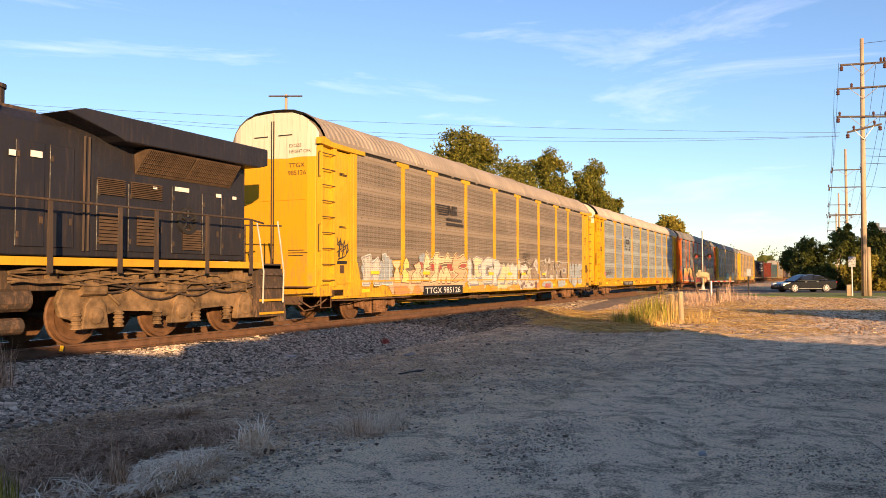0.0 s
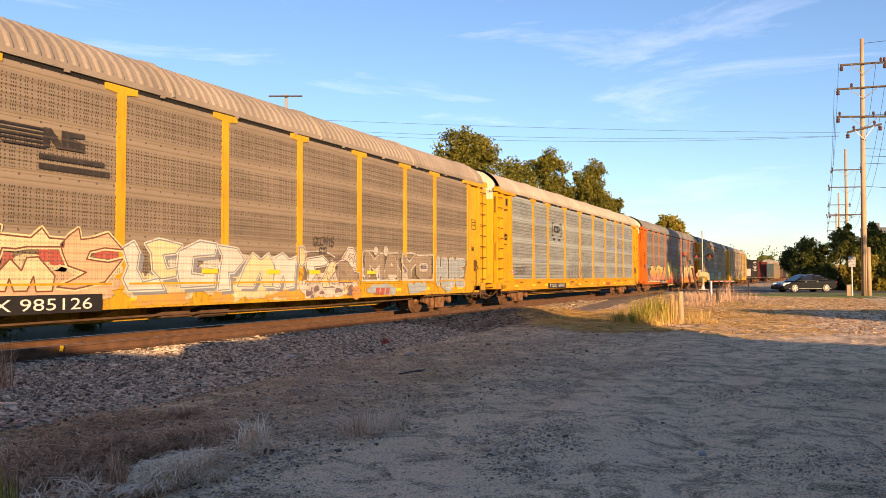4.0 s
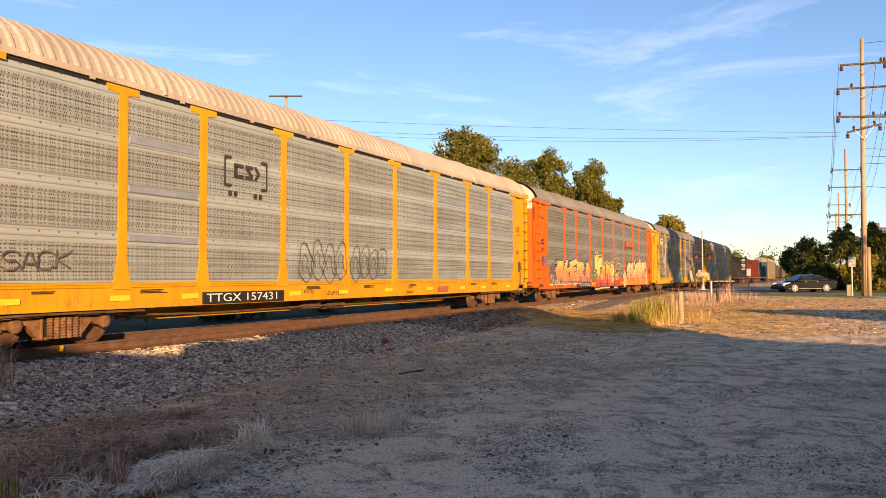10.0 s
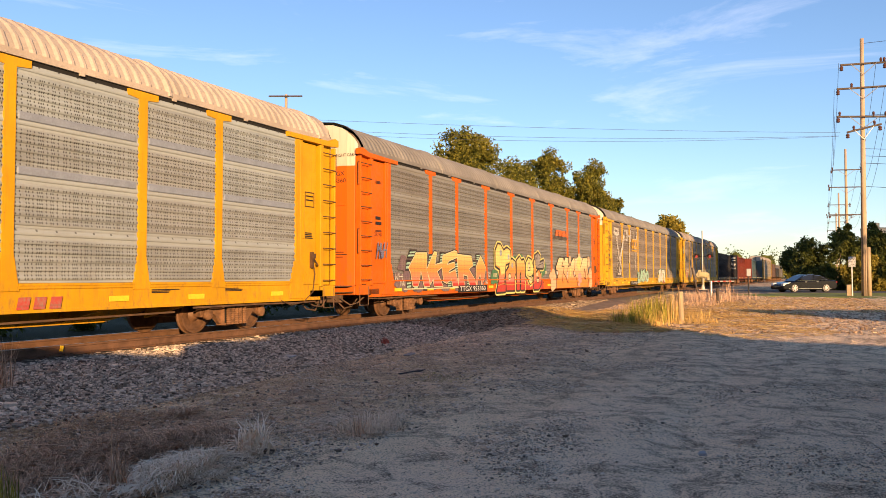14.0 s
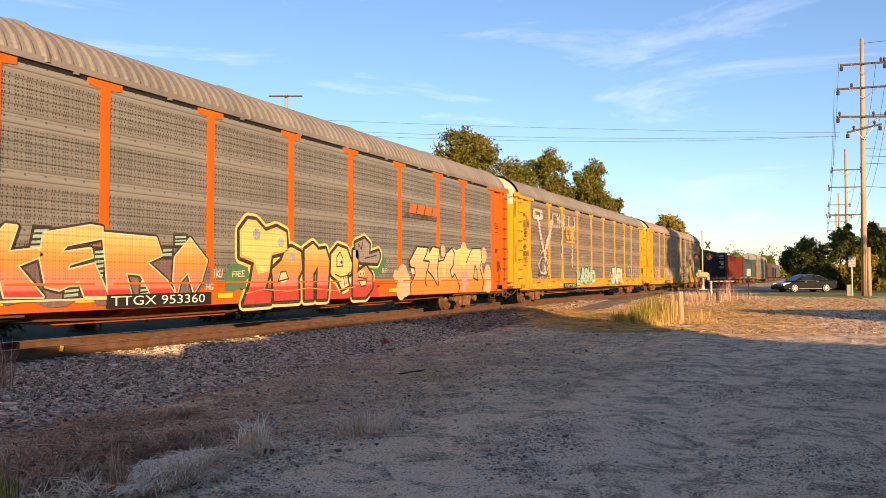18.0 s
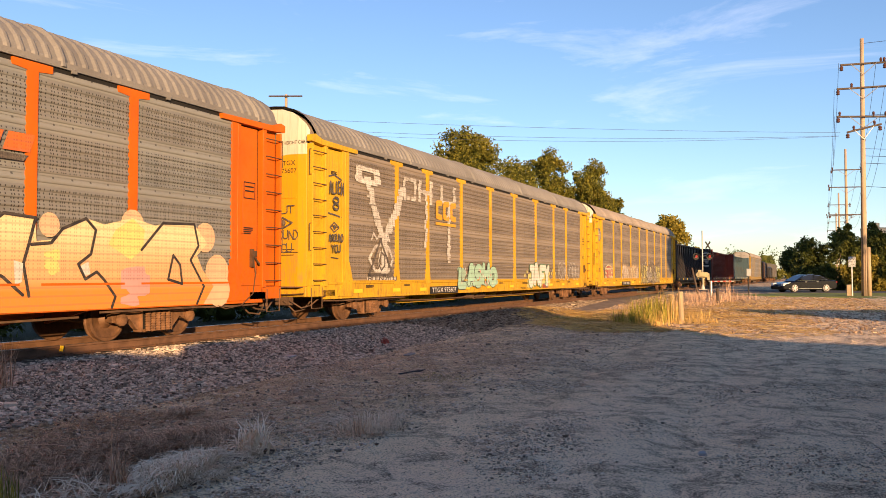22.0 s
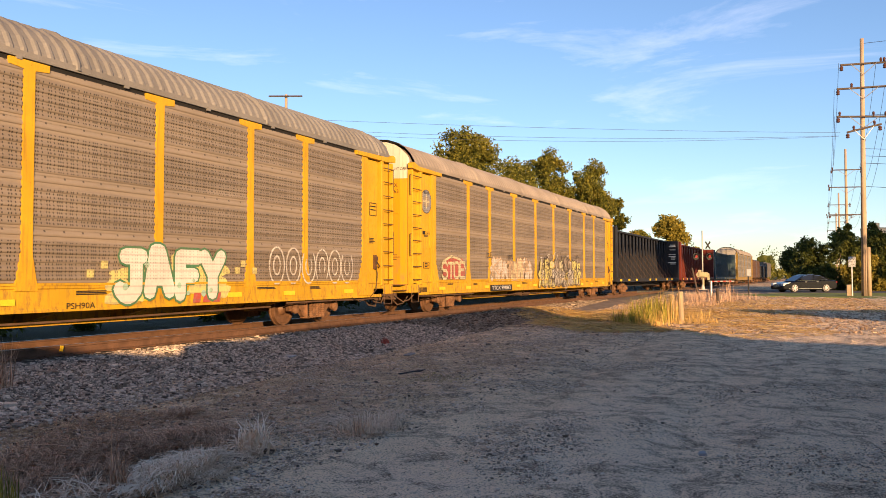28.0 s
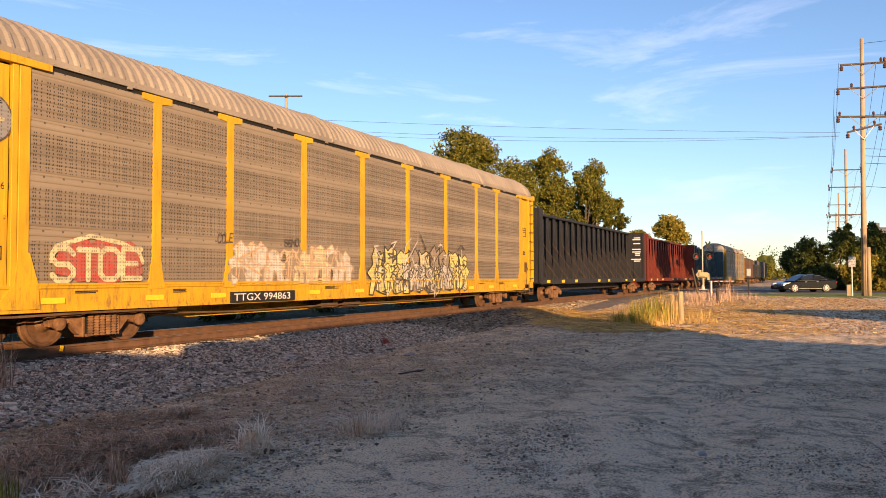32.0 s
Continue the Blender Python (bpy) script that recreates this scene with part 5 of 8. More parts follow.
for text, x, w, seed in (("TENE", 10.05, 2.2, 2), ("NEUS", 12.5, 1.95, 4)):
    s = Spray(rack_b, "black", 3)
    for i in range(4):
        cx, c, ph = x + (i + 0.5) * w / 4, 1.14 + 0.08 * (i % 2), 0.7 * i + seed
        loop = []
        for k in range(19):
            a = k * math.tau / 18
            loop.append((cx + w * 0.135 * math.cos(a) * (1 + 0.22 * math.sin(3 * a + ph)), c + 0.44 + 0.46 * math.sin(a) * (1 + 0.15 * math.cos(2 * a + ph))))
        s.stroke(loop, 0.026)
        s.stroke([(cx - 0.12, c + 0.25), (cx - 0.16, c + 0.5), (cx - 0.04, c + 0.66), (cx + 0.1, c + 0.55), (cx + 0.05, c + 0.38)], 0.022)
        s.stroke([(cx + 0.05, c + 0.38), (cx + 0.16, c + 0.2), (cx + 0.26, c + 0.08)], 0.022)
    s.done("graffiti_tag", "black outline graffiti letters")
for x0, x1 in ((4.70, 6.55), (18.05, 20.5), (20.8, 22.65), (22.95, 25.5)):
    for z in ((3.80, 2.88, 1.96) if x0 < 6 else (3.84, 2.95)):
        boxpart("patch_strip", (x0, x1, -1.522, -1.49, z - 0.07, z + 0.07), inks("blue_grey_patch_paint", (0.22, 0.25, 0.30)), rack_b, "blue-grey steel strip", bevel=0.02)
s = Spray(rack_b, "red", 1)
for k in range(3):
    s.patch([(18.05 + 0.30 * k, 0.70), (18.05 + 0.22 + 0.30 * k, 0.70), (18.05 + 0.26 + 0.30 * k, 0.90), (18.05 + 0.04 + 0.30 * k, 0.90)])
s.done("owner_mark", "red owner's mark as plain blocks")
bars(rack_b, 0.98, 3.02, 0.36, 0.10, 2, M_black_ink, -1.485, 3)
boxpart("dark_slot", (-0.02, 0.002, -1.05, -0.35, 3.10, 3.24), M_black_ink, rack_b)
lettering("stencil", "PLATE J", 0.13, M_black_ink, rack_b, on_side(10.3, 0.82, -1.524))
lettering("stencil", "LD LMT 80000", 0.15, M_black_ink, rack_b, on_side(11.3, 0.75, -1.524))
lettering("stencil", "L 89-4", 0.12, M_black_ink, rack_b, on_side(15.9, 0.86, -1.524))
lettering("stencil", "BSMH II", 0.13, M_black_ink, rack_b, on_side(15.8, 0.70, -1.524))

# orange car
end_marks(rack_c, "TTGX", "953360")
sill_marks(rack_c, 3)
plate(rack_c, "TTGX 953360", 6.75, 0.66, 2.7, 0.25, 0.25)
cloud(rack_c, "purple", 1.9, 9.45, 0.72, 1.75, 70, 21, -1, 0.34)
PIECE_N = ((2.93, 1.51), (3.28, 1.82), (3.43, 1.98), (4.19, 2.0), (4.21, 1.7), (4.16, 1.54), (4.39, 1.06), (4.43, 0.91), (4.02, 0.92), (3.86, 1.27), (3.77, 1.45), (3.66, 1.07), (3.57, 0.93), (3.23, 0.94), (3.13, 1.17), (3.07, 1.37))
PIECE_K = ((4.2, 1.46), (4.77, 2.05), (4.96, 2.04), (4.81, 1.62), (5.34, 1.69), (5.45, 1.59), (4.97, 1.41), (5.46, 0.9), (4.76, 0.91), (4.69, 1.16), (4.49, 0.99), (4.42, 1.17))
PIECE_E = ((5.45, 1.95), (6.38, 2.13), (6.63, 2.11), (6.63, 1.93), (5.9, 1.78), (5.75, 1.63), (6.39, 1.73), (6.43, 1.58), (5.95, 1.45), (5.91, 1.34), (6.47, 1.46), (6.64, 1.16), (6.78, 0.88), (6.27, 0.89), (6.15, 1.16), (5.76, 1.01), (5.5, 1.07), (5.38, 1.56))
PIECE_R = ((6.65, 2.01), (7.91, 1.98), (8.06, 1.65), (7.67, 1.51), (8.21, 1.15), (8.42, 0.88), (7.82, 0.85), (7.53, 1.28), (7.17, 1.31), (7.31, 0.9), (6.78, 0.88), (6.72, 1.46))
PIECE_I = ((8.41, 1.62), (8.83, 2.01), (9.33, 1.57), (9.16, 1.14), (8.95, 0.9), (8.78, 1.32), (8.57, 1.15), (8.47, 0.87), (8.37, 1.15))


def outlined(car, pts, fill, line="black!", edge="cream!", w=0.07, layer=0, name="graffiti"):
    """One painted letter: pale edge, dark outline, fill."""
    for key, grow, lay in ((line, w * 2.6, 0), (edge, w * 1.1, 1), (fill, 0, 2)):
        if key:
            s = Spray(car, key, layer + lay)
            s.patch(pts)
            if grow:
                s.stroke([*pts, pts[0]], grow)
            s.done(name, key.replace("!", "").replace("fade", "red to yellow") + " graffiti letter")


def striped(car, x0, x1, z0, z1, skew, n):
    """A dark block side with pale green stripes."""
    s = Spray(car, "black!", 0.6)
    s.patch([(x0 - 0.05, z0 - 0.05), (x1 + 0.05, z0 - 0.05), (x1 + 0.05 + skew, z1 + 0.05), (x0 - 0.05 + skew, z1 + 0.05)])
    s.done("graffiti_block", "black painted block side")
    for k in range(n):
        a, b = (k + 0.12) / n, (k + 0.72 - 0.1 * (k % 2)) / n
        s = Spray(car, "mint!", 0.9)
        s.patch([(x0 + skew * a, z0 + (z1 - z0) * a), (x1 + skew * a, z0 + (z1 - z0) * a + 0.02), (x1 + skew * b, z0 + (z1 - z0) * b + 0.02), (x0 + skew * b, z0 + (z1 - z0) * b)])
        s.done("graffiti_stripe", "pale green stripe")


cloud(rack_c, "purple", 2.2, 9.4, 0.9, 1.9, 34, 28, -1, 0.25)
for piece in (PIECE_N, PIECE_K, PIECE_E, PIECE_R, PIECE_I):
    outlined(rack_c, piece, "fade", "black!", "cream!", 0.055)
for d in ((2.85, 3.25, 1.85, 2.06, 0.22, 2), (2.75, 3.01, 1.46, 1.72, 0.05, 2), (2.81, 3.1, 0.86, 1.08, 0.0, 2), (3.31, 3.55, 0.84, 1.15, 0.0, 4), (4.0, 4.2, 0.82, 1.0, 0.0, 2), (4.25, 4.48, 1.5, 1.94, 0.16, 5), (4.50, 4.80, 1.06, 1.42, 0.1, 3), (5.19, 5.45, 1.67, 2.04, 0.1, 4),
          (5.86, 6.14, 0.87, 1.2, 0.02, 4), (6.46, 6.66, 1.2, 1.72, 0.02, 6), (7.1, 7.45, 1.54, 1.74, 0.06, 3), (7.53, 7.78, 0.86, 1.44, 0.02, 7), (8.09, 8.33, 1.62, 1.80, 0.0, 2), (8.41, 8.72, 1.85, 2.06, 0.0, 3)):
    striped(rack_c, *d)
s = Spray(rack_c, "cream!", 2.5)
s.stroke([(2.6, 0.84), (9.1, 0.84)], 0.035)
s.done("graffiti_line", "cream underline")
cloud(rack_c, "green!", 9.9, 10.7, 0.9, 1.5, 8, 23, -1, 0.25)
cloud(rack_c, "green!", 12.3, 17.0, 1.2, 2.2, 26, 24, -1, 0.3)
s = Spray(rack_c, "red!", -0.5)
s.patch([(10.4, 0.66), (16.6, 0.66), (16.4, 1.08), (10.7, 1.05)])
s.done("graffiti_base", "red ground under the lettering")
TAG_T = ((10.5, 0.61), (10.74, 1.07), (10.86, 1.55), (10.37, 1.67), (10.36, 2.26), (10.64, 2.53), (10.93, 2.52), (11.28, 2.29), (11.69, 2.41), (12.07, 2.3), (12.12, 1.85), (11.51, 1.73), (11.43, 1.33), (11.25, 0.91), (11.52, 0.87), (11.48, 0.62))
TAG_A = ((11.52, 1.4), (11.88, 1.61), (12.02, 1.85), (12.27, 1.96), (12.67, 1.84), (12.73, 1.41), (12.55, 1.2), (12.6, 0.66), (11.61, 0.66), (11.56, 1.17))
TAG_N = ((12.84, 0.66), (12.83, 1.9), (13.2, 2.07), (13.45, 1.92), (13.77, 1.96), (13.95, 1.65), (13.84, 0.66), (13.38, 0.66), (13.41, 1.49), (13.21, 1.31), (13.22, 0.66))
TAG_G = ((14.01, 1.35), (14.03, 1.81), (14.36, 2.05), (14.81, 1.97), (15.07, 1.59), (15.01, 1.31), (14.81, 1.27), (14.9, 0.99), (14.56, 0.9), (14.37, 1.12), (14.07, 1.26))
TAG_O = ((15.14, 0.66), (15.13, 1.96), (15.4, 1.99), (15.43, 1.76), (15.34, 1.35), (15.82, 1.54), (16.18, 1.27), (16.18, 0.9), (15.83, 0.66))
TAG_CAP = ((15.27, 1.76), (15.24, 2.16), (15.74, 2.31), (16.03, 2.16), (15.99, 1.86), (16.55, 1.98), (16.63, 1.84), (16.48, 1.62), (15.54, 1.64))
s = Spray(rack_c, "lemon!", -1.0)
for piece in (TAG_T, TAG_A, TAG_N, TAG_G, TAG_O, TAG_CAP):
    s.stroke([*piece, piece[0]], 0.30)
s.done("graffiti_halo", "yellow halo round the lettering")
for piece, key in ((TAG_A, "fade"), (TAG_N, "fade"), (TAG_G, "lemon!"), (TAG_O, "fade"), (TAG_CAP, "grey"), (TAG_T, "fade")):
    outlined(rack_c, piece, key, "black!", None, 0.065)
s = Spray(rack_c, "lemon!", 2.3)
s.patch([(10.86, 1.6), (10.44, 1.72), (10.42, 2.24), (10.66, 2.47), (10.92, 2.46), (11.28, 2.22), (11.69, 2.35), (12.0, 2.26), (12.06, 1.9), (11.5, 1.78), (11.4, 1.35), (11.0, 1.3)])
s.done("graffiti", "yellow graffiti letter")
s = Spray(rack_c, "sky", 2.7)
for x, z, r in ((10.95, 2.2, 0.14), (11.85, 2.05, 0.12), (12.3, 1.7, 0.12)):
    s.disc(x, z, r)
s.done("graffiti_dot")
s = Spray(rack_c, "cream!", 2.8)
s.disc(14.45, 1.66, 0.17, 12, 0.24)
s.disc(11.95, 1.22, 0.2, 12, 0.14)
s.patch([(14.5, 1.2), (14.8, 1.25), (14.84, 1.02), (14.58, 0.96)])
s.disc(15.5, 1.32, 0.09)
s.disc(15.66, 1.34, 0.09)
s.patch([(15.45, 1.1), (15.85, 1.12), (15.8, 1.0), (15.55, 0.98)])
s.done("graffiti_mark", "pale cartoon eyes and teeth")
s = Spray(rack_c, "black!", 3.2)
for line in ([(14.3, 1.5), (14.3, 1.75), (14.45, 1.9), (14.6, 1.72), (14.6, 1.52), (14.3, 1.5)], [(14.2, 1.3), (14.5, 1.22), (14.82, 1.27), (14.98, 1.36)], [(14.64, 1.22), (14.68, 1.0)], [(14.74, 1.24), (14.77, 1.03)], [(15.4, 1.22), (15.75, 1.18), (15.9, 1.2)], [(15.42, 1.12), (15.86, 1.14), (15.78, 0.97), (15.55, 0.96), (15.42, 1.12)],
             [(11.75, 1.12), (11.85, 1.34), (12.05, 1.36), (12.16, 1.18), (11.75, 1.12)], [(12.75, 1.3), (12.82, 1.7)], [(15.36, 1.95), (15.4, 2.15), (15.55, 2.0), (15.62, 2.2)], [(15.75, 1.75), (16.4, 1.85)]):
    s.stroke(line, 0.035)
s.disc(14.52, 1.62, 0.05)
s.disc(15.52, 1.3, 0.03)
s.disc(15.68, 1.32, 0.03)
s.done("graffiti_outline", "black cartoon outlines")
s = Spray(rack_c, "orange!", 3.0)
s.stroke([(10.6, 0.86), (11.2, 0.94), (12.2, 0.88), (13.0, 0.95), (14.2, 0.86), (15.2, 0.95)], 0.03)
s.done("graffiti_line", "orange wavy line")
tag(rack_c, "FREE", 10.12, 1.22, 0.42, 0.14, "cream!", 0.022)
tag(rack_c, "RIP", 16.75, 1.32, 0.3, 0.16, "cream!", 0.022)
HUNO = ((18.55, 0.66), (18.55, 1.01), (18.82, 1.31), (18.49, 1.71), (19.02, 2.2), (19.84, 2.21), (19.89, 2.04), (20.17, 2.24), (20.73, 2.22), (20.76, 1.82), (21.1, 1.86), (21.18, 2.03), (21.72, 2.26), (22.12, 2.17), (22.76, 2.33), (23.33, 2.22), (23.7, 2.31), (24.38, 2.31), (24.78, 1.93), (24.48, 1.67), (24.64, 1.38), (24.98, 1.03), (24.68, 0.66))
s = Spray(rack_c, "peach!", -0.4)
for x, z, r in ((17.63, 1.25, 0.18), (18.06, 1.27, 0.34), (18.2, 1.0, 0.4), (17.95, 0.84, 0.32), (25.09, 1.33, 0.36), (24.72, 2.05, 0.3), (22.77, 2.2, 0.28), (25.15, 0.95, 0.35), (21.0, 2.1, 0.2)):
    s.disc(x, z, r, 14, r * 1.05)
s.patch([(17.7, 0.66), (25.4, 0.66), (25.2, 1.0), (17.9, 1.05)])
s.done("graffiti_ground", "pale peach spray paint ground")
s = Spray(rack_c, "fade2", 0)
s.patch(HUNO)
s.done("graffiti", "orange to peach graffiti letters")
s = Spray(rack_c, "black!", 2)
for line in ([(18.6, 0.66), (18.57, 1.0), (18.88, 1.31), (18.85, 1.5), (18.52, 1.54), (18.49, 1.72), (19.02, 2.2), (19.84, 2.2), (19.7, 1.98), (19.48, 1.75), (19.92, 1.74), (19.77, 1.43), (20.17, 1.23), (20.52, 0.94)],
             [(19.92, 2.04), (20.17, 2.24), (20.73, 2.2), (20.62, 1.78), (20.52, 1.44), (20.63, 0.92)], [(19.7, 1.39), (19.61, 1.03), (19.7, 0.94)],
             [(20.66, 1.76), (21.03, 1.8), (21.25, 2.05), (21.72, 2.25), (21.93, 2.06), (21.83, 1.63), (21.57, 1.45), (21.72, 1.19), (21.96, 1.32), (22.13, 1.17), (22.38, 0.87), (22.3, 0.68)],
             [(22.98, 1.74), (23.52, 2.28), (24.38, 2.31), (24.51, 1.87), (24.28, 1.57), (24.68, 1.03), (24.48, 0.68)], [(23.8, 1.66), (23.67, 1.18), (24.05, 1.09), (23.99, 1.47), (23.8, 1.66)]):
    s.stroke(line, 0.055)
s.done("graffiti_outline", "black graffiti outlines")
s = Spray(rack_c, "white!", 2.4)
s.patch([(18.55, 1.5), (18.8, 1.48), (18.84, 1.34), (18.66, 1.3)])
s.patch([(20.35, 1.5), (20.52, 1.45), (20.5, 1.15), (20.38, 1.1)])
s.patch([(21.62, 1.42), (21.78, 1.5), (21.82, 1.28), (21.7, 1.24)])
s.done("graffiti_mark", "white highlights")
s = Spray(rack_c, "lemon!", 2.2)
s.patch([(22.21, 1.82), (22.37, 2.09), (22.76, 2.32), (23.06, 2.12), (23.01, 1.74), (22.72, 1.55)])
s.done("graffiti", "pale yellow painted blob")
cloud(rack_c, "pink!", 22.5, 23.2, 0.68, 1.45, 7, 33, 2.2, 0.24)
cloud(rack_c, "lemon!", 20.9, 21.2, 1.1, 1.7, 4, 36, 2.1, 0.14)
tag(rack_c, "WH", 2.0, 1.12, 0.5, 0.24, "white", 0.03)
tag(rack_c, "IVA", 2.3, 0.92, 0.35, 0.18, "white", 0.03)
lettering("stencil", "28240", 0.16, M_black_ink, rack_c, on_side(0.90, 2.42, -1.474), stretch=1.1)
tag(rack_c, "TKU", 9.5, 1.2, 0.3, 0.2, "white", 0.03)
tag(rack_c, "HG", 9.3, 0.95, 0.22, 0.14, "white", 0.03)
s = Spray(rack_c, "vivid!", 1)
for k in range(4):
    x = 18.45 + 0.56 * k
    s.patch([(x + 0.1, 3.55), (x + 0.58, 3.55), (x + 0.48, 3.25), (x, 3.25)])
s.done("emblem", "orange railway emblem as plain blocks")
s = Spray(rack_c, "black", 0.5)
s.patch([(18.1, 3.1), (20.5, 3.1), (20.6, 3.2), (18.3, 3.24)])
s.done("emblem_bar")
tag(rack_c, "MWH", 0.9, 1.75, 0.6, 0.5, "blue", 0.05, 0.2)
bars(rack_c, 0.95, 3.0, 0.42, 0.09, 2, M_black_ink, -1.485, 3)

# yellow car with roller letters
end_marks(rack_d, "TTGX", "975607")
sill_marks(rack_d, 4)
plate(rack_d, "TTGX 975607", 6.83, 0.66, 2.2, 0.24, 0.23)
s = Spray(rack_d, "white", 0)
for line, w in (([(2.25, 4.35), (2.25, 3.95), (3.3, 3.95), (3.3, 4.3), (2.3, 4.3)], 0.34), ([(2.75, 4.1), (3.15, 3.2), (3.65, 2.35)], 0.34), ([(4.9, 4.0), (4.5, 3.2), (3.75, 2.4), (3.75, 1.3)], 0.36),
                ([(5.0, 4.35), (5.0, 3.7), (5.75, 3.7), (5.75, 4.3), (5.05, 4.3)], 0.14), ([(6.05, 4.35), (6.05, 3.65)], 0.2), ([(6.05, 4.0), (6.85, 4.0)], 0.14), ([(6.9, 4.4), (6.9, 3.6)], 0.2), ([(6.55, 3.9), (6.5, 2.2)], 0.14),
                ([(7.75, 4.35), (7.75, 3.8), (8.75, 3.8), (8.75, 4.4)], 0.2), ([(8.3, 3.8), (8.3, 2.6), (8.3, 1.7)], 0.24)):
    s.rolled(line, w, rng)
s.done("graffiti", "large white roller-painted letters")
s = Spray(rack_d, "white", 0.3)
s.rolled([(2.75, 1.18), (4.4, 1.18)], 0.2, rng)
s.stroke([(3.0, 2.3), (3.1, 2.5), (3.3, 2.32), (3.5, 2.52), (3.7, 2.34), (3.95, 2.5), (4.05, 2.3)], 0.06)
s.stroke([(2.85, 1.75), (3.2, 2.1), (3.6, 2.18), (4.0, 2.1), (4.25, 1.75), (4.0, 1.4), (3.2, 1.4), (2.85, 1.75)], 0.10)
s.stroke([(3.4, 1.6), (3.5, 1.95), (3.7, 1.9), (3.72, 1.55), (3.45, 1.5)], 0.10)
s.done("graffiti_ground", "white spray paint eye")
s = Spray(rack_d, "black", 1.5)
s.stroke([(2.85, 1.28), (3.5, 2.3), (4.25, 1.28), (2.85, 1.28)], 0.09)
s.stroke([(3.4, 1.6), (3.55, 1.95), (3.75, 1.85), (3.75, 1.55), (3.55, 1.42), (3.4, 1.6)], 0.06)
s.word("ROUNDYOU", 2.8, 1.1, 1.7, 0.16, 0.035)
s.done("graffiti", "black triangle with an eye and letters")
s = Spray(rack_d, "amber!", 0.6)
for x in (7.28, 7.86, 8.44):
    s.stroke([(x + 0.40, 3.75), (x + 0.08, 3.72), (x + 0.08, 3.28), (x + 0.40, 3.25)], 0.19)
s.patch([(7.25, 3.08), (8.9, 3.08), (8.9, 2.98), (7.25, 2.98)])
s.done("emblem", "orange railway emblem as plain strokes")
cloud(rack_d, "mint", 9.0, 13.0, 0.75, 1.65, 22, 43, -0.6, 0.24)
bubble(rack_d, "LASHO", 9.1, 0.84, 3.6, 0.85, "mint!", "black!", None, 0.26, 0.12, 0.14, 41, 1, ("pink", "white"))
cloud(rack_d, "lemon", 16.6, 20.0, 0.72, 1.75, 16, 44, -0.8, 0.28)
bubble(rack_d, "JAFY", 16.8, 0.78, 3.0, 1.05, "white!", "green!", None, 0.30, 0.0, 0.05, 42, 1, ("mint",))
s = Spray(rack_d, "lemon", 1)
for x, z in ((16.2, 1.22), (16.5, 1.38), (20.3, 1.45), (20.1, 1.3), (20.7, 1.3)):
    s.patch([(x, z), (x + 0.16, z), (x + 0.16, z + 0.14), (x, z + 0.14)])
s.done("graffiti_dot")
s = Spray(rack_d, "white", 2)
def loop_letter(a, kind):
    """One rounded hollow letter: a ring, an arch or a cup."""
    for rx, rz in ((0.29, 0.44), (0.13, 0.22)):
        start, turns = {"ring": (0.0, 1.0), "arch": (-0.12, 0.74), "cup": (0.38, 0.74)}[kind]
        s.stroke([(a + 0.3 + rx * math.cos(math.tau * (start + turns * k / 14)), 1.5 + rz * math.sin(math.tau * (start + turns * k / 14))) for k in range(15)], 0.045)


for a, kind in ((21.3, "ring"), (21.95, "ring"), (22.6, "cup"), (23.2, "arch"), (23.8, "ring"), (24.4, "cup")):
    loop_letter(a, kind)
s.done("graffiti_tag", "white outline graffiti letters")
tag(rack_d, "ALIEN", 0.80, 3.42, 0.68, 0.36, "black", 0.045, 0)
tag(rack_d, "8", 0.98, 3.0, 0.3, 0.38, "black", 0.055, 0)
tag(rack_d, "AROUND", 0.78, 2.15, 0.7, 0.22, "black", 0.035, 0)
tag(rack_d, "YOU", 0.90, 1.86, 0.45, 0.24, "black", 0.035, 0)
s = Spray(rack_d, "black", 3)
s.y = -1.49
s.stroke([(0.85, 3.9), (1.1, 3.96), (1.45, 3.86)], 0.045)
s.stroke([(0.8, 2.92), (1.15, 2.88), (1.45, 2.84)], 0.045)
s.stroke([(0.9, 2.55), (1.1, 2.68), (1.35, 2.55), (1.1, 2.42), (0.9, 2.55)], 0.035)
s.disc(1.12, 2.55, 0.07)
s.stroke([(0.95, 1.74), (1.3, 1.72)], 0.03)
s.done("graffiti_tag", "black marker eye and strokes")
tag(rack_d, "OUT", -0.30, 2.85, 0.75, 0.22, "black", 0.03, 0, end=True)
tag(rack_d, "AROUND", -0.2, 2.18, 0.95, 0.24, "black", 0.03, 0, end=True)
tag(rack_d, "YOU", -0.42, 1.84, 0.55, 0.26, "black", 0.03, 0, end=True)
s = Spray(rack_d, "black", 3, True)
s.stroke([(-0.4, 2.62), (-0.65, 2.76), (-0.95, 2.62), (-0.65, 2.48), (-0.4, 2.62)], 0.045)
s.disc(-0.66, 2.62, 0.09)
s.done("graffiti_tag", "black marker eye")
lettering("stencil", "PSH90A", 0.15, M_black_ink, rack_d, on_side(15.8, 0.68, -1.524), stretch=1.2)
s = Spray(rack_d, "red", 1)
for k in range(3):
    s.patch([(18.81 + 0.30 * k, 0.70), (18.81 + 0.22 + 0.30 * k, 0.70), (18.81 + 0.26 + 0.30 * k, 0.90), (18.81 + 0.04 + 0.30 * k, 0.90)])
s.done("owner_mark", "red owner's mark as plain blocks")

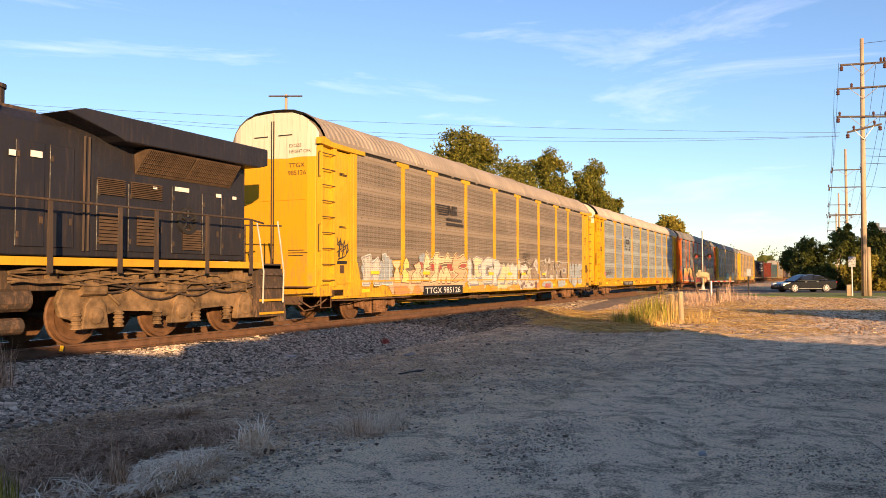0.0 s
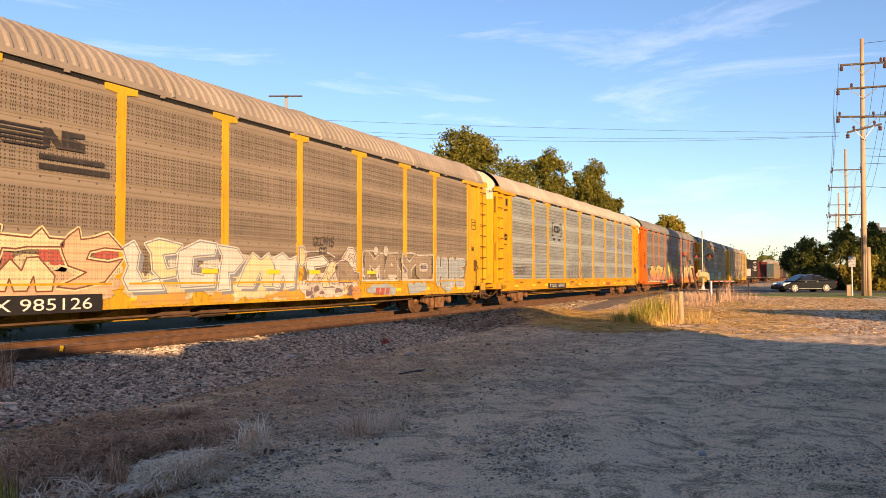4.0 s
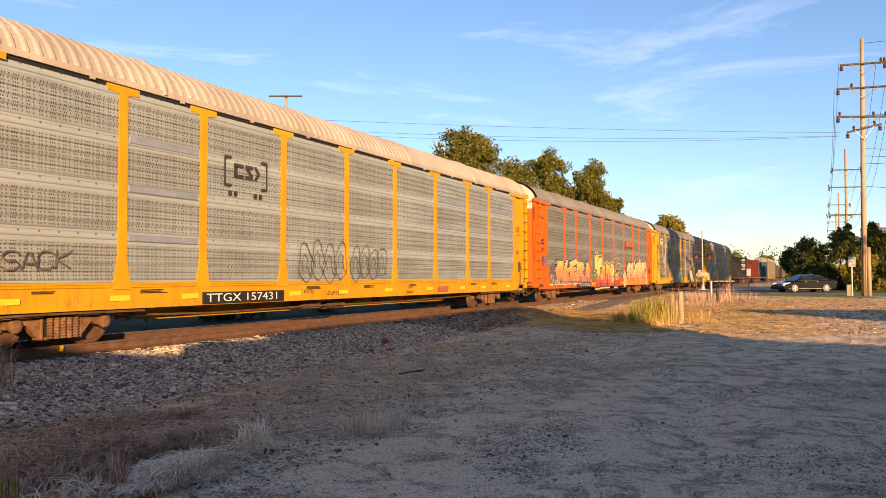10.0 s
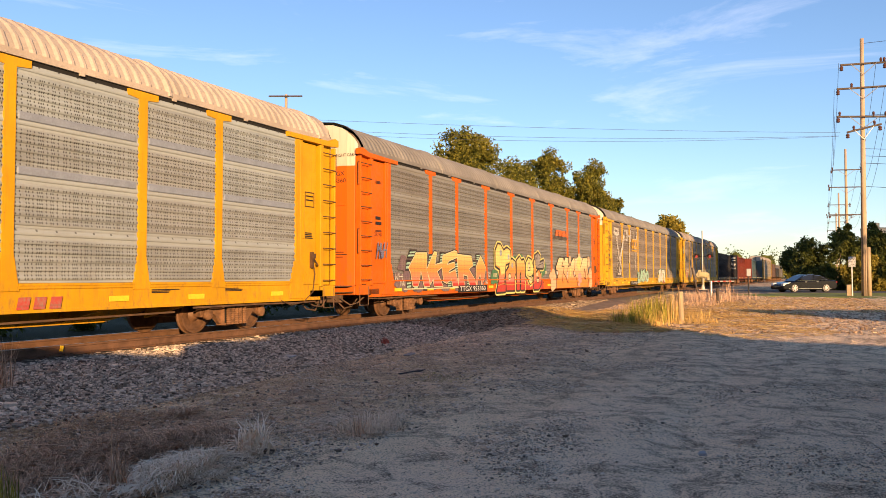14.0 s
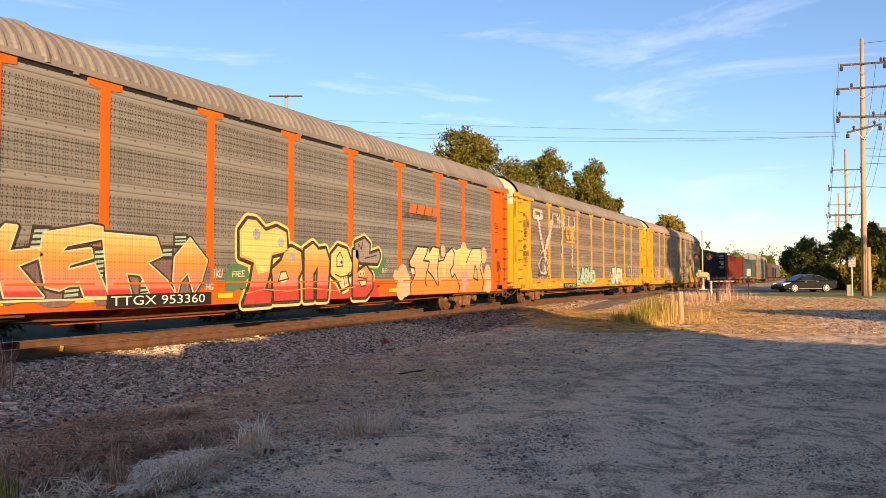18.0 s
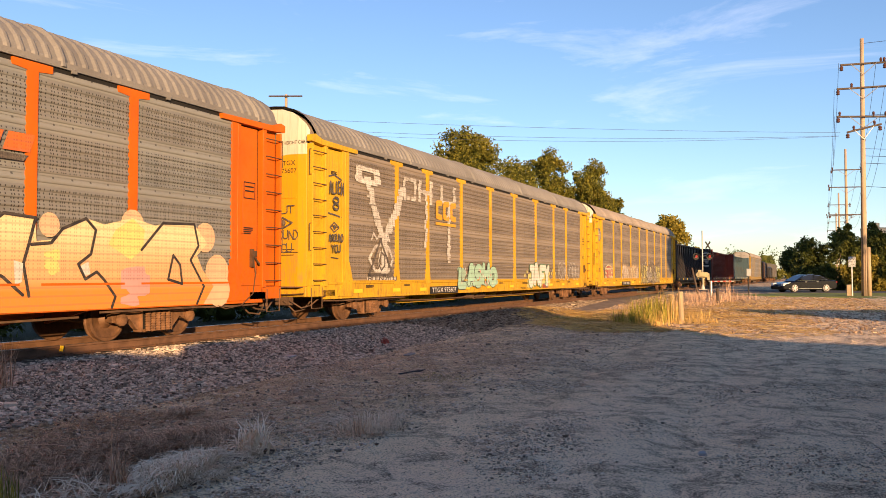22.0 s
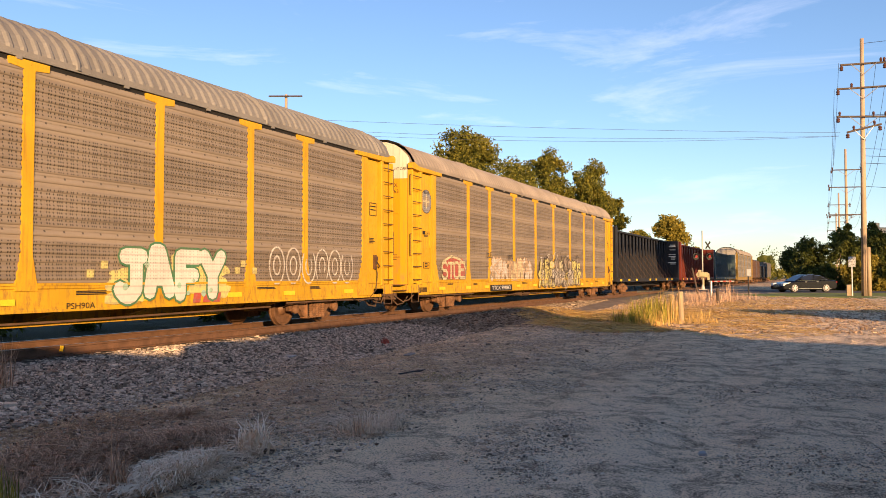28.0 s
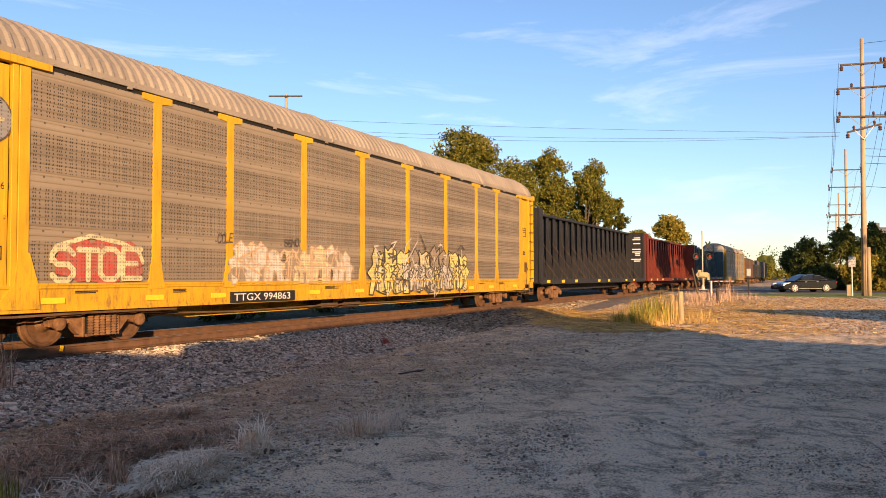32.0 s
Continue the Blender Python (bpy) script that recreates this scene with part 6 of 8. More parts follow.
# last yellow car
end_marks(rack_e, "TTGX", "994863")
sill_marks(rack_e, 5)
plate(rack_e, "TTGX 994863", 6.70, 0.66, 2.32, 0.24, 0.23)
cloud(rack_e, "red", 2.3, 4.2, 1.1, 1.9, 14, 51, -1, 0.28)
s = Spray(rack_e, "cream", 1)
s.stroke([(2.2, 1.5), (2.3, 1.75), (3.0, 1.95), (3.7, 1.85), (4.1, 1.7), (4.2, 1.5)], 0.08)
s.word("STOE", 2.2, 1.12, 2.0, 0.65, 0.10, 0, 0.05, 3)
s.done("graffiti", "cream and red graffiti letters")
cloud(rack_e, "tan", 6.6, 11.8, 1.05, 1.9, 30, 56, -1.2, 0.26)
wild(rack_e, 6.8, 11.6, 1.08, 2.05, 8, ("white", "cream", "white"), "peach", 52, -1, 0.03)
s = Spray(rack_e, "peach", 1)
s.word("KUNEA", 6.9, 1.15, 4.6, 0.8, 0.05, 0.1, 0.12, 8)
s.done("graffiti_mark")
tag(rack_e, "COLE", 6.25, 1.95, 0.5, 0.22, "black", 0.03)
tag(rack_e, "SEMO", 8.6, 1.95, 0.6, 0.2, "black", 0.03)
cloud(rack_e, "tan", 12.6, 20.0, 0.7, 1.7, 30, 55, -1, 0.35)
wild(rack_e, 12.7, 19.7, 0.72, 2.35, 9, ("lemon!", "cream", "tan", "lemon"), "black!", 53, 0, 0.035)
wild(rack_e, 13.0, 19.5, 0.8, 1.7, 12, ("lemon", "white", "lemon!"), "black", 57, 1.2, 0.03)
rng = random.Random(9)
for key, lay in (("white", 3), ("black", 3.5)):
    s = Spray(rack_e, key, lay)
    for k in range(34):
        x, z = rng.uniform(12.7, 19.6), rng.uniform(0.8, 1.9 if k % 3 else 2.3)
        pts = [(x, z)]
        for q in range(3):
            pts.append((pts[-1][0] + rng.uniform(-0.25, 0.35), pts[-1][1] + rng.uniform(-0.25, 0.3)))
        s.stroke(pts, 0.045)
    tagged(s.done("graffiti_mark", key + " wild graffiti strokes"), kind="stuff")
for key, r, lay in (("black", 0.40, 0), ("bluegrey", 0.37, 0.3), ("tan", 0.20, 0.6)):
    s = Spray(rack_e, key, 0)
    s.y = -1.484 - 0.006 * lay
    s.disc(1.12, 3.72, r, 24)
    s.done("emblem", "round " + {"black": "black rim", "bluegrey": "blue-grey ring", "tan": "grey middle"}[key] + " of a railway emblem")
s = Spray(rack_e, "cream", 1)
s.y = -1.492
s.stroke([(1.12, 3.50), (1.12, 3.94)], 0.06)
s.stroke([(0.90, 3.72), (1.34, 3.72)], 0.06)
s.done("emblem", "pale cross of a railway emblem")
boxpart("stencil_bar", (0.80, 1.04, -1.486, -1.474, 2.62, 2.74), M_black_ink, rack_e)
lettering("stencil", "24164", 0.16, M_black_ink, rack_e, on_side(1.08, 2.62, -1.476), stretch=1.0)
boxpart("placard", (0.92, 1.36, -1.480, -1.472, 1.50, 1.72), M_black_ink, rack_e)
boxpart("placard_face", (0.94, 1.34, -1.484, -1.474, 1.52, 1.70), M_yellow, rack_e)
bars(rack_e, 1.0, 1.68, 0.3, 0.03, 3, M_black_ink, -1.486, 8)


# ---- the locomotive ahead of the cars; local x = 0 is its rear end, it reaches towards -x ----
M_loco = painted_steel("dusty_navy_paint", (0.020, 0.019, 0.024), dirt=(0.085, 0.055, 0.034), amount=0.5, rough=0.5, spec=0.35)
M_loco_sill = painted_steel("dusty_black_frame", (0.06, 0.045, 0.036), dirt=(0.17, 0.10, 0.06), amount=0.8, rough=0.75)
M_loco_truck = surface("dust_covered_truck", (0.20, 0.125, 0.062), 0.9, 0, 3.5, 0.85, 0.5, 40)
M_loco_stripe = painted_steel("yellow_stripe_paint", (0.60, 0.31, 0.02), amount=0.3)
M_grille = surface("radiator_grille", (0.10, 0.062, 0.036), 0.8, 0.1, 4.0, 0.4, 0.4, 60)
M_rail_paint = surface("white_grab_paint", (0.50, 0.45, 0.38), 0.6, 0, 5, 0.3)


def make_loco(x0):
    lo = root("locomotive", "dusty dark blue diesel locomotive with a yellow sill stripe", "locomotive", "freight train", x0)
    rolling = []
    hood = [(-0.98, 1.60), (-0.98, 3.90), (-0.80, 4.10), (0.80, 4.10), (0.98, 3.90), (0.98, 1.60)]
    bm = B()
    prism(bm, hood, "x", -17.0, -0.70)
    body = part("hood", bm, M_loco, lo, "dusty navy engine hood", bevel=0.02)
    bm = B()
    prism(bm, [(-1.0, 1.6), (-1.0, 4.18), (-0.8, 4.30), (0.8, 4.30), (1.0, 4.18), (1.0, 1.6)], "x", -14.0, -6.9)
    part("engine_cover", bm, M_loco, lo, bevel=0.03)
    # radiator wing over the rear
    bm = B()
    wing = [(-6.0, 4.10), (-5.6, 4.22), (-0.46, 4.22), (-0.46, 3.84), (-0.75, 3.76), (-4.7, 3.76), (-4.9, 3.84)]
    prism(bm, wing, "y", -1.46, 1.46)
    part("radiator_wing", bm, M_loco, lo, "broad overhanging radiator top", bevel=0.02)
    for sgn in (-1, 1):
        for a, b in ((-4.05, -2.78), (-2.70, -1.35)):
            bm = B()
            v = [bm.verts.new(p) for p in ((a, sgn * 1.40, 3.72), (b, sgn * 1.40, 3.72), (b + 0.10, sgn * 0.99, 3.25), (a + 0.02, sgn * 0.99, 3.25))]
            bm.faces.new(v)
            v2 = [bm.verts.new(p) for p in ((a, sgn * 0.98, 3.72), (b, sgn * 0.98, 3.72))]
            bm.faces.new((v[0], v2[0], v[3]))
            bm.faces.new((v[1], v[2], v2[1]))
            part("radiator_screen", bm, M_grille, lo, "slanted brown radiator screen")
            bm = B()
            n = 26
            for k in range(n):
                x = a + (b - a) * (k + 0.5) / n
                rod(bm, (x, sgn * 1.405, 3.70), (x + 0.05, sgn * 1.0, 3.26), 0.010, 4)
            for k in range(1, 6):
                f = k / 6
                rod(bm, (a, sgn * (1.40 - 0.41 * f + 0.01), 3.70 - 0.46 * f), (b, sgn * (1.40 - 0.41 * f + 0.01), 3.70 - 0.46 * f), 0.008, 4)
            tagged(part("wire_mesh", bm, M_grille, lo), kind="stuff")
    # doors, louvres and marks on the near side of the hood
    for k, (a, b, z0, z1) in enumerate(((-15.6, -14.8, 1.75, 3.6), (-14.7, -13.9, 1.75, 3.6), (-12.6, -11.9, 1.75, 3.6), (-11.8, -11.1, 1.75, 3.6), (-11.0, -10.3, 1.75, 3.6), (-10.2, -9.5, 1.75, 3.6), (-9.4, -8.7, 1.75, 3.6),
                                        (-8.6, -7.9, 1.75, 3.6), (-7.8, -7.1, 1.75, 3.6), (-6.6, -6.05, 1.75, 3.55), (-5.95, -5.45, 1.75, 3.55), (-4.95, -4.25, 1.72, 3.05), (-4.2, -3.3, 1.72, 3.05), (-3.05, -2.2, 1.72, 3.12), (-2.15, -1.6, 1.72, 3.05), (-1.55, -0.85, 1.72, 3.05))):
        y = -1.035 if a < -6.9 else -1.01
        door = boxpart("hood_door", (a, b, y, -0.97, z0, z1), M_loco, lo, bevel=0.008)
        boxpart("latch", (b - 0.10, b - 0.05, y - 0.025, y, z0 + 0.4, z0 + 0.52), M_loco_sill, door)
        boxpart("hinge", (a + 0.02, a + 0.06, y - 0.02, y, z0 + 0.15, z0 + 0.25), M_loco_sill, door)
        boxpart("hinge", (a + 0.02, a + 0.06, y - 0.02, y, z1 - 0.3, z1 - 0.2), M_loco_sill, door)
    for a, b, z0, z1 in ((-4.95, -4.3, 2.78, 3.1), (-4.15, -3.35, 2.78, 3.1), (-4.9, -4.4, 1.85, 2.45), (-4.0, -3.5, 1.85, 2.45), (-2.75, -2.2, 1.8, 2.25)):
        bm = B()
        n = 9
        for k in range(n):
            z = z0 + (z1 - z0) * k / n
            prism(bm, [(-1.02, z), (-1.055, z), (-1.02, z + (z1 - z0) / n * 0.8)], "x", a, b)
        part("louvre", bm, M_grille, lo)
    bm = B()
    lathe(bm, [(-1.0, 0.21), (-1.06, 0.21), (-1.06, 0.29), (-1.0, 0.29)], "y", (-2.62, 0, 2.42), 26)
    emblem = part("emblem_ring", bm, M_black, lo, "round dark emblem")
    for k in range(5):
        a0 = k * math.tau / 5 + 0.3
        bm = B()
        rod(bm, (-2.62 + 0.08 * math.cos(a0), -1.04, 2.42 + 0.08 * math.sin(a0)), (-2.62 + 0.22 * math.cos(a0), -1.04, 2.42 + 0.22 * math.sin(a0)), 0.03, 5)
        part("emblem_spoke", bm, M_black, emblem)
    for x, z, w, h in ((-6.35, 3.28, 0.22, 0.11), (-6.75, 3.25, 0.12, 0.10), (-7.3, 3.3, 0.18, 0.06), (-3.0, 3.02, 0.4, 0.09), (-1.75, 3.0, 0.16, 0.08), (-1.2, 3.0, 0.12, 0.07), (-3.6, 3.0, 0.1, 0.05)):
        boxpart("notice_plate", (x, x + w, -1.045, -1.03, z, z + h), M_white_ink, lo)
    bm = B()
    for x in (-5.25, -5.15):
        rod(bm, (x, -1.02, 1.7), (x, -1.04, 3.8), 0.022, 6)
    part("drain_pipe", bm, M_loco_sill, lo)
    bm = B()
    rod(bm, (-6.4, 0, 4.1), (-6.4, 0, 4.62), 0.24, 18)
    rod(bm, (-6.4, 0, 4.56), (-6.4, 0, 4.63), 0.27, 18)
    box(bm, -6.9, -5.85, -0.5, 0.5, 4.08, 4.22)
    part("exhaust_stack", bm, M_loco_sill, lo, "rusty exhaust stack")
    # cab and short hood far ahead
    bm = B()
    box(bm, -19.6, -17.0, -1.5, 1.5, 1.6, 4.3)
    box(bm, -21.2, -19.6, -0.9, 0.9, 1.6, 3.2)
    part("cab", bm, M_loco, lo, bevel=0.05)
    # frame, walkway, stripe
    boxpart("frame", (-22.0, -0.15, -1.22, 1.22, 1.00, 1.50), M_loco_sill, lo)
    rng = random.Random(8)
    for k in range(16):
        bm = B()
        x, w = -6.2 + 0.36 * k, rng.uniform(0.1, 0.3)
        box(bm, x, x + w, -1.36, -1.2, rng.uniform(1.02, 1.15), rng.uniform(1.25, 1.42))
        part("underframe_fitting", bm, M_loco_truck, lo)
    for k in range(5):
        z = 1.12 + 0.06 * k
        bm = B()
        pipe(bm, [(-7.0 + 0.55 * j, -1.40 - 0.02 * rng.random(), z + rng.uniform(-0.07, 0.07)) for j in range(12 - k)], rng.uniform(0.012, 0.03), 6)
        part("conduit", bm, M_loco_truck, lo)
    boxpart("walkway", (-21.6, -0.75, -1.54, 1.54, 1.50, 1.56), M_loco_sill, lo)
    for sgn in (-1, 1):
        boxpart("sill_stripe", (-21.0, -0.78, sgn * 1.545, sgn * 1.575, 1.42, 1.56), M_loco_stripe, lo, "yellow stripe along the walkway")
        for k, x in enumerate((-20.2, -18.3, -16.4, -14.5, -12.6, -10.8, -8.6, -6.38, -4.92, -4.04, -2.63, -1.21)):
            bm = B()
            prism(bm, [(x - 0.05, 1.30), (x + 0.05, 1.30), (x + 0.035, 2.50), (x - 0.035, 2.50)], "y", sgn * 1.56, sgn * 1.60)
            part("stanchion", bm, M_loco_sill, lo)
        bm = B()
        pipe(bm, [(-21.0, sgn * 1.57, 2.52), (-1.21, sgn * 1.57, 2.52), (-0.75, sgn * 1.57, 2.46)], 0.022, 8)
        part("handrail", bm, M_loco_sill, lo)
        # corner steps at the rear
        steps = boxpart("step_well", (-0.82, -0.02, sgn * 1.50, sgn * 1.10, 0.30, 1.5), M_loco_sill, lo)
        for k in range(4):
            z = 0.36 + 0.30 * k
            boxpart("step", (-0.80, 0.03, sgn * 1.575, sgn * 1.30, z, z + 0.05), M_loco_stripe if k < 2 else M_loco_sill, steps, "step with a yellow edge")
        for x, z1 in ((-0.78, 2.46), (-0.02, 2.55)):
            bm = B()
            pipe(bm, [(x, sgn * 1.58, 0.62), (x, sgn * 1.60, 1.35), (x - 0.14, sgn * 1.60, 2.05), (x - 0.2, sgn * 1.56, z1)], 0.02, 8)
            part("grab_rail", bm, M_rail_paint, lo, "white-painted grab rail")
    boxpart("rear_platform", (-0.76, 0.0, -1.5, 1.5, 1.42, 1.54), M_loco_sill, lo)
    bm = B()
    prism(bm, [(0.0, 0.16), (0.30, 0.16), (0.12, 1.42), (0.0, 1.42)], "y", -1.45, 1.45)
    part("pilot_plate", bm, M_loco_sill, lo)
    bm = B()
    for y in (-1.2, -0.4, 0.4, 1.2):
        rod(bm, (0.02, y, 1.5), (0.02, y, 2.5), 0.02, 6)
    pipe(bm, [(0.02, -1.5, 2.45), (0.02, -0.4, 2.5), (0.02, 0.4, 2.5), (0.02, 1.5, 2.45)], 0.02)
    part("end_railing", bm, M_loco_sill, lo)
    bm = B()
    box(bm, 0.1, 0.75, -0.16, 0.16, 0.72, 1.0)
    part("coupler", bm, M_truckiron, lo, bevel=0.04)
    # fuel tank
    bm = B()
    prism(bm, [(-1.40, 1.2), (-1.48, 0.9), (-1.40, 0.40), (-1.10, 0.24), (1.10, 0.24), (1.40, 0.40), (1.48, 0.9), (1.40, 1.2)], "x", -13.6, -7.4)
    part("fuel_tank", bm, M_loco_sill, lo, "dusty black fuel tank", bevel=0.03)
    bm = B()
    rod(bm, (-7.3, -1.15, 0.85), (-6.5, -1.15, 0.85), 0.2, 12)
    rod(bm, (-7.3, -1.15, 0.42), (-6.6, -1.15, 0.42), 0.14, 12)
    part("air_reservoir", bm, M_loco_sill, lo)
    # trucks with three axles each
    for xc, axles in ((-3.12, (-1.09, -3.09, -5.22)), (-17.5, (-15.4, -17.5, -19.6))):
        bm = B()
        box(bm, xc - 0.5, xc + 0.5, -1.0, 1.0, 0.55, 0.95)
        truck = part("truck", bm, M_loco_truck, lo, "three-axle truck caked in brown dust")
        for sgn in (-1, 1):
            out = [(-2.85, 0.78), (-2.75, 1.02), (-2.2, 1.06), (-1.7, 0.90), (-1.35, 0.92), (-0.9, 1.10), (0.9, 1.10), (1.35, 0.92), (1.7, 0.90), (2.2, 1.06), (2.75, 1.02), (2.85, 0.78), (2.75, 0.52), (2.35, 0.42), (1.95, 0.50),
                   (1.55, 0.62), (0.6, 0.58), (0.35, 0.44), (-0.35, 0.44), (-0.6, 0.58), (-1.55, 0.62), (-1.95, 0.50), (-2.35, 0.42), (-2.75, 0.52)]
            bm = B()
            prism(bm, [(xc + x, z) for x, z in out], "y", sgn * 1.12, sgn * 1.26)
            part("truck_frame", bm, M_loco_truck, truck, bevel=0.025)
            for x in axles:
                bm = B()
                prism(bm, [(x - 0.30, 0.30), (x + 0.30, 0.30), (x + 0.22, 0.74), (x + 0.10, 0.86), (x - 0.10, 0.86), (x - 0.22, 0.74)], "y", sgn * 1.18, sgn * 1.34)
                lathe(bm, [(sgn * 1.30, 0.17), (sgn * 1.38, 0.15), (sgn * 1.40, 0.06)], "y", (x, 0, 0.53), 12)
                part("journal_box", bm, M_loco_truck, truck, bevel=0.015)
            for x in (xc - 2.45, xc - 1.5, xc - 0.55, xc + 0.55, xc + 1.5, xc + 2.45):
                bm = B()
                lathe(bm, [(0.30 + 0.02 * j, 0.10 if j % 4 < 2 else 0.075) for j in range(16)], "z", (x, sgn * 1.24, 0), 10)
                part("coil_spring", bm, M_loco_truck, truck)
            for x in (xc - 2.0, xc + 0.0, xc + 1.9):
                bm = B()
                rod(bm, (x - 0.42, sgn * 1.30, 1.0), (x + 0.1, sgn * 1.30, 1.0), 0.11, 10)
                rod(bm, (x + 0.1, sgn * 1.30, 1.0), (x + 0.45, sgn * 1.30, 0.72), 0.03, 6)
                part("brake_cylinder", bm, M_loco_truck, truck)
            for k, (xa, xb, sag) in enumerate(((-2.6, -1.0, 0.30), (-1.6, 0.4, 0.42), (-0.6, 1.2, 0.36), (0.4, 2.4, 0.28), (-2.2, 2.2, 0.20), (0.9, 2.7, 0.16))):
                pts = [(xc + xa + (xb - xa) * j / 8, sgn * (1.36 + 0.02 * (k % 2)), 1.24 - sag * 4 * (j / 8) * (1 - j / 8) - 0.02 * k) for j in range(9)]
                bm = B()
                pipe(bm, pts, 0.020, 5)
                part("hose", bm, M_loco_sill, truck)
        for x in axles:
            bm = B()
            for sgn in (-1, 1):
                lathe(bm, [(sgn * 0.67, 0.556), (sgn * 0.70, 0.556), (sgn * 0.715, 0.53), (sgn * 0.81, 0.525), (sgn * 0.815, 0.46), (sgn * 0.78, 0.44), (sgn * 0.76, 0.2), (sgn * 0.8, 0.14)], "y", (0, 0, 0), 30)
            rod(bm, (0, -1.1, 0), (0, 1.1, 0), 0.1, 10)
            ws = part("wheelset", bm, M_wheel, truck)
            ws.location = (x, 0, 0.53)
            rolling.append((ws, x, 0.53))
    ROLLING[lo.name] = rolling
    CARS.append((lo, x0, -17.5, -3.12))
    return lo


make_loco(15.42)


# ---- empty centrebeam flat cars, and the cars after them ----
def make_centrebeam(x0, mat, label, text_mat=None):
    L = 24.1
    rolling = []
    car = root("centrebeam_flatcar", label, "rail car", "freight train", x0)
    boxpart("deck", (0.1, L - 0.1, -1.38, 1.38, 0.98, 1.10), mat, car)
    for sgn in (-1, 1):
        boxpart("side_sill", (0.1, L - 0.1, sgn * 1.36, sgn * 1.44, 0.86, 1.12), mat, car)
        tape = None
        for k in range(10):
            x = 0.8 + k * 2.4
            if tape is None:
                tape = boxpart("reflector_tape", (0, 0.5, sgn * 1.44, sgn * 1.447, 0.92, 1.06), M_reflect, car)
                tape.location.x = x
            elif k % 3:
                again("reflector_tape", tape, car, pose(x, 0, 0))
    boxpart("centre_sill", (0.3, L - 0.3, -0.35, 0.35, 0.50, 0.98), mat, car)
    for x in (0.0, L - 0.28):
        bulk = boxpart("bulkhead", (x, x + 0.28, -1.40, 1.40, 0.9, 4.50), mat, car, "tall steel end bulkhead", bevel=0.02)
        bm = B()
        for y in (-1.36, -0.7, 0.0, 0.7, 1.36):
            box(bm, x - 0.05, x + 0.33, y - 0.05, y + 0.05, 0.95, 4.46)
        part("bulkhead_rib", bm, mat, bulk)
    xf = L - 0.345
    rng = random.Random(3)
    for z in (4.15, 4.02, 3.72, 3.30, 3.1, 2.98, 2.86, 2.55, 2.42) if text_mat else ():
        w = rng.uniform(0.35, 0.8)
        boxpart("stencil_line", (xf - 0.004, xf, -1.25 + 0.2 * (0.9 - w), -1.25 + 0.2 * (0.9 - w) + w, z - 0.07, z), text_mat, car)
    boxpart("top_chord", (0.25, L - 0.25, -0.42, 0.42, 4.36, 4.50), mat, car, bevel=0.02)
    n = 20
    for k in range(n):
        x = 0.9 + k * (L - 1.8) / (n - 1)
        bm = B()
        prism(bm, [(-0.62, 1.10), (0.62, 1.10), (0.24, 4.37), (-0.24, 4.37)], "x", x - 0.05, x + 0.05)
        box(bm, x - 0.22, x + 0.22, -0.30, -0.27, 1.12, 4.36)
        part("upright", bm, mat, car)
    boxpart("web_plate", (0.3, L - 0.3, -0.05, 0.05, 1.1, 2.0), mat, car)
    for k in range(12):
        x = 1.6 + k * 1.75
        bm = B()
        rod(bm, (x, -0.33, 3.0), (x + 1.1, -1.38, 1.12), 0.010, 5)
        part("tie_down_strap", bm, M_under, car)
    for x, s in ((0, 1), (L, -1)):
        bm = B()
        box(bm, x - 0.55 * s, x, -0.12, 0.12, 0.7, 0.92)
        box(bm, x - 0.75 * s, x - 0.5 * s, -0.2, 0.14, 0.66, 0.98)
        part("coupler", bm, M_truckiron, car)
    make_truck(car, 2.9, rolling)
    make_truck(car, L - 2.9, rolling)
    ROLLING[car.name] = rolling[:2] if x0 > 200 else rolling
    CARS.append((car, x0, 2.9, L - 2.9))


make_centrebeam(160.3, painted_steel("black_car_paint", (0.022, 0.023, 0.028), dirt=(0.07, 0.055, 0.045), amount=0.6, rough=0.6), "black empty centrebeam flat car with bulkheads", M_white_ink)
make_centrebeam(185.7, painted_steel("red_car_paint", (0.15, 0.028, 0.018), dirt=(0.06, 0.03, 0.024), amount=0.6, rough=0.6), "faded red empty centrebeam flat car")
make_centrebeam(211.1, painted_steel("teal_car_paint", (0.05, 0.085, 0.10), dirt=(0.17, 0.16, 0.15), amount=0.6, rough=0.6), "dull teal empty centrebeam flat car")
rack_f = add_rack(236.6, "distant yellow autorack rail car with pale screens", painted_steel("faded_mustard_paint", (0.30, 0.185, 0.035), dirt=(0.10, 0.08, 0.06), amount=0.7), two_tone("faded_grey_end_paint", (0.16, 0.13, 0.095), (0.30, 0.28, 0.25), 3.3, amount=0.6), M_panel_mid, M_roof_tan)


def make_boxcar(x0, length, top, mat, label):
    rolling = []
    car = root("boxcar", label, "rail car", "freight train", x0)
    bm = B()
    prism(bm, [(-1.45, 1.0), (-1.45, top - 0.25), (-0.9, top), (0.9, top), (1.45, top - 0.25), (1.45, 1.0)], "x", 0.2, length - 0.2)
    part("body", bm, mat, car)
    for k in range(int(length / 0.9)):
        x = 0.4 + k * 0.9
        boxpart("side_rib", (x, x + 0.08, -1.50, -1.45, 1.0, top - 0.25), mat, car)
    boxpart("side_door", (length / 2 - 1.4, length / 2 + 1.4, -1.53, -1.46, 1.05, top - 0.35), mat, car)
    boxpart("underframe", (0.0, length, -0.5, 0.5, 0.66, 1.0), M_under, car)
    make_truck(car, 2.6, rolling)
    make_truck(car, length - 2.6, rolling)
    ROLLING[car.name] = rolling[:2]
    CARS.append((car, x0, 2.6, length - 2.6))


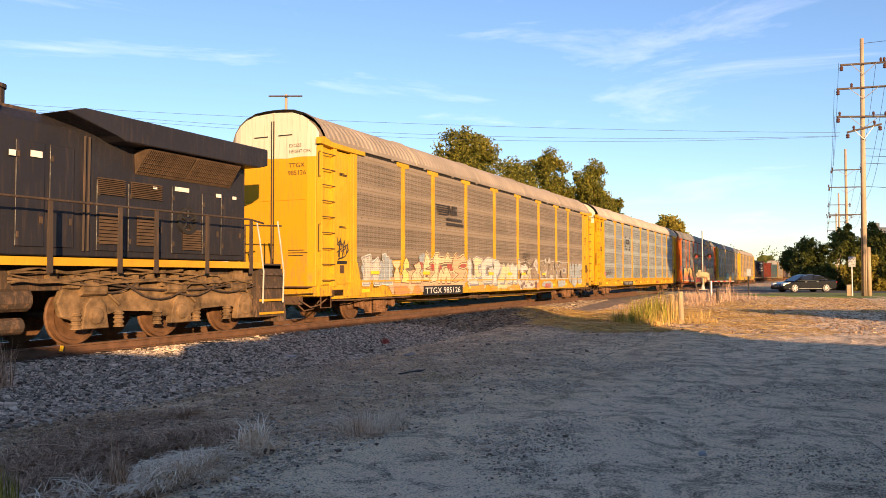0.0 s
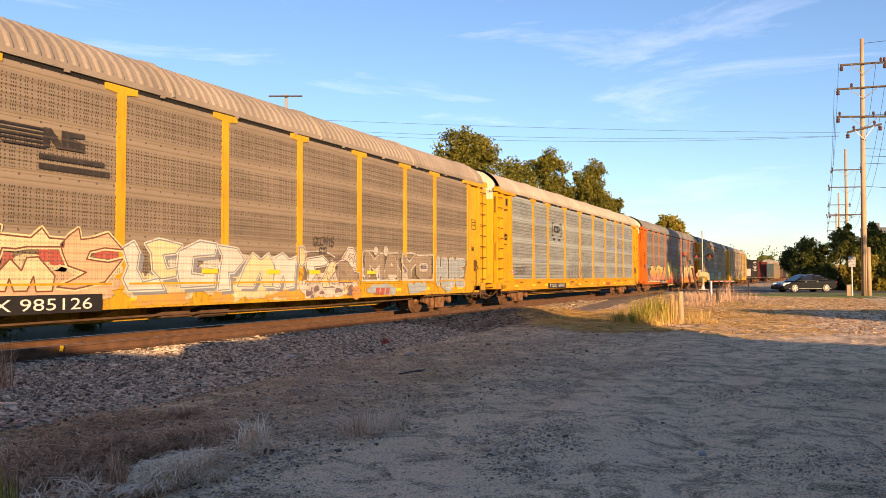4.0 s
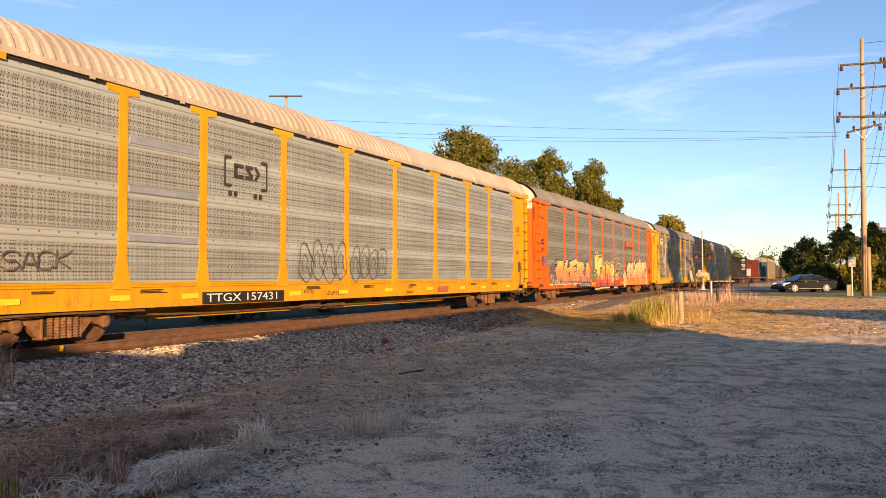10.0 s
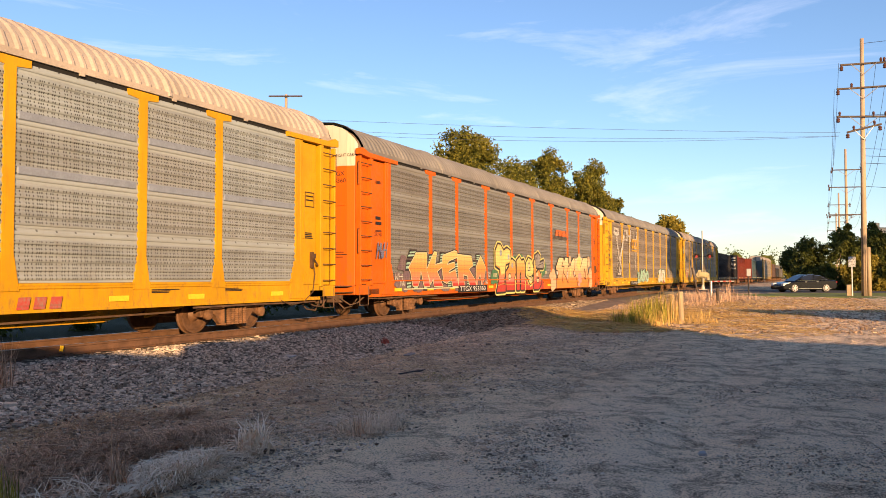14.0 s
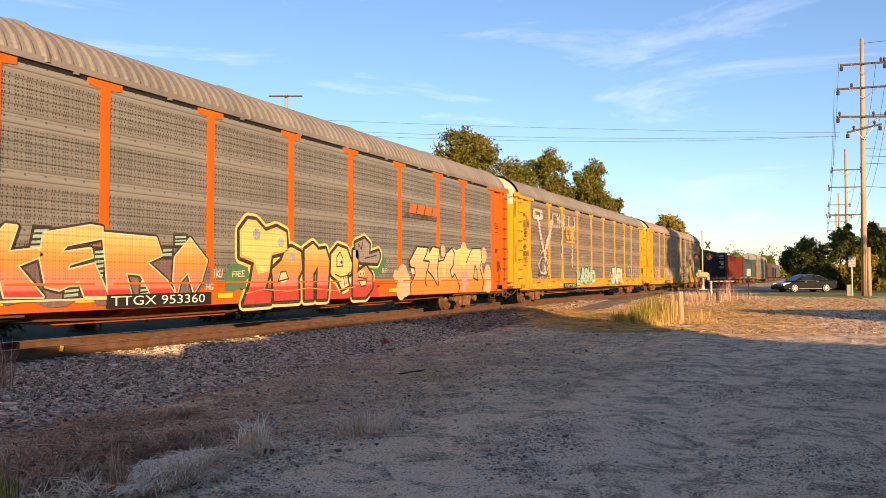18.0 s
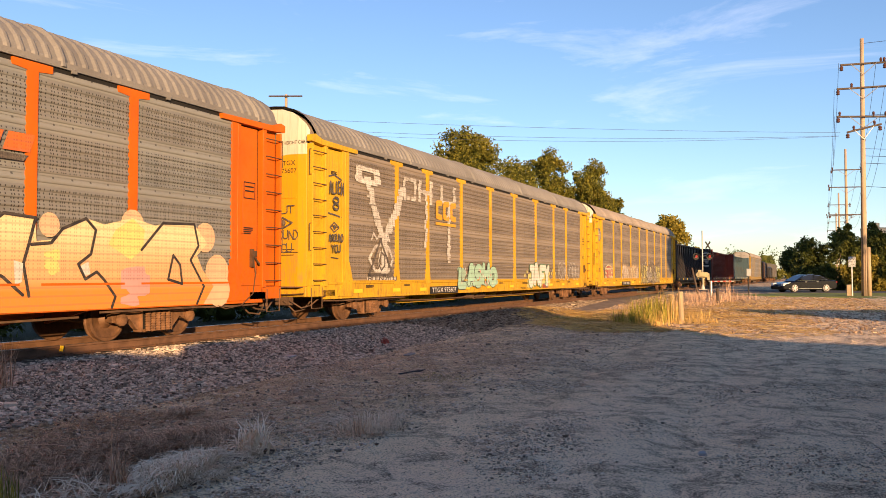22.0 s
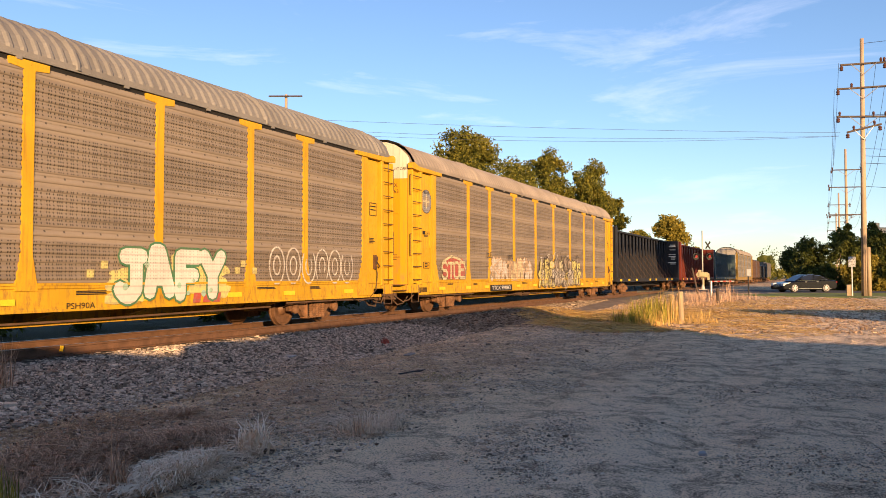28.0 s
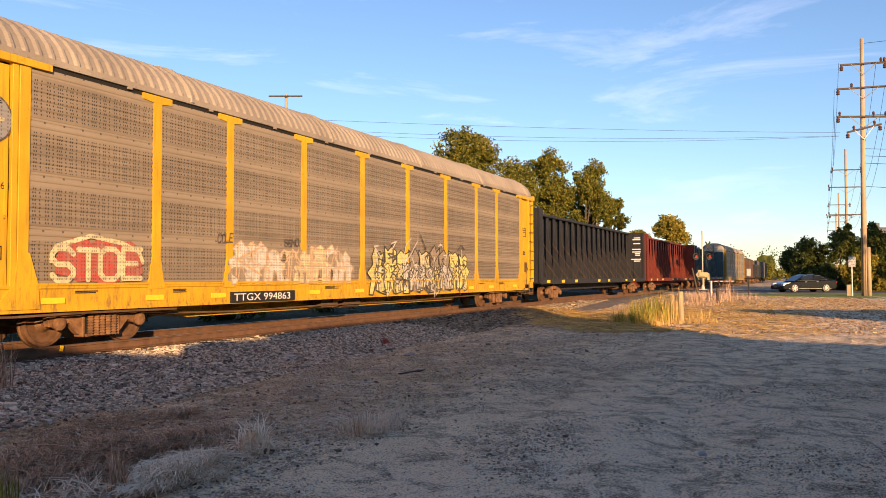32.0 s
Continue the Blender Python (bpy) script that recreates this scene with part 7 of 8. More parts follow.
make_boxcar(265.3, 16.5, 4.5, painted_steel("brown_car_paint", (0.10, 0.06, 0.045), amount=0.5), "weathered brown boxcar with ribbed sides")
make_boxcar(283.3, 16.5, 3.6, painted_steel("dark_car_paint", (0.03, 0.03, 0.032), amount=0.4), "low black covered hopper")
make_boxcar(301.3, 16.5, 4.5, painted_steel("grey_car_paint", (0.12, 0.11, 0.10), amount=0.4), "weathered grey boxcar with ribbed sides")


# ---- plants ----
def leaf_material(name, lo, hi, gold):
    """Thin leaves: part of the light shines through."""
    s = Nodes(name, 0.6, 0, 0.25)
    g = s.n("NewGeometry")
    col = s.mix(g.outputs["Random Per Island"], lo, hi)
    col = s.mix(s.ramp(s.noise(0.35, 3), 0.52, 0.78, 0, 0.55), col, gold)
    thin = s.n("BsdfTranslucent")
    s.l(col, thin.inputs["Color"])
    both = s.n("MixShader")
    both.inputs[0].default_value = 0.35
    s.l(s.b.outputs[0], both.inputs[1])
    s.l(thin.outputs[0], both.inputs[2])
    s.l(both.outputs[0], s.t.nodes["Material Output"].inputs["Surface"])
    return s.done(col)


M_leaf = leaf_material("olive_leaves", (0.030, 0.046, 0.008), (0.265, 0.245, 0.034), (0.40, 0.29, 0.036))
M_leaf_dark = leaf_material("dark_green_leaves", (0.028, 0.046, 0.010), (0.135, 0.15, 0.028), (0.26, 0.21, 0.032))
M_leaf_gold = leaf_material("golden_leaves", (0.15, 0.13, 0.018), (0.36, 0.28, 0.04), (0.46, 0.30, 0.035))
M_bark = surface("grey_brown_bark", (0.11, 0.085, 0.065), 0.9, 0, 3.0, 0.4, 0.6, 30)


def crown_mesh(name, blobs, leaves, size, mat, seed, core=0.55):
    """Leaves as small bent quads in uneven clumps round the blobs (x, y, z, radius), over ragged inner masses of foliage."""
    rng = np.random.default_rng(seed)
    w = np.array([b[3] ** 2 for b in blobs])
    pick = rng.choice(len(blobs), leaves, p=w / w.sum())
    k = 26
    cs = np.zeros((len(blobs), k, 3))
    rs = np.zeros((len(blobs), k))
    for i, b in enumerate(blobs):
        d = rng.normal(size=(k, 3))
        d /= np.linalg.norm(d, axis=1)[:, None]
        cs[i] = np.array(b[:3]) + d * b[3] * (0.55 + 0.45 * rng.random((k, 1)))
        rs[i] = b[3] * (0.12 + 0.17 * rng.random(k))
    j = rng.integers(0, k, leaves)
    c = cs[pick, j] + np.clip(rng.normal(size=(leaves, 3)), -1.5, 1.5) * rs[pick, j][:, None] * 0.85
    u = rng.normal(size=(leaves, 3))
    u /= np.linalg.norm(u, axis=1)[:, None]
    v = np.cross(u, rng.normal(size=(leaves, 3)))
    v /= np.linalg.norm(v, axis=1)[:, None]
    s = (size * (0.6 + 0.8 * rng.random(leaves)))[:, None]
    n = np.cross(u, v) * s * 0.18
    quad = np.stack([c - u * s, c - v * s * 0.5 + n, c + u * s, c + v * s * 0.5 + n], 1)
    verts = quad.reshape(-1, 3).tolist()
    faces = np.arange(leaves * 4).reshape(-1, 4).tolist()
    if core:
        for b in blobs:
            bm = bmesh.new()
            bmesh.ops.create_icosphere(bm, subdivisions=2, radius=b[3] * core)
            base = len(verts)
            for q in bm.verts:
                p = q.co * float(0.75 + 0.5 * rng.random())
                verts.append((p.x + b[0], p.y + b[1], p.z + b[2]))
            faces += [[base + q.index for q in f.verts] for f in bm.faces]
            bm.free()
    me = bpy.data.meshes.new(name)
    me.from_pydata(verts, [], faces)
    me.materials.append(mat)
    return me


def make_tree(x, y, height, width, seed, mat, leaves=5200, size=0.16, label="broad deciduous tree in early autumn leaf", low=0.28, depth=None):
    rng = random.Random(seed)
    z0 = -0.5
    t = root("tree", label, "tree", "", x, y, z0)
    bm = B()
    r = height * 0.022
    top = height * 0.62
    pts = [(0, 0, 0)]
    for k in range(1, 5):
        pts.append((rng.uniform(-.03, .03) * height, rng.uniform(-.03, .03) * height, top * k / 4))
    for k in range(4):
        rod(bm, pts[k], pts[k + 1], r * (1 - 0.2 * k), 8, r * (1 - 0.2 * (k + 1)))
    blobs = []
    d = depth or width
    for k in range(13):
        a = rng.uniform(0, math.tau)
        zz = rng.uniform(low, 0.9)
        rad = math.sin(min(1.0, (1.02 - zz) / 0.55) * math.pi / 2) * rng.uniform(0.25, 0.9)
        bx, by = math.cos(a) * rad * width * 0.42, math.sin(a) * rad * d * 0.42
        br = width * rng.uniform(0.14, 0.24)
        blobs.append((bx, by, zz * height, br))
        st = pts[rng.choice((2, 3, 4))]
        rod(bm, st, (bx, by, zz * height), r * 0.35, 5, r * 0.08)
    blobs.append((0, 0, height * 0.88, width * 0.17))
    part("trunk", bm, M_bark, t)
    me = crown_mesh("crown", blobs, leaves, size, mat, seed, 0.30)
    c = new("crown", me)
    c.parent = t
    return t


# ---- sky line behind the train ----
for i, (x, y, h, w, m, n) in enumerate(((66.5, 15.3, 15.0, 12.0, M_leaf, 11000), (72, 12.5, 12.6, 8.5, M_leaf, 7500), (79, 12.0, 15.0, 7.0, M_leaf, 7000), (77, 7.5, 12.0, 6.0, M_leaf, 6000), (82, 7.8, 14.7, 7.0, M_leaf, 7000),
                                        (86, 6.6, 10.6, 5.0, M_leaf, 5000), (70, 21, 12.5, 8, M_leaf, 5000), (92, 5.6, 7.4, 3.4, M_leaf_gold, 2500), (69, 13.0, 11.0, 7, M_leaf, 6000), (75, 10.0, 11.8, 6.5, M_leaf, 6000), (98, 4.8, 6.0, 3.0, M_leaf, 2000), (150, 11.0, 12.0, 9.5, M_leaf_gold, 6500), (160, 7.6, 7.6, 5, M_leaf_gold, 3500), (146, 15.5, 10, 8, M_leaf, 4000))):
    make_tree(x, y, h, w, 10 + i, m, int(n * 3.6), 0.135 if x < 100 else 0.24, low=0.16)
for i, (x, y, h, w, m) in enumerate(((86, -12.6, 5.4, 5.0, M_leaf_dark), (86, -15.6, 6.4, 5.4, M_leaf_dark), (85, -18.6, 6.0, 5.0, M_leaf_dark), (80, -17.2, 3.7, 4.0, M_leaf_gold), (88, -21.5, 6.8, 6, M_leaf), (86, -25, 6.4, 6, M_leaf_dark), (92, -11.2, 4.6, 4, M_leaf_dark),
                                        (79, -20.6, 3.4, 4, M_leaf), (88, -28.5, 6.4, 6, M_leaf_dark), (82, -14.0, 2.6, 3.4, M_leaf_dark), (81, -23.5, 3.6, 4, M_leaf_dark), (90, -16.4, 7.6, 2.2, M_leaf), (94, -18.8, 7.6, 3.6, M_leaf_dark))):
    make_tree(x, y, h, w, 40 + i, m, 9500, 0.125, "dense roadside shrub thicket", 0.06)
# unseen tall trees added along the road, across the lot, so their crowns shade the track past the crossing
for i, (x, y, h, w) in enumerate(((40.0, -31, 14.5, 6.5), (55, -32, 16, 9), (62.5, -31, 16, 10), (70, -32, 16.5, 10), (78, -31, 16, 10), (86, -33, 16, 11))):
    make_tree(x, y, h, w, 60 + i, M_leaf, 6000, 0.26, "unseen tall tree with a high crown, added to shade the track", 0.56)


# ---- woods on the horizon, and brush along the far side of the track ----
def far_woods(name, pts, height, leaves, size, mat, seed, label):
    rng = np.random.default_rng(seed)
    blobs = []
    for (x0, y0), (x1, y1) in zip(pts, pts[1:]):
        n = max(2, int(math.hypot(x1 - x0, y1 - y0) / (height * 0.55)))
        for k in range(n):
            f = (k + rng.random()) / n
            r = height * (0.30 + 0.2 * rng.random())
            blobs.append((x0 + (x1 - x0) * f, y0 + (y1 - y0) * f, height * (0.15 + 0.6 * rng.random()) - 0.4, r))
    tagged(new(name, crown_mesh(name, blobs, leaves, size, mat, seed, 0.6)), label, "trees", kind="stuff")


far_woods("distant_woods", [(-200, 330), (60, 260), (260, 150), (330, 30), (360, 4)], 15, 22000, 0.45, M_leaf_dark, 71, "distant line of dark green woods")
far_woods("distant_woods", [(330, 6), (350, -8), (340, -40), (300, -90), (240, -160)], 8, 36000, 0.32, M_leaf, 72, "distant line of low green woods")
far_woods("trackside_brush", [(-30, 7.5), (10, 7.2), (40, 7.5), (64, 8)], 1.7, 16000, 0.11, M_leaf_dark, 73, "low dark brush along the far side of the track")
far_woods("trackside_brush", [(100, 5.5), (140, 5), (200, 4), (260, 3)], 2.6, 24000, 0.14, M_leaf, 74, "green brush along the far track")


# ---- road crossing ----
def hull_strip(name, pts, mat, thick, label, kind="structure", category="road"):
    bm = B()
    lo = [bm.verts.new((x, y, z - thick)) for x, y, z in pts]
    hi = [bm.verts.new((x, y, z)) for x, y, z in pts]
    n = len(pts)
    bm.faces.new(hi)
    bm.faces.new(lo[::-1])
    for i in range(n):
        j = (i + 1) % n
        bm.faces.new((lo[i], lo[j], hi[j], hi[i]))
    bmesh.ops.recalc_face_normals(bm, faces=bm.faces)
    return tagged(part(name, bm, mat), label, category, kind=kind)


# road runs across the track, a little askew
hull_strip("road", [(66.5, -1.5, -0.05), (78.5, -1.5, -0.05), (85, -12, -0.12), (99, -60, -0.12), (87, -60, -0.12), (69.5, -12, -0.12)], M_asphalt, 0.3, "worn grey asphalt road up to the crossing")
hull_strip("crossing_panel", [(67, -0.70, -0.004), (79, -0.76, -0.004), (79, 0.64, -0.004), (67, 0.69, -0.004)], M_asphalt, 0.15, "timber and asphalt crossing panel between the rails", category="crossing")
hull_strip("road_beyond", [(66, 1.6, -0.05), (78, 1.6, -0.05), (74, 40, -0.1), (62, 40, -0.1)], M_asphalt, 0.3, "asphalt road beyond the track")
hull_strip("lawn", [(58.5, -9.5, -0.125), (62, -7.5, -0.12), (68.6, -11.5, -0.11), (80, -50, -0.11), (58, -50, -0.2), (55.5, -18, -0.17)], M_lawn, 0.2, "strip of mown grass beside the road", category="grass")

M_wood = surface("weathered_pole_wood", (0.44, 0.33, 0.22), 0.85, 0, 2.0, 0.35, 0.4, 30, 0.2)
M_conc = surface("grey_concrete", (0.33, 0.31, 0.29), 0.9, 0, 1.0, 0.2)
M_pale_wood = surface("pale_post_wood", (0.40, 0.30, 0.18), 0.85, 0, 3.0, 0.3, 0.4, 30, 0.3)
M_arm = surface("dark_crossarm_wood", (0.075, 0.055, 0.042), 0.85, 0, 3.0, 0.3, 0.4, 30)
M_galv = surface("galvanised_steel", (0.42, 0.42, 0.41), 0.5, 0.6, 5, 0.2)
M_insul = surface("brown_insulator", (0.10, 0.045, 0.03), 0.35, 0, 9, 0.3)
M_signal_white = surface("silver_signal_paint", (0.50, 0.48, 0.43), 0.5, 0.1, 5, 0.15)
M_lens = surface("red_signal_lens", (0.24, 0.014, 0.010), 0.25, 0, 20, 0.2, spec=0.6)
# White sheet greyed in its colour, for the dim light on the sign.
M_sign = surface("dimmed_white_sheet", (0.40, 0.40, 0.40), 0.5, 0, 6, 0.12)
M_wire = surface("grey_wire", (0.07, 0.07, 0.075), 0.6, 0.3)


def make_pole(x, y, z, h, r, arms, label, lean=(0, 0), arm_dir=(0.30, -0.954), braces=True):
    p = root("utility_pole", label, "utility pole", "power line", x, y, z)
    bm = B()
    rod(bm, (0, 0, -0.3), (lean[0], lean[1], h), r, 14, r * 0.62)
    part("pole_shaft", bm, M_wood, p, "grey-brown wooden pole", smooth=True)
    d = Vector((arm_dir[0], arm_dir[1], 0)).normalized()
    n = Vector((-d.y, d.x, 0))
    for zz, half, tilt, pins in arms:
        f = zz / h
        c = Vector((lean[0] * f, lean[1] * f, zz))
        bm = B()
        e = Vector((0, 0, tilt))
        a, b = c - d * half - e - n * (r + 0.05), c + d * half + e - n * (r + 0.05)
        rod(bm, a, b, 0.085 if braces else 0.045, 4)
        part("crossarm", bm, M_arm, p)
        if braces:
            bm = B()
            for s in (-1, 1):
                rod(bm, c + (d * half + e) * s * 0.55 - n * (r + 0.1), c - Vector((0, 0, 0.75)) - n * r, 0.025, 5)
            part("arm_brace", bm, M_galv, p)
        for q in pins:
            bm = B()
            o = c + (d * half + e) * q - n * (r + 0.05)
            lathe(bm, [(0.06, 0.03), (0.12, 0.09), (0.18, 0.06), (0.22, 0.10), (0.32, 0.07), (0.36, 0.03)], "z", o, 10)
            part("insulator", bm, M_insul, p)
        for q in (-0.97, 0.9):
            if braces and half > 1:
                bm = B()
                o = c + (d * half + e) * q - n * (r + 0.1)
                lathe(bm, [(-0.42, 0.06), (-0.38, 0.13), (-0.28, 0.09), (-0.22, 0.13), (-0.1, 0.07)], "z", o, 10)
                part("cut_out_fuse", bm, M_insul, p)
    return p


main_pole = make_pole(61.2, -16.25, -0.2, 17.8, 0.20, ((16.0, 1.5, 0.05, (0.75, 0.9)), (14.35, 1.75, 0.06, (-0.45, 0.95)), (12.35, 1.75, -0.04, (-0.9, 0.35, 0.8)), (11.55, 1.12, 0.26, (-0.6, 0.6))), "tall weathered wooden utility pole with four crossarms", (-0.25, -0.15))
bm = B()
rod(bm, (-0.05, -0.31, -0.3), (-0.07, -0.29, 3.4), 0.15, 12, 0.13)
part("stub_pole", bm, M_pale_wood, main_pole, "pale wooden stub beside the pole", smooth=True)
for dx, dy, top in ((-0.22, -0.12, 9.6), (-0.26, 0.06, 8.2)):
    bm = B()
    rod(bm, (dx, dy, -0.2), (dx + 0.03, dy, top), 0.035, 6)
    part("riser_conduit", bm, M_wood if top > 9 else M_arm, main_pole)
bm = B()
box(bm, -0.2, 0.2, 0.55, 0.95, -0.1, 0.75)
bx = part("equipment_box", bm, M_pale_wood, None, bevel=0.03)
bx.location = (61.1, -16.1, -0.12)
tagged(bx, "pale utility cabinet at the foot of the pole", "utility box")
make_pole(112, -17.1, -0.2, 17.6, 0.22, ((14.9, 1.9, 0.0, (-0.9, 0.9)), (12.7, 2.2, 0.0, (-1, 1)), (9.2, 2.2, 0.0, (-1, 1))), "distant wooden utility pole", (-0.1, 0))
make_pole(160, -17.6, -0.2, 16.6, 0.22, ((14.4, 2.0, 0.0, (-0.9, 0.9)), (12.4, 2.2, 0.0, (-1, 1))), "distant wooden utility pole")
make_pole(210, -18.4, -0.2, 16.6, 0.22, ((14.4, 2.0, 0.0, ()), (12.4, 2.2, 0.0, ())), "distant wooden utility pole")
make_pole(32.5, 11.0, -0.6, 11.1, 0.11, ((10.98, 0.85, 0.0, ()),), "wooden pole with a short crossarm behind the track", (0, 0), (0.425, -0.905), False)


def wire(name, p, q, sag, r, label="thin dark overhead power wire"):
    bm = B()
    p, q = Vector(p), Vector(q)
    pts = []
    for k in range(25):
        f = k / 24
        pts.append(p.lerp(q, f) - Vector((0, 0, sag * 4 * f * (1 - f))))
    pipe(bm, pts, r, 5)
    return tagged(part(name, bm, M_wire), label, "wire", "power line")


# lines from the tall pole over the track
for z, dy, end_z, sag in ((11.20, 1.3, 12.77, 0.44), (10.98, 1.35, 12.68, 0.98), (10.95, 1.4, 12.62, 1.20)):
    wire("wire", (61.0, -16.25 + dy, z), (32.2, 37.6, end_z), sag, 0.010)
for z, dy in ((15.9, -1.0), (16.1, 1.3), (14.3, 1.6), (14.3, -1.5), (12.4, 1.6), (12.4, -1.6)):
    wire("wire", (61.2, -16.25 + dy, z), (112, -17.1 + dy * 1.2, z - 1.6), 1.6, 0.014)
    wire("wire", (112, -17.1 + dy * 1.2, z - 1.6), (160, -17.6 + dy * 1.2, z - 2.0), 1.6, 0.016)
    wire("wire", (160, -17.6 + dy * 1.2, z - 2.0), (210, -18.4 + dy * 1.2, z - 2.0), 1.6, 0.016)
for z in (17.3, 15.9, 14.2, 12.3, 10.0, 9.5, 9.0, 7.4):
    wire("wire", (61.1, -16.3, z), (40, -60, z + (1.5 if z > 12 else -0.6)), 1.8, 0.016)

# ---- crossing signal with its lowered gate ----
sig = root("crossing_signal", "silver railroad crossing signal with red flashers and crossbuck", "crossing signal", "", 79.0, -3.5, -0.12)
bm = B()
rod(bm, (0, 0, 0), (0, 0, 5.75), 0.06, 12)
part("mast", bm, M_signal_white, sig, smooth=True)
bm = B()
prism(bm, [(-0.32, -0.32), (0.32, -0.32), (0.32, 0.32), (-0.32, 0.32)], "z", -0.15, 0.12)
lathe(bm, [(0.1, 0.22), (0.5, 0.12), (0.55, 0.08)], "z", (0, 0, 0), 10)
part("base", bm, M_signal_white, sig)
bm = B()
box(bm, -0.26, 0.22, -0.45, 0.5, 1.25, 1.75)
box(bm, -0.36, -0.30, -0.3, 0.3, 1.35, 1.75)
rod(bm, (-0.1, -0.62, 1.5), (-0.1, 0.62, 1.5), 0.16, 10)
box(bm, -0.2, 0.2, 0.12, 0.42, 1.72, 1.98)
box(bm, -0.14, 0.14, -0.62, -0.40, 1.0, 1.5)
prism(bm, [(0.12, 0.3), (0.3, 0.9), (0.2, 1.3), (0.02, 1.3)], "y", -0.12, 0.12)
part("gate_mechanism", bm, inks("cream_box_paint", (0.46, 0.39, 0.22)), sig, "pale gate mechanism box", bevel=0.04)
VIEW = Vector((-0.80, -0.60, 0))
SIDEV = Vector((0.60, -0.80, 0))
for k, off in enumerate((-0.85, 0.55)):
    bm = B()
    c = SIDEV * off + Vector((0, 0, 3.25)) + VIEW * 0.25
    rod(bm, c, c + VIEW * 0.05, 0.33, 18)
    head = part("flasher_backing", bm, M_black, sig, "round black flasher backing")
    bm = B()
    rod(bm, c + VIEW * 0.05, c + VIEW * 0.10, 0.15, 16)
    part("flasher_lens", bm, M_lens, head)
    bm = B()
    for j in range(9):
        a = math.pi * j / 8
        p = c + SIDEV * (0.23 * math.cos(a)) + Vector((0, 0, 0.23 * math.sin(a)))
        rod(bm, p, p + VIEW * 0.4, 0.03, 4)
    part("hood", bm, M_black, head)
bm = B()
rod(bm, SIDEV * -0.85 + Vector((0, 0, 3.25)), SIDEV * 0.6 + Vector((0, 0, 3.25)), 0.035, 8)
part("flasher_arm", bm, M_black, sig)
bm = B()
c = Vector((0, 0, 4.35)) + SIDEV * 0.55
for s in (-1, 1):
    u = (SIDEV * 0.6 + Vector((0, 0, 0.85 * s))).normalized()
    w = u.cross(VIEW).normalized() * 0.075
    a, b = c - u * 0.42, c + u * 0.42
    v = [bm.verts.new(q + VIEW * (0.06 + 0.02 * s)) for q in (a - w, b - w, b + w, a + w)]
    v += [bm.verts.new(q.co - VIEW * 0.015) for q in v]
    bm.faces.new(v[:4])
    bm.faces.new(v[:3:-1])
    for i in range(4):
        bm.faces.new((v[i], v[(i + 1) % 4], v[4 + (i + 1) % 4], v[4 + i]))
# Boards are coloured black so that they look unlit against the sky.
part("crossbuck", bm, M_black, sig, "crossbuck coloured black as a silhouette against the sky")
for k in range(9):
    p = Vector((0.3, -0.5, 1.0 - 0.12)) + SIDEV * (0.30 * k)
    bm = B()
    rod(bm, p, p + SIDEV * 0.30, 0.05, 6)
    part("gate_arm_band", bm, inks("gate_red", (0.5, 0.04, 0.03)) if k % 2 else M_signal_white, sig)


# ---- signs ----
def make_sign(x, y, z, w, h, ztop, label, words, post=M_galv, face=(-0.985, -0.17), sheet=None):
    s = root("road_sign", label, "road sign", "", x, y, z, math.degrees(math.atan2(face[1], face[0])) + 90)
    bm = B()
    box(bm, -0.03, 0.03, -0.03, 0.03, -0.2, ztop)
    part("post", bm, post, s)
    boxpart("sign_panel", (-w / 2, w / 2, -0.06, -0.035, ztop - h, ztop), sheet or M_sign, s, bevel=0.01)
    for k, word in enumerate(words):
        lettering("lettering", word, h * 0.30, M_black_ink, s, Matrix.Translation((0, -0.064, ztop - h * (0.32 + 0.29 * k))) @ Matrix.Rotation(radians(90), 4, "X"), align="CENTER")


make_sign(60.9, -15.5, -0.15, 0.46, 0.68, 2.7, "white rectangular sign with black words on a steel post", ("PASS", "WITH", "CARE"))
make_sign(58.5, -9.0, -0.15, 0.36, 0.52, 1.9, "small grey marker sign on a dark post", (), M_black, (-0.7, -0.71), M_galv)


# ---- the waiting saloon car ----
M_car = Nodes("dark_metallic_paint", 0.16, 0.0, 0.5)
M_car.b.inputs["Coat Weight"].default_value = 0.0
M_car = M_car.done((0.006, 0.006, 0.007))
M_glass = Nodes("tinted_glass", 0.08, 0.0, 0.8).done((0.012, 0.013, 0.015))
M_tyre = surface("tyre_rubber", (0.02, 0.02, 0.02), 0.85)
M_rim = surface("alloy_rim", (0.62, 0.60, 0.57), 0.4, 0.2, 8, 0.1)
M_lamp = Nodes("headlamp_glass", 0.1, 0.0, 0.8).done((0.75, 0.72, 0.66))
M_chrome = Nodes("chrome_trim", 0.12, 1.0).done((0.7, 0.7, 0.7))


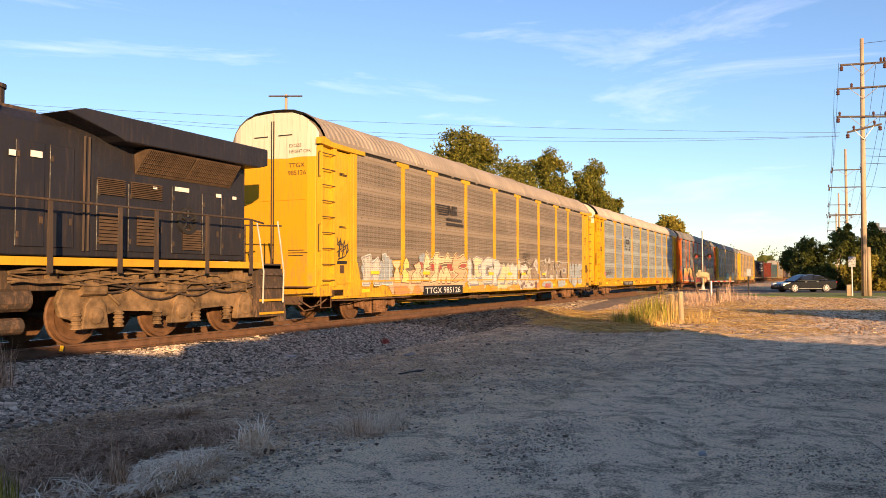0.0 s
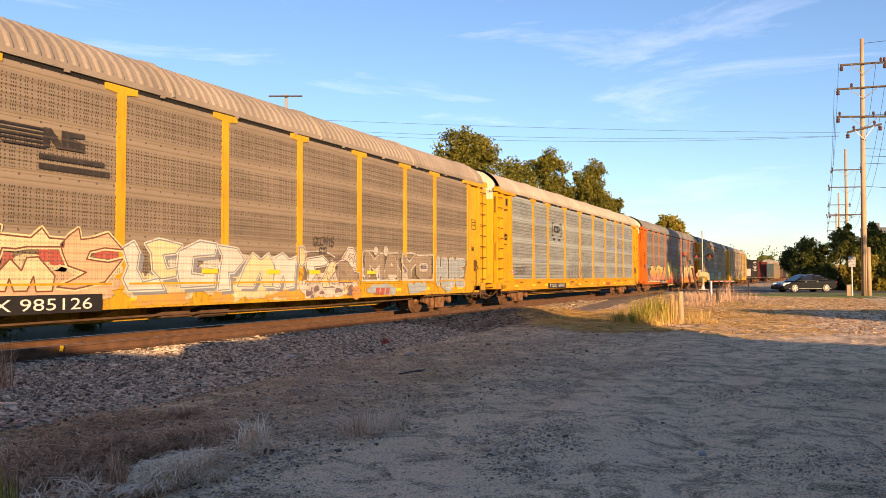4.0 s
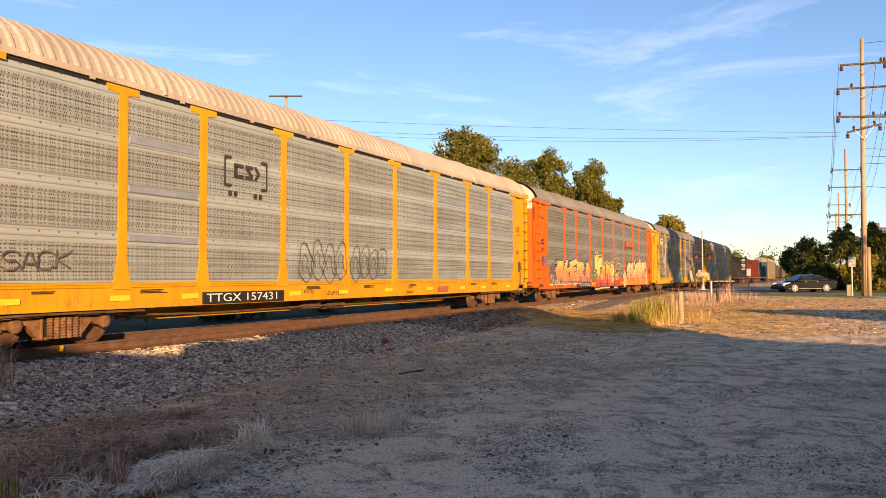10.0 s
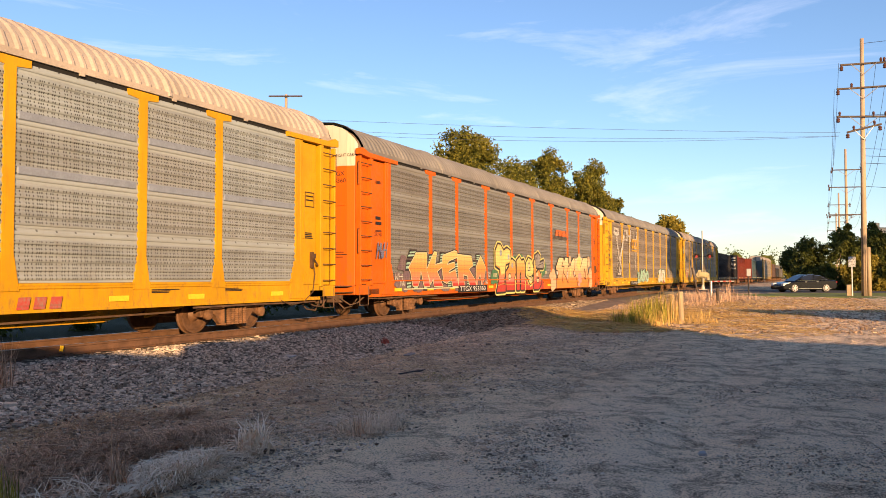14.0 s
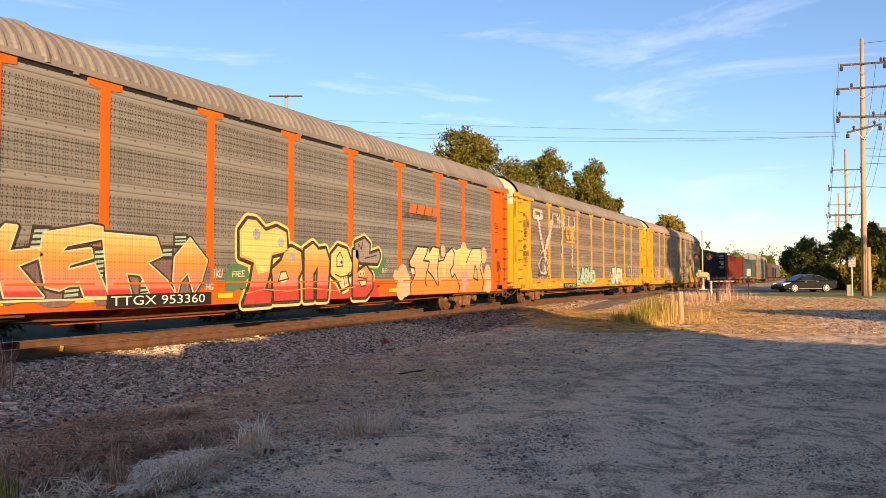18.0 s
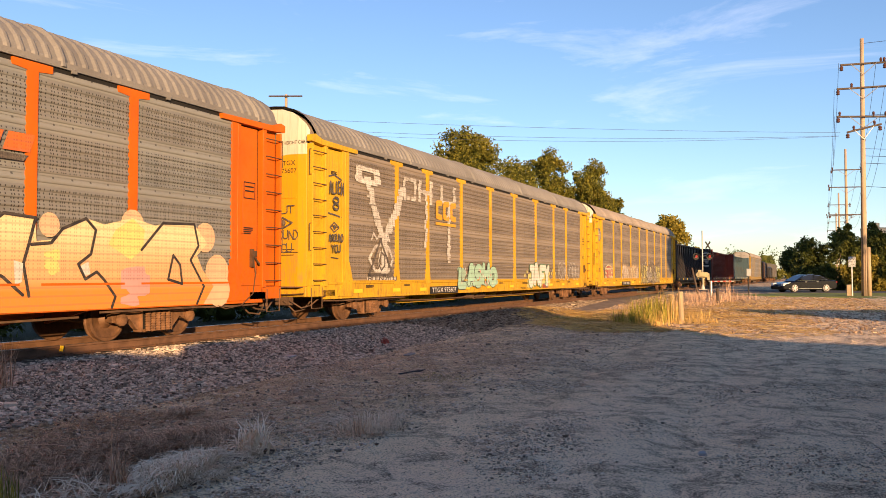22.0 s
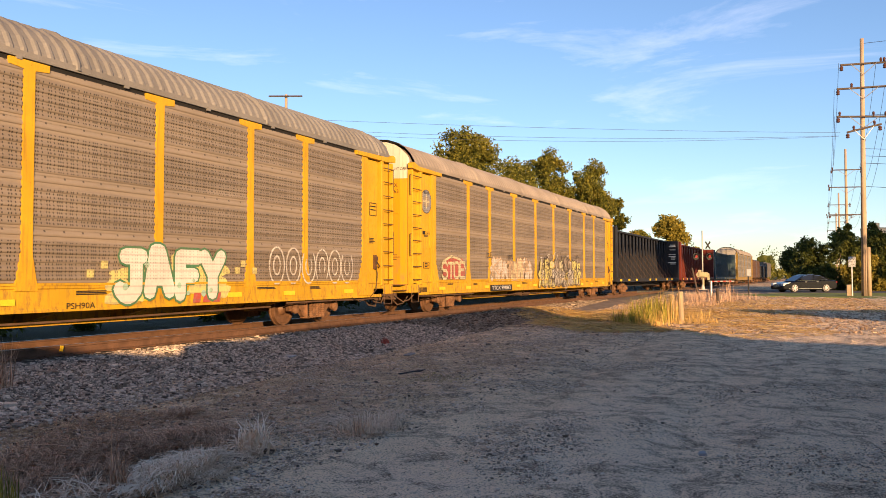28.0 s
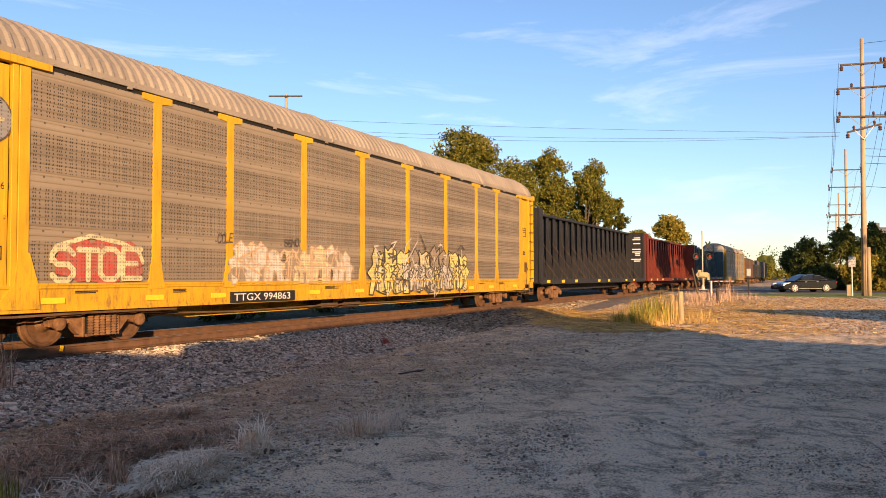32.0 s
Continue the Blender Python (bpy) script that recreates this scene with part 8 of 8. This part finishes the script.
def make_sedan(x, y, z, heading):
    """Local x runs to the nose."""
    c = root("sedan", "dark metallic four-door saloon car waiting at the crossing", "car", "", x, y, z, heading)
    side = [(-2.45, 0.42), (-2.48, 0.72), (-2.40, 0.98), (-1.75, 1.04), (-0.95, 0.98), (0.55, 0.95), (1.0, 0.94), (1.9, 0.84), (2.35, 0.68), (2.48, 0.50), (2.42, 0.26), (1.95, 0.22), (-1.9, 0.22), (-2.35, 0.28)]
    bm = B()
    n = len(side)
    rings = []
    for yy, k in ((-0.93, 0.97), (-0.86, 1.0), (0.86, 1.0), (0.93, 0.97)):
        rings.append([bm.verts.new((px * (k if abs(yy) > 0.9 else 1), yy, (pz - 0.6) * (0.86 if abs(yy) > 0.9 else 1) + 0.6)) for px, pz in side])
    for a, b in zip(rings, rings[1:]):
        for i in range(n):
            bm.faces.new((a[i], a[(i + 1) % n], b[(i + 1) % n], b[i]))
    bm.faces.new(rings[0])
    bm.faces.new(rings[-1][::-1])
    part("body", bm, M_car, c, bevel=0.03)
    roof = [(-2.05, 1.02), (-1.55, 1.26), (-1.05, 1.42), (-0.5, 1.50), (0.0, 1.50), (0.4, 1.42), (1.3, 0.93)]
    bm = B()
    ra = [bm.verts.new((px, -0.80 + 0.16 * (pz - 1.0) / 0.46, pz)) for px, pz in roof]
    rb = [bm.verts.new((px, 0.80 - 0.16 * (pz - 1.0) / 0.46, pz)) for px, pz in roof]
    for i in range(len(roof) - 1):
        bm.faces.new((ra[i], ra[i + 1], rb[i + 1], rb[i]))
    bm.faces.new(ra)
    bm.faces.new(rb[::-1])
    part("cabin", bm, M_car, c)
    for sgn in (-1, 1):
        for q in (((-1.55, 1.08), (-1.05, 1.34), (-0.48, 1.43), (-0.42, 1.02)), ((-0.34, 1.01), (-0.40, 1.43), (0.02, 1.43), (0.35, 1.36), (0.98, 1.0))):
            bm = B()
            pts = [(px, sgn * (0.825 - 0.16 * (pz - 1.0) / 0.46), pz) for px, pz in q]
            v = [bm.verts.new(p) for p in pts] + [bm.verts.new((p[0], p[1] - sgn * 0.03, p[2])) for p in pts]
            m = len(q)
            bm.faces.new(v[:m])
            bm.faces.new(v[m:][::-1])
            for i in range(m):
                bm.faces.new((v[i], v[(i + 1) % m], v[m + (i + 1) % m], v[m + i]))
            part("side_window", bm, M_glass, c)
        bm = B()
        rim = [(-1.62, 1.06), (-1.05, 1.37), (-0.45, 1.46), (0.04, 1.455), (0.38, 1.385), (1.05, 0.985), (-0.4, 0.995), (-1.62, 1.06)]
        pipe(bm, [(px, sgn * (0.83 - 0.16 * (pz - 1.0) / 0.46), pz) for px, pz in rim], 0.016, 5)
        part("window_trim", bm, M_chrome, c)
        bm = B()
        box(bm, -1.9, 1.95, sgn * 0.935, sgn * 0.90, 0.30, 0.36)
        part("sill_trim", bm, M_chrome, c)
        for hx in (-0.75, 0.3):
            boxpart("door_handle", (hx, hx + 0.2, sgn * 0.96, sgn * 0.90, 0.86, 0.90), M_chrome, c)
        boxpart("wing_mirror", (0.72, 0.92, sgn * 1.08, sgn * 0.86, 1.0, 1.14), M_car, c, bevel=0.03)
        bm = B()
        prism(bm, [(1.95, 0.62), (2.42, 0.54), (2.40, 0.74), (1.75, 0.84)], "y", sgn * 0.55, sgn * 0.925)
        part("headlight", bm, M_lamp, c, "clear headlight", bevel=0.02)
        boxpart("tail_light", (-2.47, -2.2, sgn * 0.6, sgn * 0.92, 0.78, 0.92), M_lens, c, bevel=0.02)
    bm = B()
    v = [bm.verts.new(p) for p in ((1.27, -0.74, 0.965), (1.27, 0.74, 0.965), (0.45, 0.63, 1.41), (0.45, -0.63, 1.41))]
    bm.faces.new(v)
    part("windscreen", bm, M_glass, c)
    bm = B()
    for k in range(9):
        box(bm, 2.40, 2.50, -0.38 + 0.09 * k, -0.35 + 0.09 * k, 0.42, 0.66)
    part("grille", bm, M_chrome, c)
    for px in (1.42, -1.42):
        for sgn in (-1, 1):
            bm = B()
            lathe(bm, [(sgn * 0.72, 0.25), (sgn * 0.72, 0.33), (sgn * 0.76, 0.365), (sgn * 0.90, 0.365), (sgn * 0.955, 0.34), (sgn * 0.955, 0.27)], "y", (px, 0, 0.365), 22)
            w = part("wheel", bm, M_tyre, c)
            bm = B()
            lathe(bm, [(sgn * 0.90, 0.28), (sgn * 0.965, 0.272), (sgn * 0.950, 0.235), (sgn * 0.94, 0.06)], "y", (px, 0, 0.365), 18)
            for k in range(7):
                a = k * math.tau / 7
                rod(bm, (px, sgn * 0.955, 0.365), (px + 0.25 * math.cos(a), sgn * 0.96, 0.365 + 0.25 * math.sin(a)), 0.04, 5)
            part("rim", bm, M_rim, w)


make_sedan(72.6, -12.35, -0.125, 90 + 34)


# ---- dry grass, weeds and posts ----
def blade_mesh(name, bunches, mat, seed, width=0.012):
    """Bent blades: bunches of (x, y, radius, height, count, lean)."""
    rng = np.random.default_rng(seed)
    verts, faces = [], []
    for bx, by, rad, hgt, cnt, lean in bunches:
        for _ in range(cnt):
            a, r = rng.random() * math.tau, rad * math.sqrt(rng.random())
            x, y = bx + r * math.cos(a), by + r * math.sin(a)
            z = ground_z(x, y) if y < -5.2 else max(ground_z(x, y), bed_z(y))
            h = hgt * (0.4 + 0.7 * rng.random())
            b = rng.random() * math.tau
            out = h * lean * (0.3 + rng.random())
            dx, dy = math.cos(b) * out, math.sin(b) * out
            w = width * (0.6 + 0.8 * rng.random())
            px, py = -math.sin(b) * w, math.cos(b) * w
            k = len(verts)
            drop = max(0.0, lean - 0.7) * h * 0.6
            verts += [(x - px, y - py, z - 0.02), (x + px, y + py, z - 0.02), (x + dx * 0.35 + px * 0.8, y + dy * 0.35 + py * 0.8, z + h * 0.62), (x + dx * 0.35 - px * 0.8, y + dy * 0.35 - py * 0.8, z + h * 0.62), (x + dx, y + dy, max(z + 0.01, z + h - drop))]
            faces += [(k, k + 1, k + 2, k + 3), (k + 3, k + 2, k + 4)]
    me = bpy.data.meshes.new(name)
    me.from_pydata(verts, [], faces)
    me.materials.append(mat)
    return me


def grass_mat(name, lo, hi):
    s = Nodes(name, 0.8, 0, 0.2)
    g = s.n("NewGeometry")
    return s.done(s.mix(g.outputs["Random Per Island"], lo, hi))


M_straw = grass_mat("bleached_straw", (0.70, 0.53, 0.375), (1.0, 0.81, 0.60))
M_brown = grass_mat("brown_dead_grass", (0.24, 0.145, 0.090), (0.80, 0.53, 0.345))
M_gold = grass_mat("golden_dry_grass", (0.40, 0.24, 0.07), (0.78, 0.52, 0.17))
M_greeny = grass_mat("green_weeds", (0.09, 0.10, 0.018), (0.40, 0.34, 0.05))


def bunch(name, rows, mat, seed, label, width=0.012):
    tagged(new(name, blade_mesh(name, rows, mat, seed, width)), label, "grass", kind="stuff")


def litter(name, rows, mat, seed, label, width=0.004):
    """Dead stalks lying about: rows of (x, y, radius, count, length, lift, heading or None)."""
    rng = np.random.default_rng(seed)
    verts, faces = [], []
    for bx, by, rad, cnt, length, lift, head in rows:
        for _ in range(cnt):
            a, r = rng.random() * math.tau, rad * math.sqrt(rng.random())
            x, y = bx + r * math.cos(a) * 1.3, by + r * math.sin(a)
            z = max(ground_z(x, y), bed_z(y) if y > -5.4 else -9)
            h = (rng.random() * math.tau if head is None else head + rng.normal() * 0.35)
            n = length * (0.4 + rng.random())
            w = width * (0.6 + 0.8 * rng.random())
            k = len(verts)
            bend = rng.normal() * 0.5
            px, py, pz = x, y, z + 0.004 + lift * rng.random() * 0.4
            for s in range(4):
                verts += [(px - math.sin(h) * w, py + math.cos(h) * w, pz), (px + math.sin(h) * w, py - math.cos(h) * w, pz + w * 0.7)]
                h += bend / 3
                px += math.cos(h) * n / 3
                py += math.sin(h) * n / 3
                pz = max(z + 0.003, pz + lift * (0.5 - s / 3) * rng.random())
            for s in range(3):
                faces.append((k + 2 * s, k + 2 * s + 1, k + 2 * s + 3, k + 2 * s + 2))
    me = bpy.data.meshes.new(name)
    me.from_pydata(verts, [], faces)
    me.materials.append(mat)
    tagged(new(name, me), label, "dead grass", kind="stuff")


# bleached and brown growth in the shaded foreground
bunch("straw_clump", [(5.9, -8.34, 0.12, 0.32, 70, 0.7), (5.98, -8.2, 0.12, 0.24, 60, 1.2), (5.85, -8.42, 0.10, 0.20, 50, 1.4)], grass_mat("bone_white_straw", (0.80, 0.62, 0.44), (1.0, 0.84, 0.66)), 81, "bleached straw-coloured clump of dead grass", 0.009)
litter("dead_grass", [(4.75, -8.45, 0.22, 1100, 0.15, 0.20, None), (5.10, -8.32, 0.16, 700, 0.14, 0.16, None), (4.45, -8.52, 0.18, 700, 0.14, 0.12, None), (4.95, -8.62, 0.16, 400, 0.14, 0.10, None), (5.35, -8.2, 0.14, 350, 0.16, 0.12, None), (5.45, -8.35, 0.25, 500, 0.14, 0.06, None), (4.0, -8.2, 0.22, 60, 0.42, 0.16, 0.5), (4.15, -8.05, 0.35, 300, 0.16, 0.06, None),
                      (5.9, -8.3, 0.25, 240, 0.2, 0.08, None)], M_straw, 82, "bleached mound of matted dead grass", 0.0026)
litter("dead_straw", [(6.2, -7.6, 0.8, 420, 0.18, 0.03, None), (7.2, -8.6, 0.5, 700, 0.16, 0.05, None), (7.9, -8.4, 0.5, 500, 0.15, 0.04, None), (6.9, -7.9, 0.7, 420, 0.18, 0.03, 0.2), (9.2, -7.6, 1.2, 700, 0.16, 0.02, 0.2), (5.6, -7.4, 0.6, 220, 0.2, 0.04, 0.3), (8.0, -6.6, 1.4, 600, 0.16, 0.02, None), (12, -6.6, 2.2, 900, 0.18, 0.02, None)],
       grass_mat("dull_dead_straw", (0.45, 0.31, 0.205), (0.95, 0.70, 0.48)), 94, "thin scattered dead straw on the lot", 0.0028)
litter("brown_weeds", [(5.4, -7.35, 0.42, 1500, 0.36, 0.10, 0.45), (4.9, -6.95, 0.55, 1500, 0.36, 0.10, 0.5), (4.4, -7.5, 0.5, 1700, 0.36, 0.12, 0.5), (5.9, -7.6, 0.4, 900, 0.30, 0.10, 0.4), (6.3, -6.5, 0.8, 900, 0.3, 0.04, 0.4), (6.0, -5.7, 0.8, 900, 0.28, 0.03, 0.4), (7.1, -6.3, 0.16, 420, 0.15, 0.12, None), (8.2, -6.0, 1.4, 1500, 0.18, 0.02, 0.3), (10.5, -6.2, 2.0, 1700, 0.18, 0.02, 0.3), (14, -6, 2.6, 1700, 0.2, 0.02, 0.3), (4.3, -8.0, 0.5, 900, 0.25, 0.06, None), (7.5, -7.3, 1.2, 1000, 0.2, 0.02, None)],
       M_brown, 83, "matted brown dead weeds by the ballast edge", 0.0024)
bunch("tall_weed", [(4.29, -8.36, 0.06, 0.30, 110, 0.35), (4.33, -8.27, 0.02, 0.86, 5, 0.04)], M_brown, 84, "tall dry brown weed stalks", 0.0035)
bunch("tall_weed", [(7.2, -3.0, 0.14, 0.7, 70, 0.5), (7.0, -3.1, 0.1, 0.45, 50, 0.6)], M_brown, 85, "feathery dry weed at the ballast edge", 0.004)
bunch("tall_weed", [(6.86, -8.91, 0.02, 0.60, 3, 0.06), (6.9, -8.85, 0.08, 0.26, 40, 0.5)], M_brown, 86, "thin dry weed stalk", 0.003)
bunch("faded_tuft", [(7.1, -8.75, 0.26, 0.16, 320, 1.0), (7.7, -8.65, 0.24, 0.13, 280, 1.1), (7.4, -8.9, 0.2, 0.1, 180, 1.0)], M_straw, 87, "faded grey-green grass tuft", 0.0025)
bunch("green_tuft", [(11.5, -7.6, 0.6, 0.03, 300, 1.0), (3.72, -7.95, 0.06, 0.30, 40, 0.3)], M_greeny, 93, "sparse low green growth on the dirt", 0.004)
# sunlit growth by the crossing
bunch("golden_grass", [(27.0, -8.15, 0.6, 0.55, 160, 0.6), (26.0, -8.0, 0.7, 0.34, 260, 1.0), (28.9, -8.3, 0.45, 1.2, 70, 0.35), (28.4, -8.0, 0.5, 0.8, 110, 0.5), (31.5, -8.3, 1.2, 0.4, 260, 0.8), (28.5, -9.2, 0.9, 0.26, 300, 1.0), (28.2, -8.5, 0.35, 1.4, 22, 0.2)], M_gold, 88, "tall golden dry grass in the sun", 0.006)
litter("golden_straw", [(24.5, -7.6, 1.6, 1600, 0.3, 0.10, None), (30, -4.6, 2.2, 1600, 0.3, 0.10, None), (27, -6.2, 2.2, 2200, 0.3, 0.10, None), (34, -6.5, 3, 2000, 0.35, 0.10, None), (30, -10.5, 2.6, 1600, 0.3, 0.06, None), (36, -10, 3.2, 1600, 0.35, 0.06, None), (25, -11.5, 2.2, 900, 0.3, 0.05, None), (33, -2.8, 1.5, 900, 0.3, 0.10, None), (42, -8, 4, 1500, 0.4, 0.10, None), (46, -14, 6, 2000, 0.5, 0.08, None)],
       M_gold, 89, "short dry grass on the sunlit lot", 0.0065)
bunch("green_tuft", [(27.6, -7.9, 0.6, 1.0, 260, 0.5), (28.6, -8.1, 0.5, 1.15, 120, 0.4), (26.6, -7.6, 0.7, 0.6, 320, 0.7), (30.5, -7.6, 1.0, 0.25, 200, 0.8), (29, -5.2, 1.4, 0.16, 260, 0.8)], M_greeny, 90, "green and yellow weeds in the sun", 0.008)
bunch("brown_weeds", [(48, -7.6, 1.4, 0.8, 200, 0.5), (50.5, -8.2, 0.5, 1.5, 60, 0.35), (52, -8.2, 1.8, 0.6, 240, 0.6), (44, -7.2, 1.6, 0.35, 300, 0.8), (55, -6.4, 1.2, 0.6, 140, 0.5)], M_brown, 91, "dry brown weeds by the crossing", 0.007)


def make_post(x, y, h, r, lean, mat, label):
    bm = B()
    rod(bm, (0, 0, -0.3), (lean[0], lean[1], h), r, 10, r * 0.92)
    p = tagged(part("wooden_post", bm, mat, None, bevel=0.008), label, "post")
    p.location = (x, y, ground_z(x, y))


make_post(29.1, -8.45, 0.98, 0.10, (0.02, 0.0), M_pale_wood, "pale weathered stub post in dry grass")
make_post(28.4, -8.88, 1.12, 0.105, (-0.02, 0.03), M_pale_wood, "pale weathered stub post in dry grass")
make_post(49.7, -6.9, 2.0, 0.06, (-0.25, 0.45), M_arm, "leaning brown wooden post by the crossing")
make_post(56.0, -6.8, 1.1, 0.10, (0, 0), M_galv, "short grey metal post by the crossing")
make_post(46.9, -8.2, 0.85, 0.09, (0.0, 0.05), M_arm, "short brown wooden post by the crossing")


def make_scrap(name, x, y, sx, sy, sz, mat, label, rz):
    bm = B()
    box(bm, -sx, sx, -sy, sy, 0, sz)
    for v in bm.verts:
        v.co += Vector((random.uniform(-.2, .2) * sx, random.uniform(-.2, .2) * sy, random.uniform(-.2, .2) * sz))
    o = tagged(part(name, bm, mat, None, bevel=min(sx, sy, sz) * 0.3), label, name.replace("_", " "))
    o.matrix_basis = pose(x, y, (bed_z(y) if y > -5 else ground_z(x, y)) - 0.01, 0, 0, rz)


make_scrap("wood_scrap", 11.9, -6.85, 0.38, 0.025, 0.03, M_black, "dark strip of scrap lying on the dirt", -8)
make_scrap("paper_litter", 12.9, -3.6, 0.14, 0.09, 0.03, M_sign, "pale scrap of litter on the ballast", 10)
make_scrap("broken_stone", 14.6, -5.4, 0.22, 0.07, 0.03, M_conc, "pale broken slab on the dirt", 10)
make_scrap("broken_stone", 15.3, -4.9, 0.18, 0.06, 0.03, M_conc, "pale broken slab on the dirt", 50)
make_scrap("round_stone", 7.52, -12.1, 0.035, 0.035, 0.05, M_sign, "single pale round stone on the dirt", 20)
bunch("red_weed", [(16.5, -3.75, 0.12, 0.16, 40, 0.7)], grass_mat("red_weed_leaves", (0.25, 0.05, 0.04), (0.42, 0.12, 0.08)), 92, "small reddish weed in the ballast", 0.012)
bm = B()
box(bm, -0.02, 0.02, -0.02, 0.02, -0.16, -0.06)
o = tagged(part("rail_marker", bm, M_reflect, None), "small yellow marker clipped to the rail", "marker")
o.matrix_basis = pose(9.9, -0.86, 0.06, 0, 12, 0)


# ---- grey silos far off ----
# Blue-grey silo tone, darkened to hold the shade on the side seen.
M_silo = surface("shaded_silo_blue_grey", (0.085, 0.10, 0.125), 0.6, 0, 1.0, 0.2)


def make_silo(x, y, r, h):
    s = root("silo", "distant grey cylindrical concrete silo", "silo", "silos", x, y, -0.4)
    bm = B()
    lathe(bm, [(0, r), (h, r), (h + 0.25, r * 1.03), (h + 0.3, r * 0.9)], "z", (0, 0, 0), 24)
    part("tank", bm, M_silo, s, smooth=False)
    bm = B()
    rod(bm, (0, 0, h), (0, 0, h + 1.2), r * 0.25, 10)
    part("vent", bm, M_silo, s)


make_silo(158, -23.3, 2.4, 9.8)
make_silo(163, -28.5, 3.0, 10.4)


# ---- what moves ----
def way_gone(t):
    """Metres that the train has gone at t seconds."""
    return 4.01119 * t - 0.005322 * t * t + 0.0000513 * t ** 3


def motions():
    for car, x0, wa, wb in CARS:
        rows = []
        for k in range(17):
            t = 2.0 * k
            x = x0 - way_gone(t)
            ya, yb = track_y(x + wa), track_y(x + wb)
            turn = math.atan2(yb - ya, wb - wa)
            rows.append((t, pose(x, ya - wa * math.tan(turn), 0, 0, 0, math.degrees(turn))))
        walk(car, rows)
        step = 0.16
        for wheels, x, radius in ROLLING[car.name]:
            rows = []
            for k in range(201):
                t = step * k
                rows.append((t, pose(x, 0, radius, 0, math.degrees(-way_gone(t) / radius), 0)))
            walk(wheels, rows)


motions()
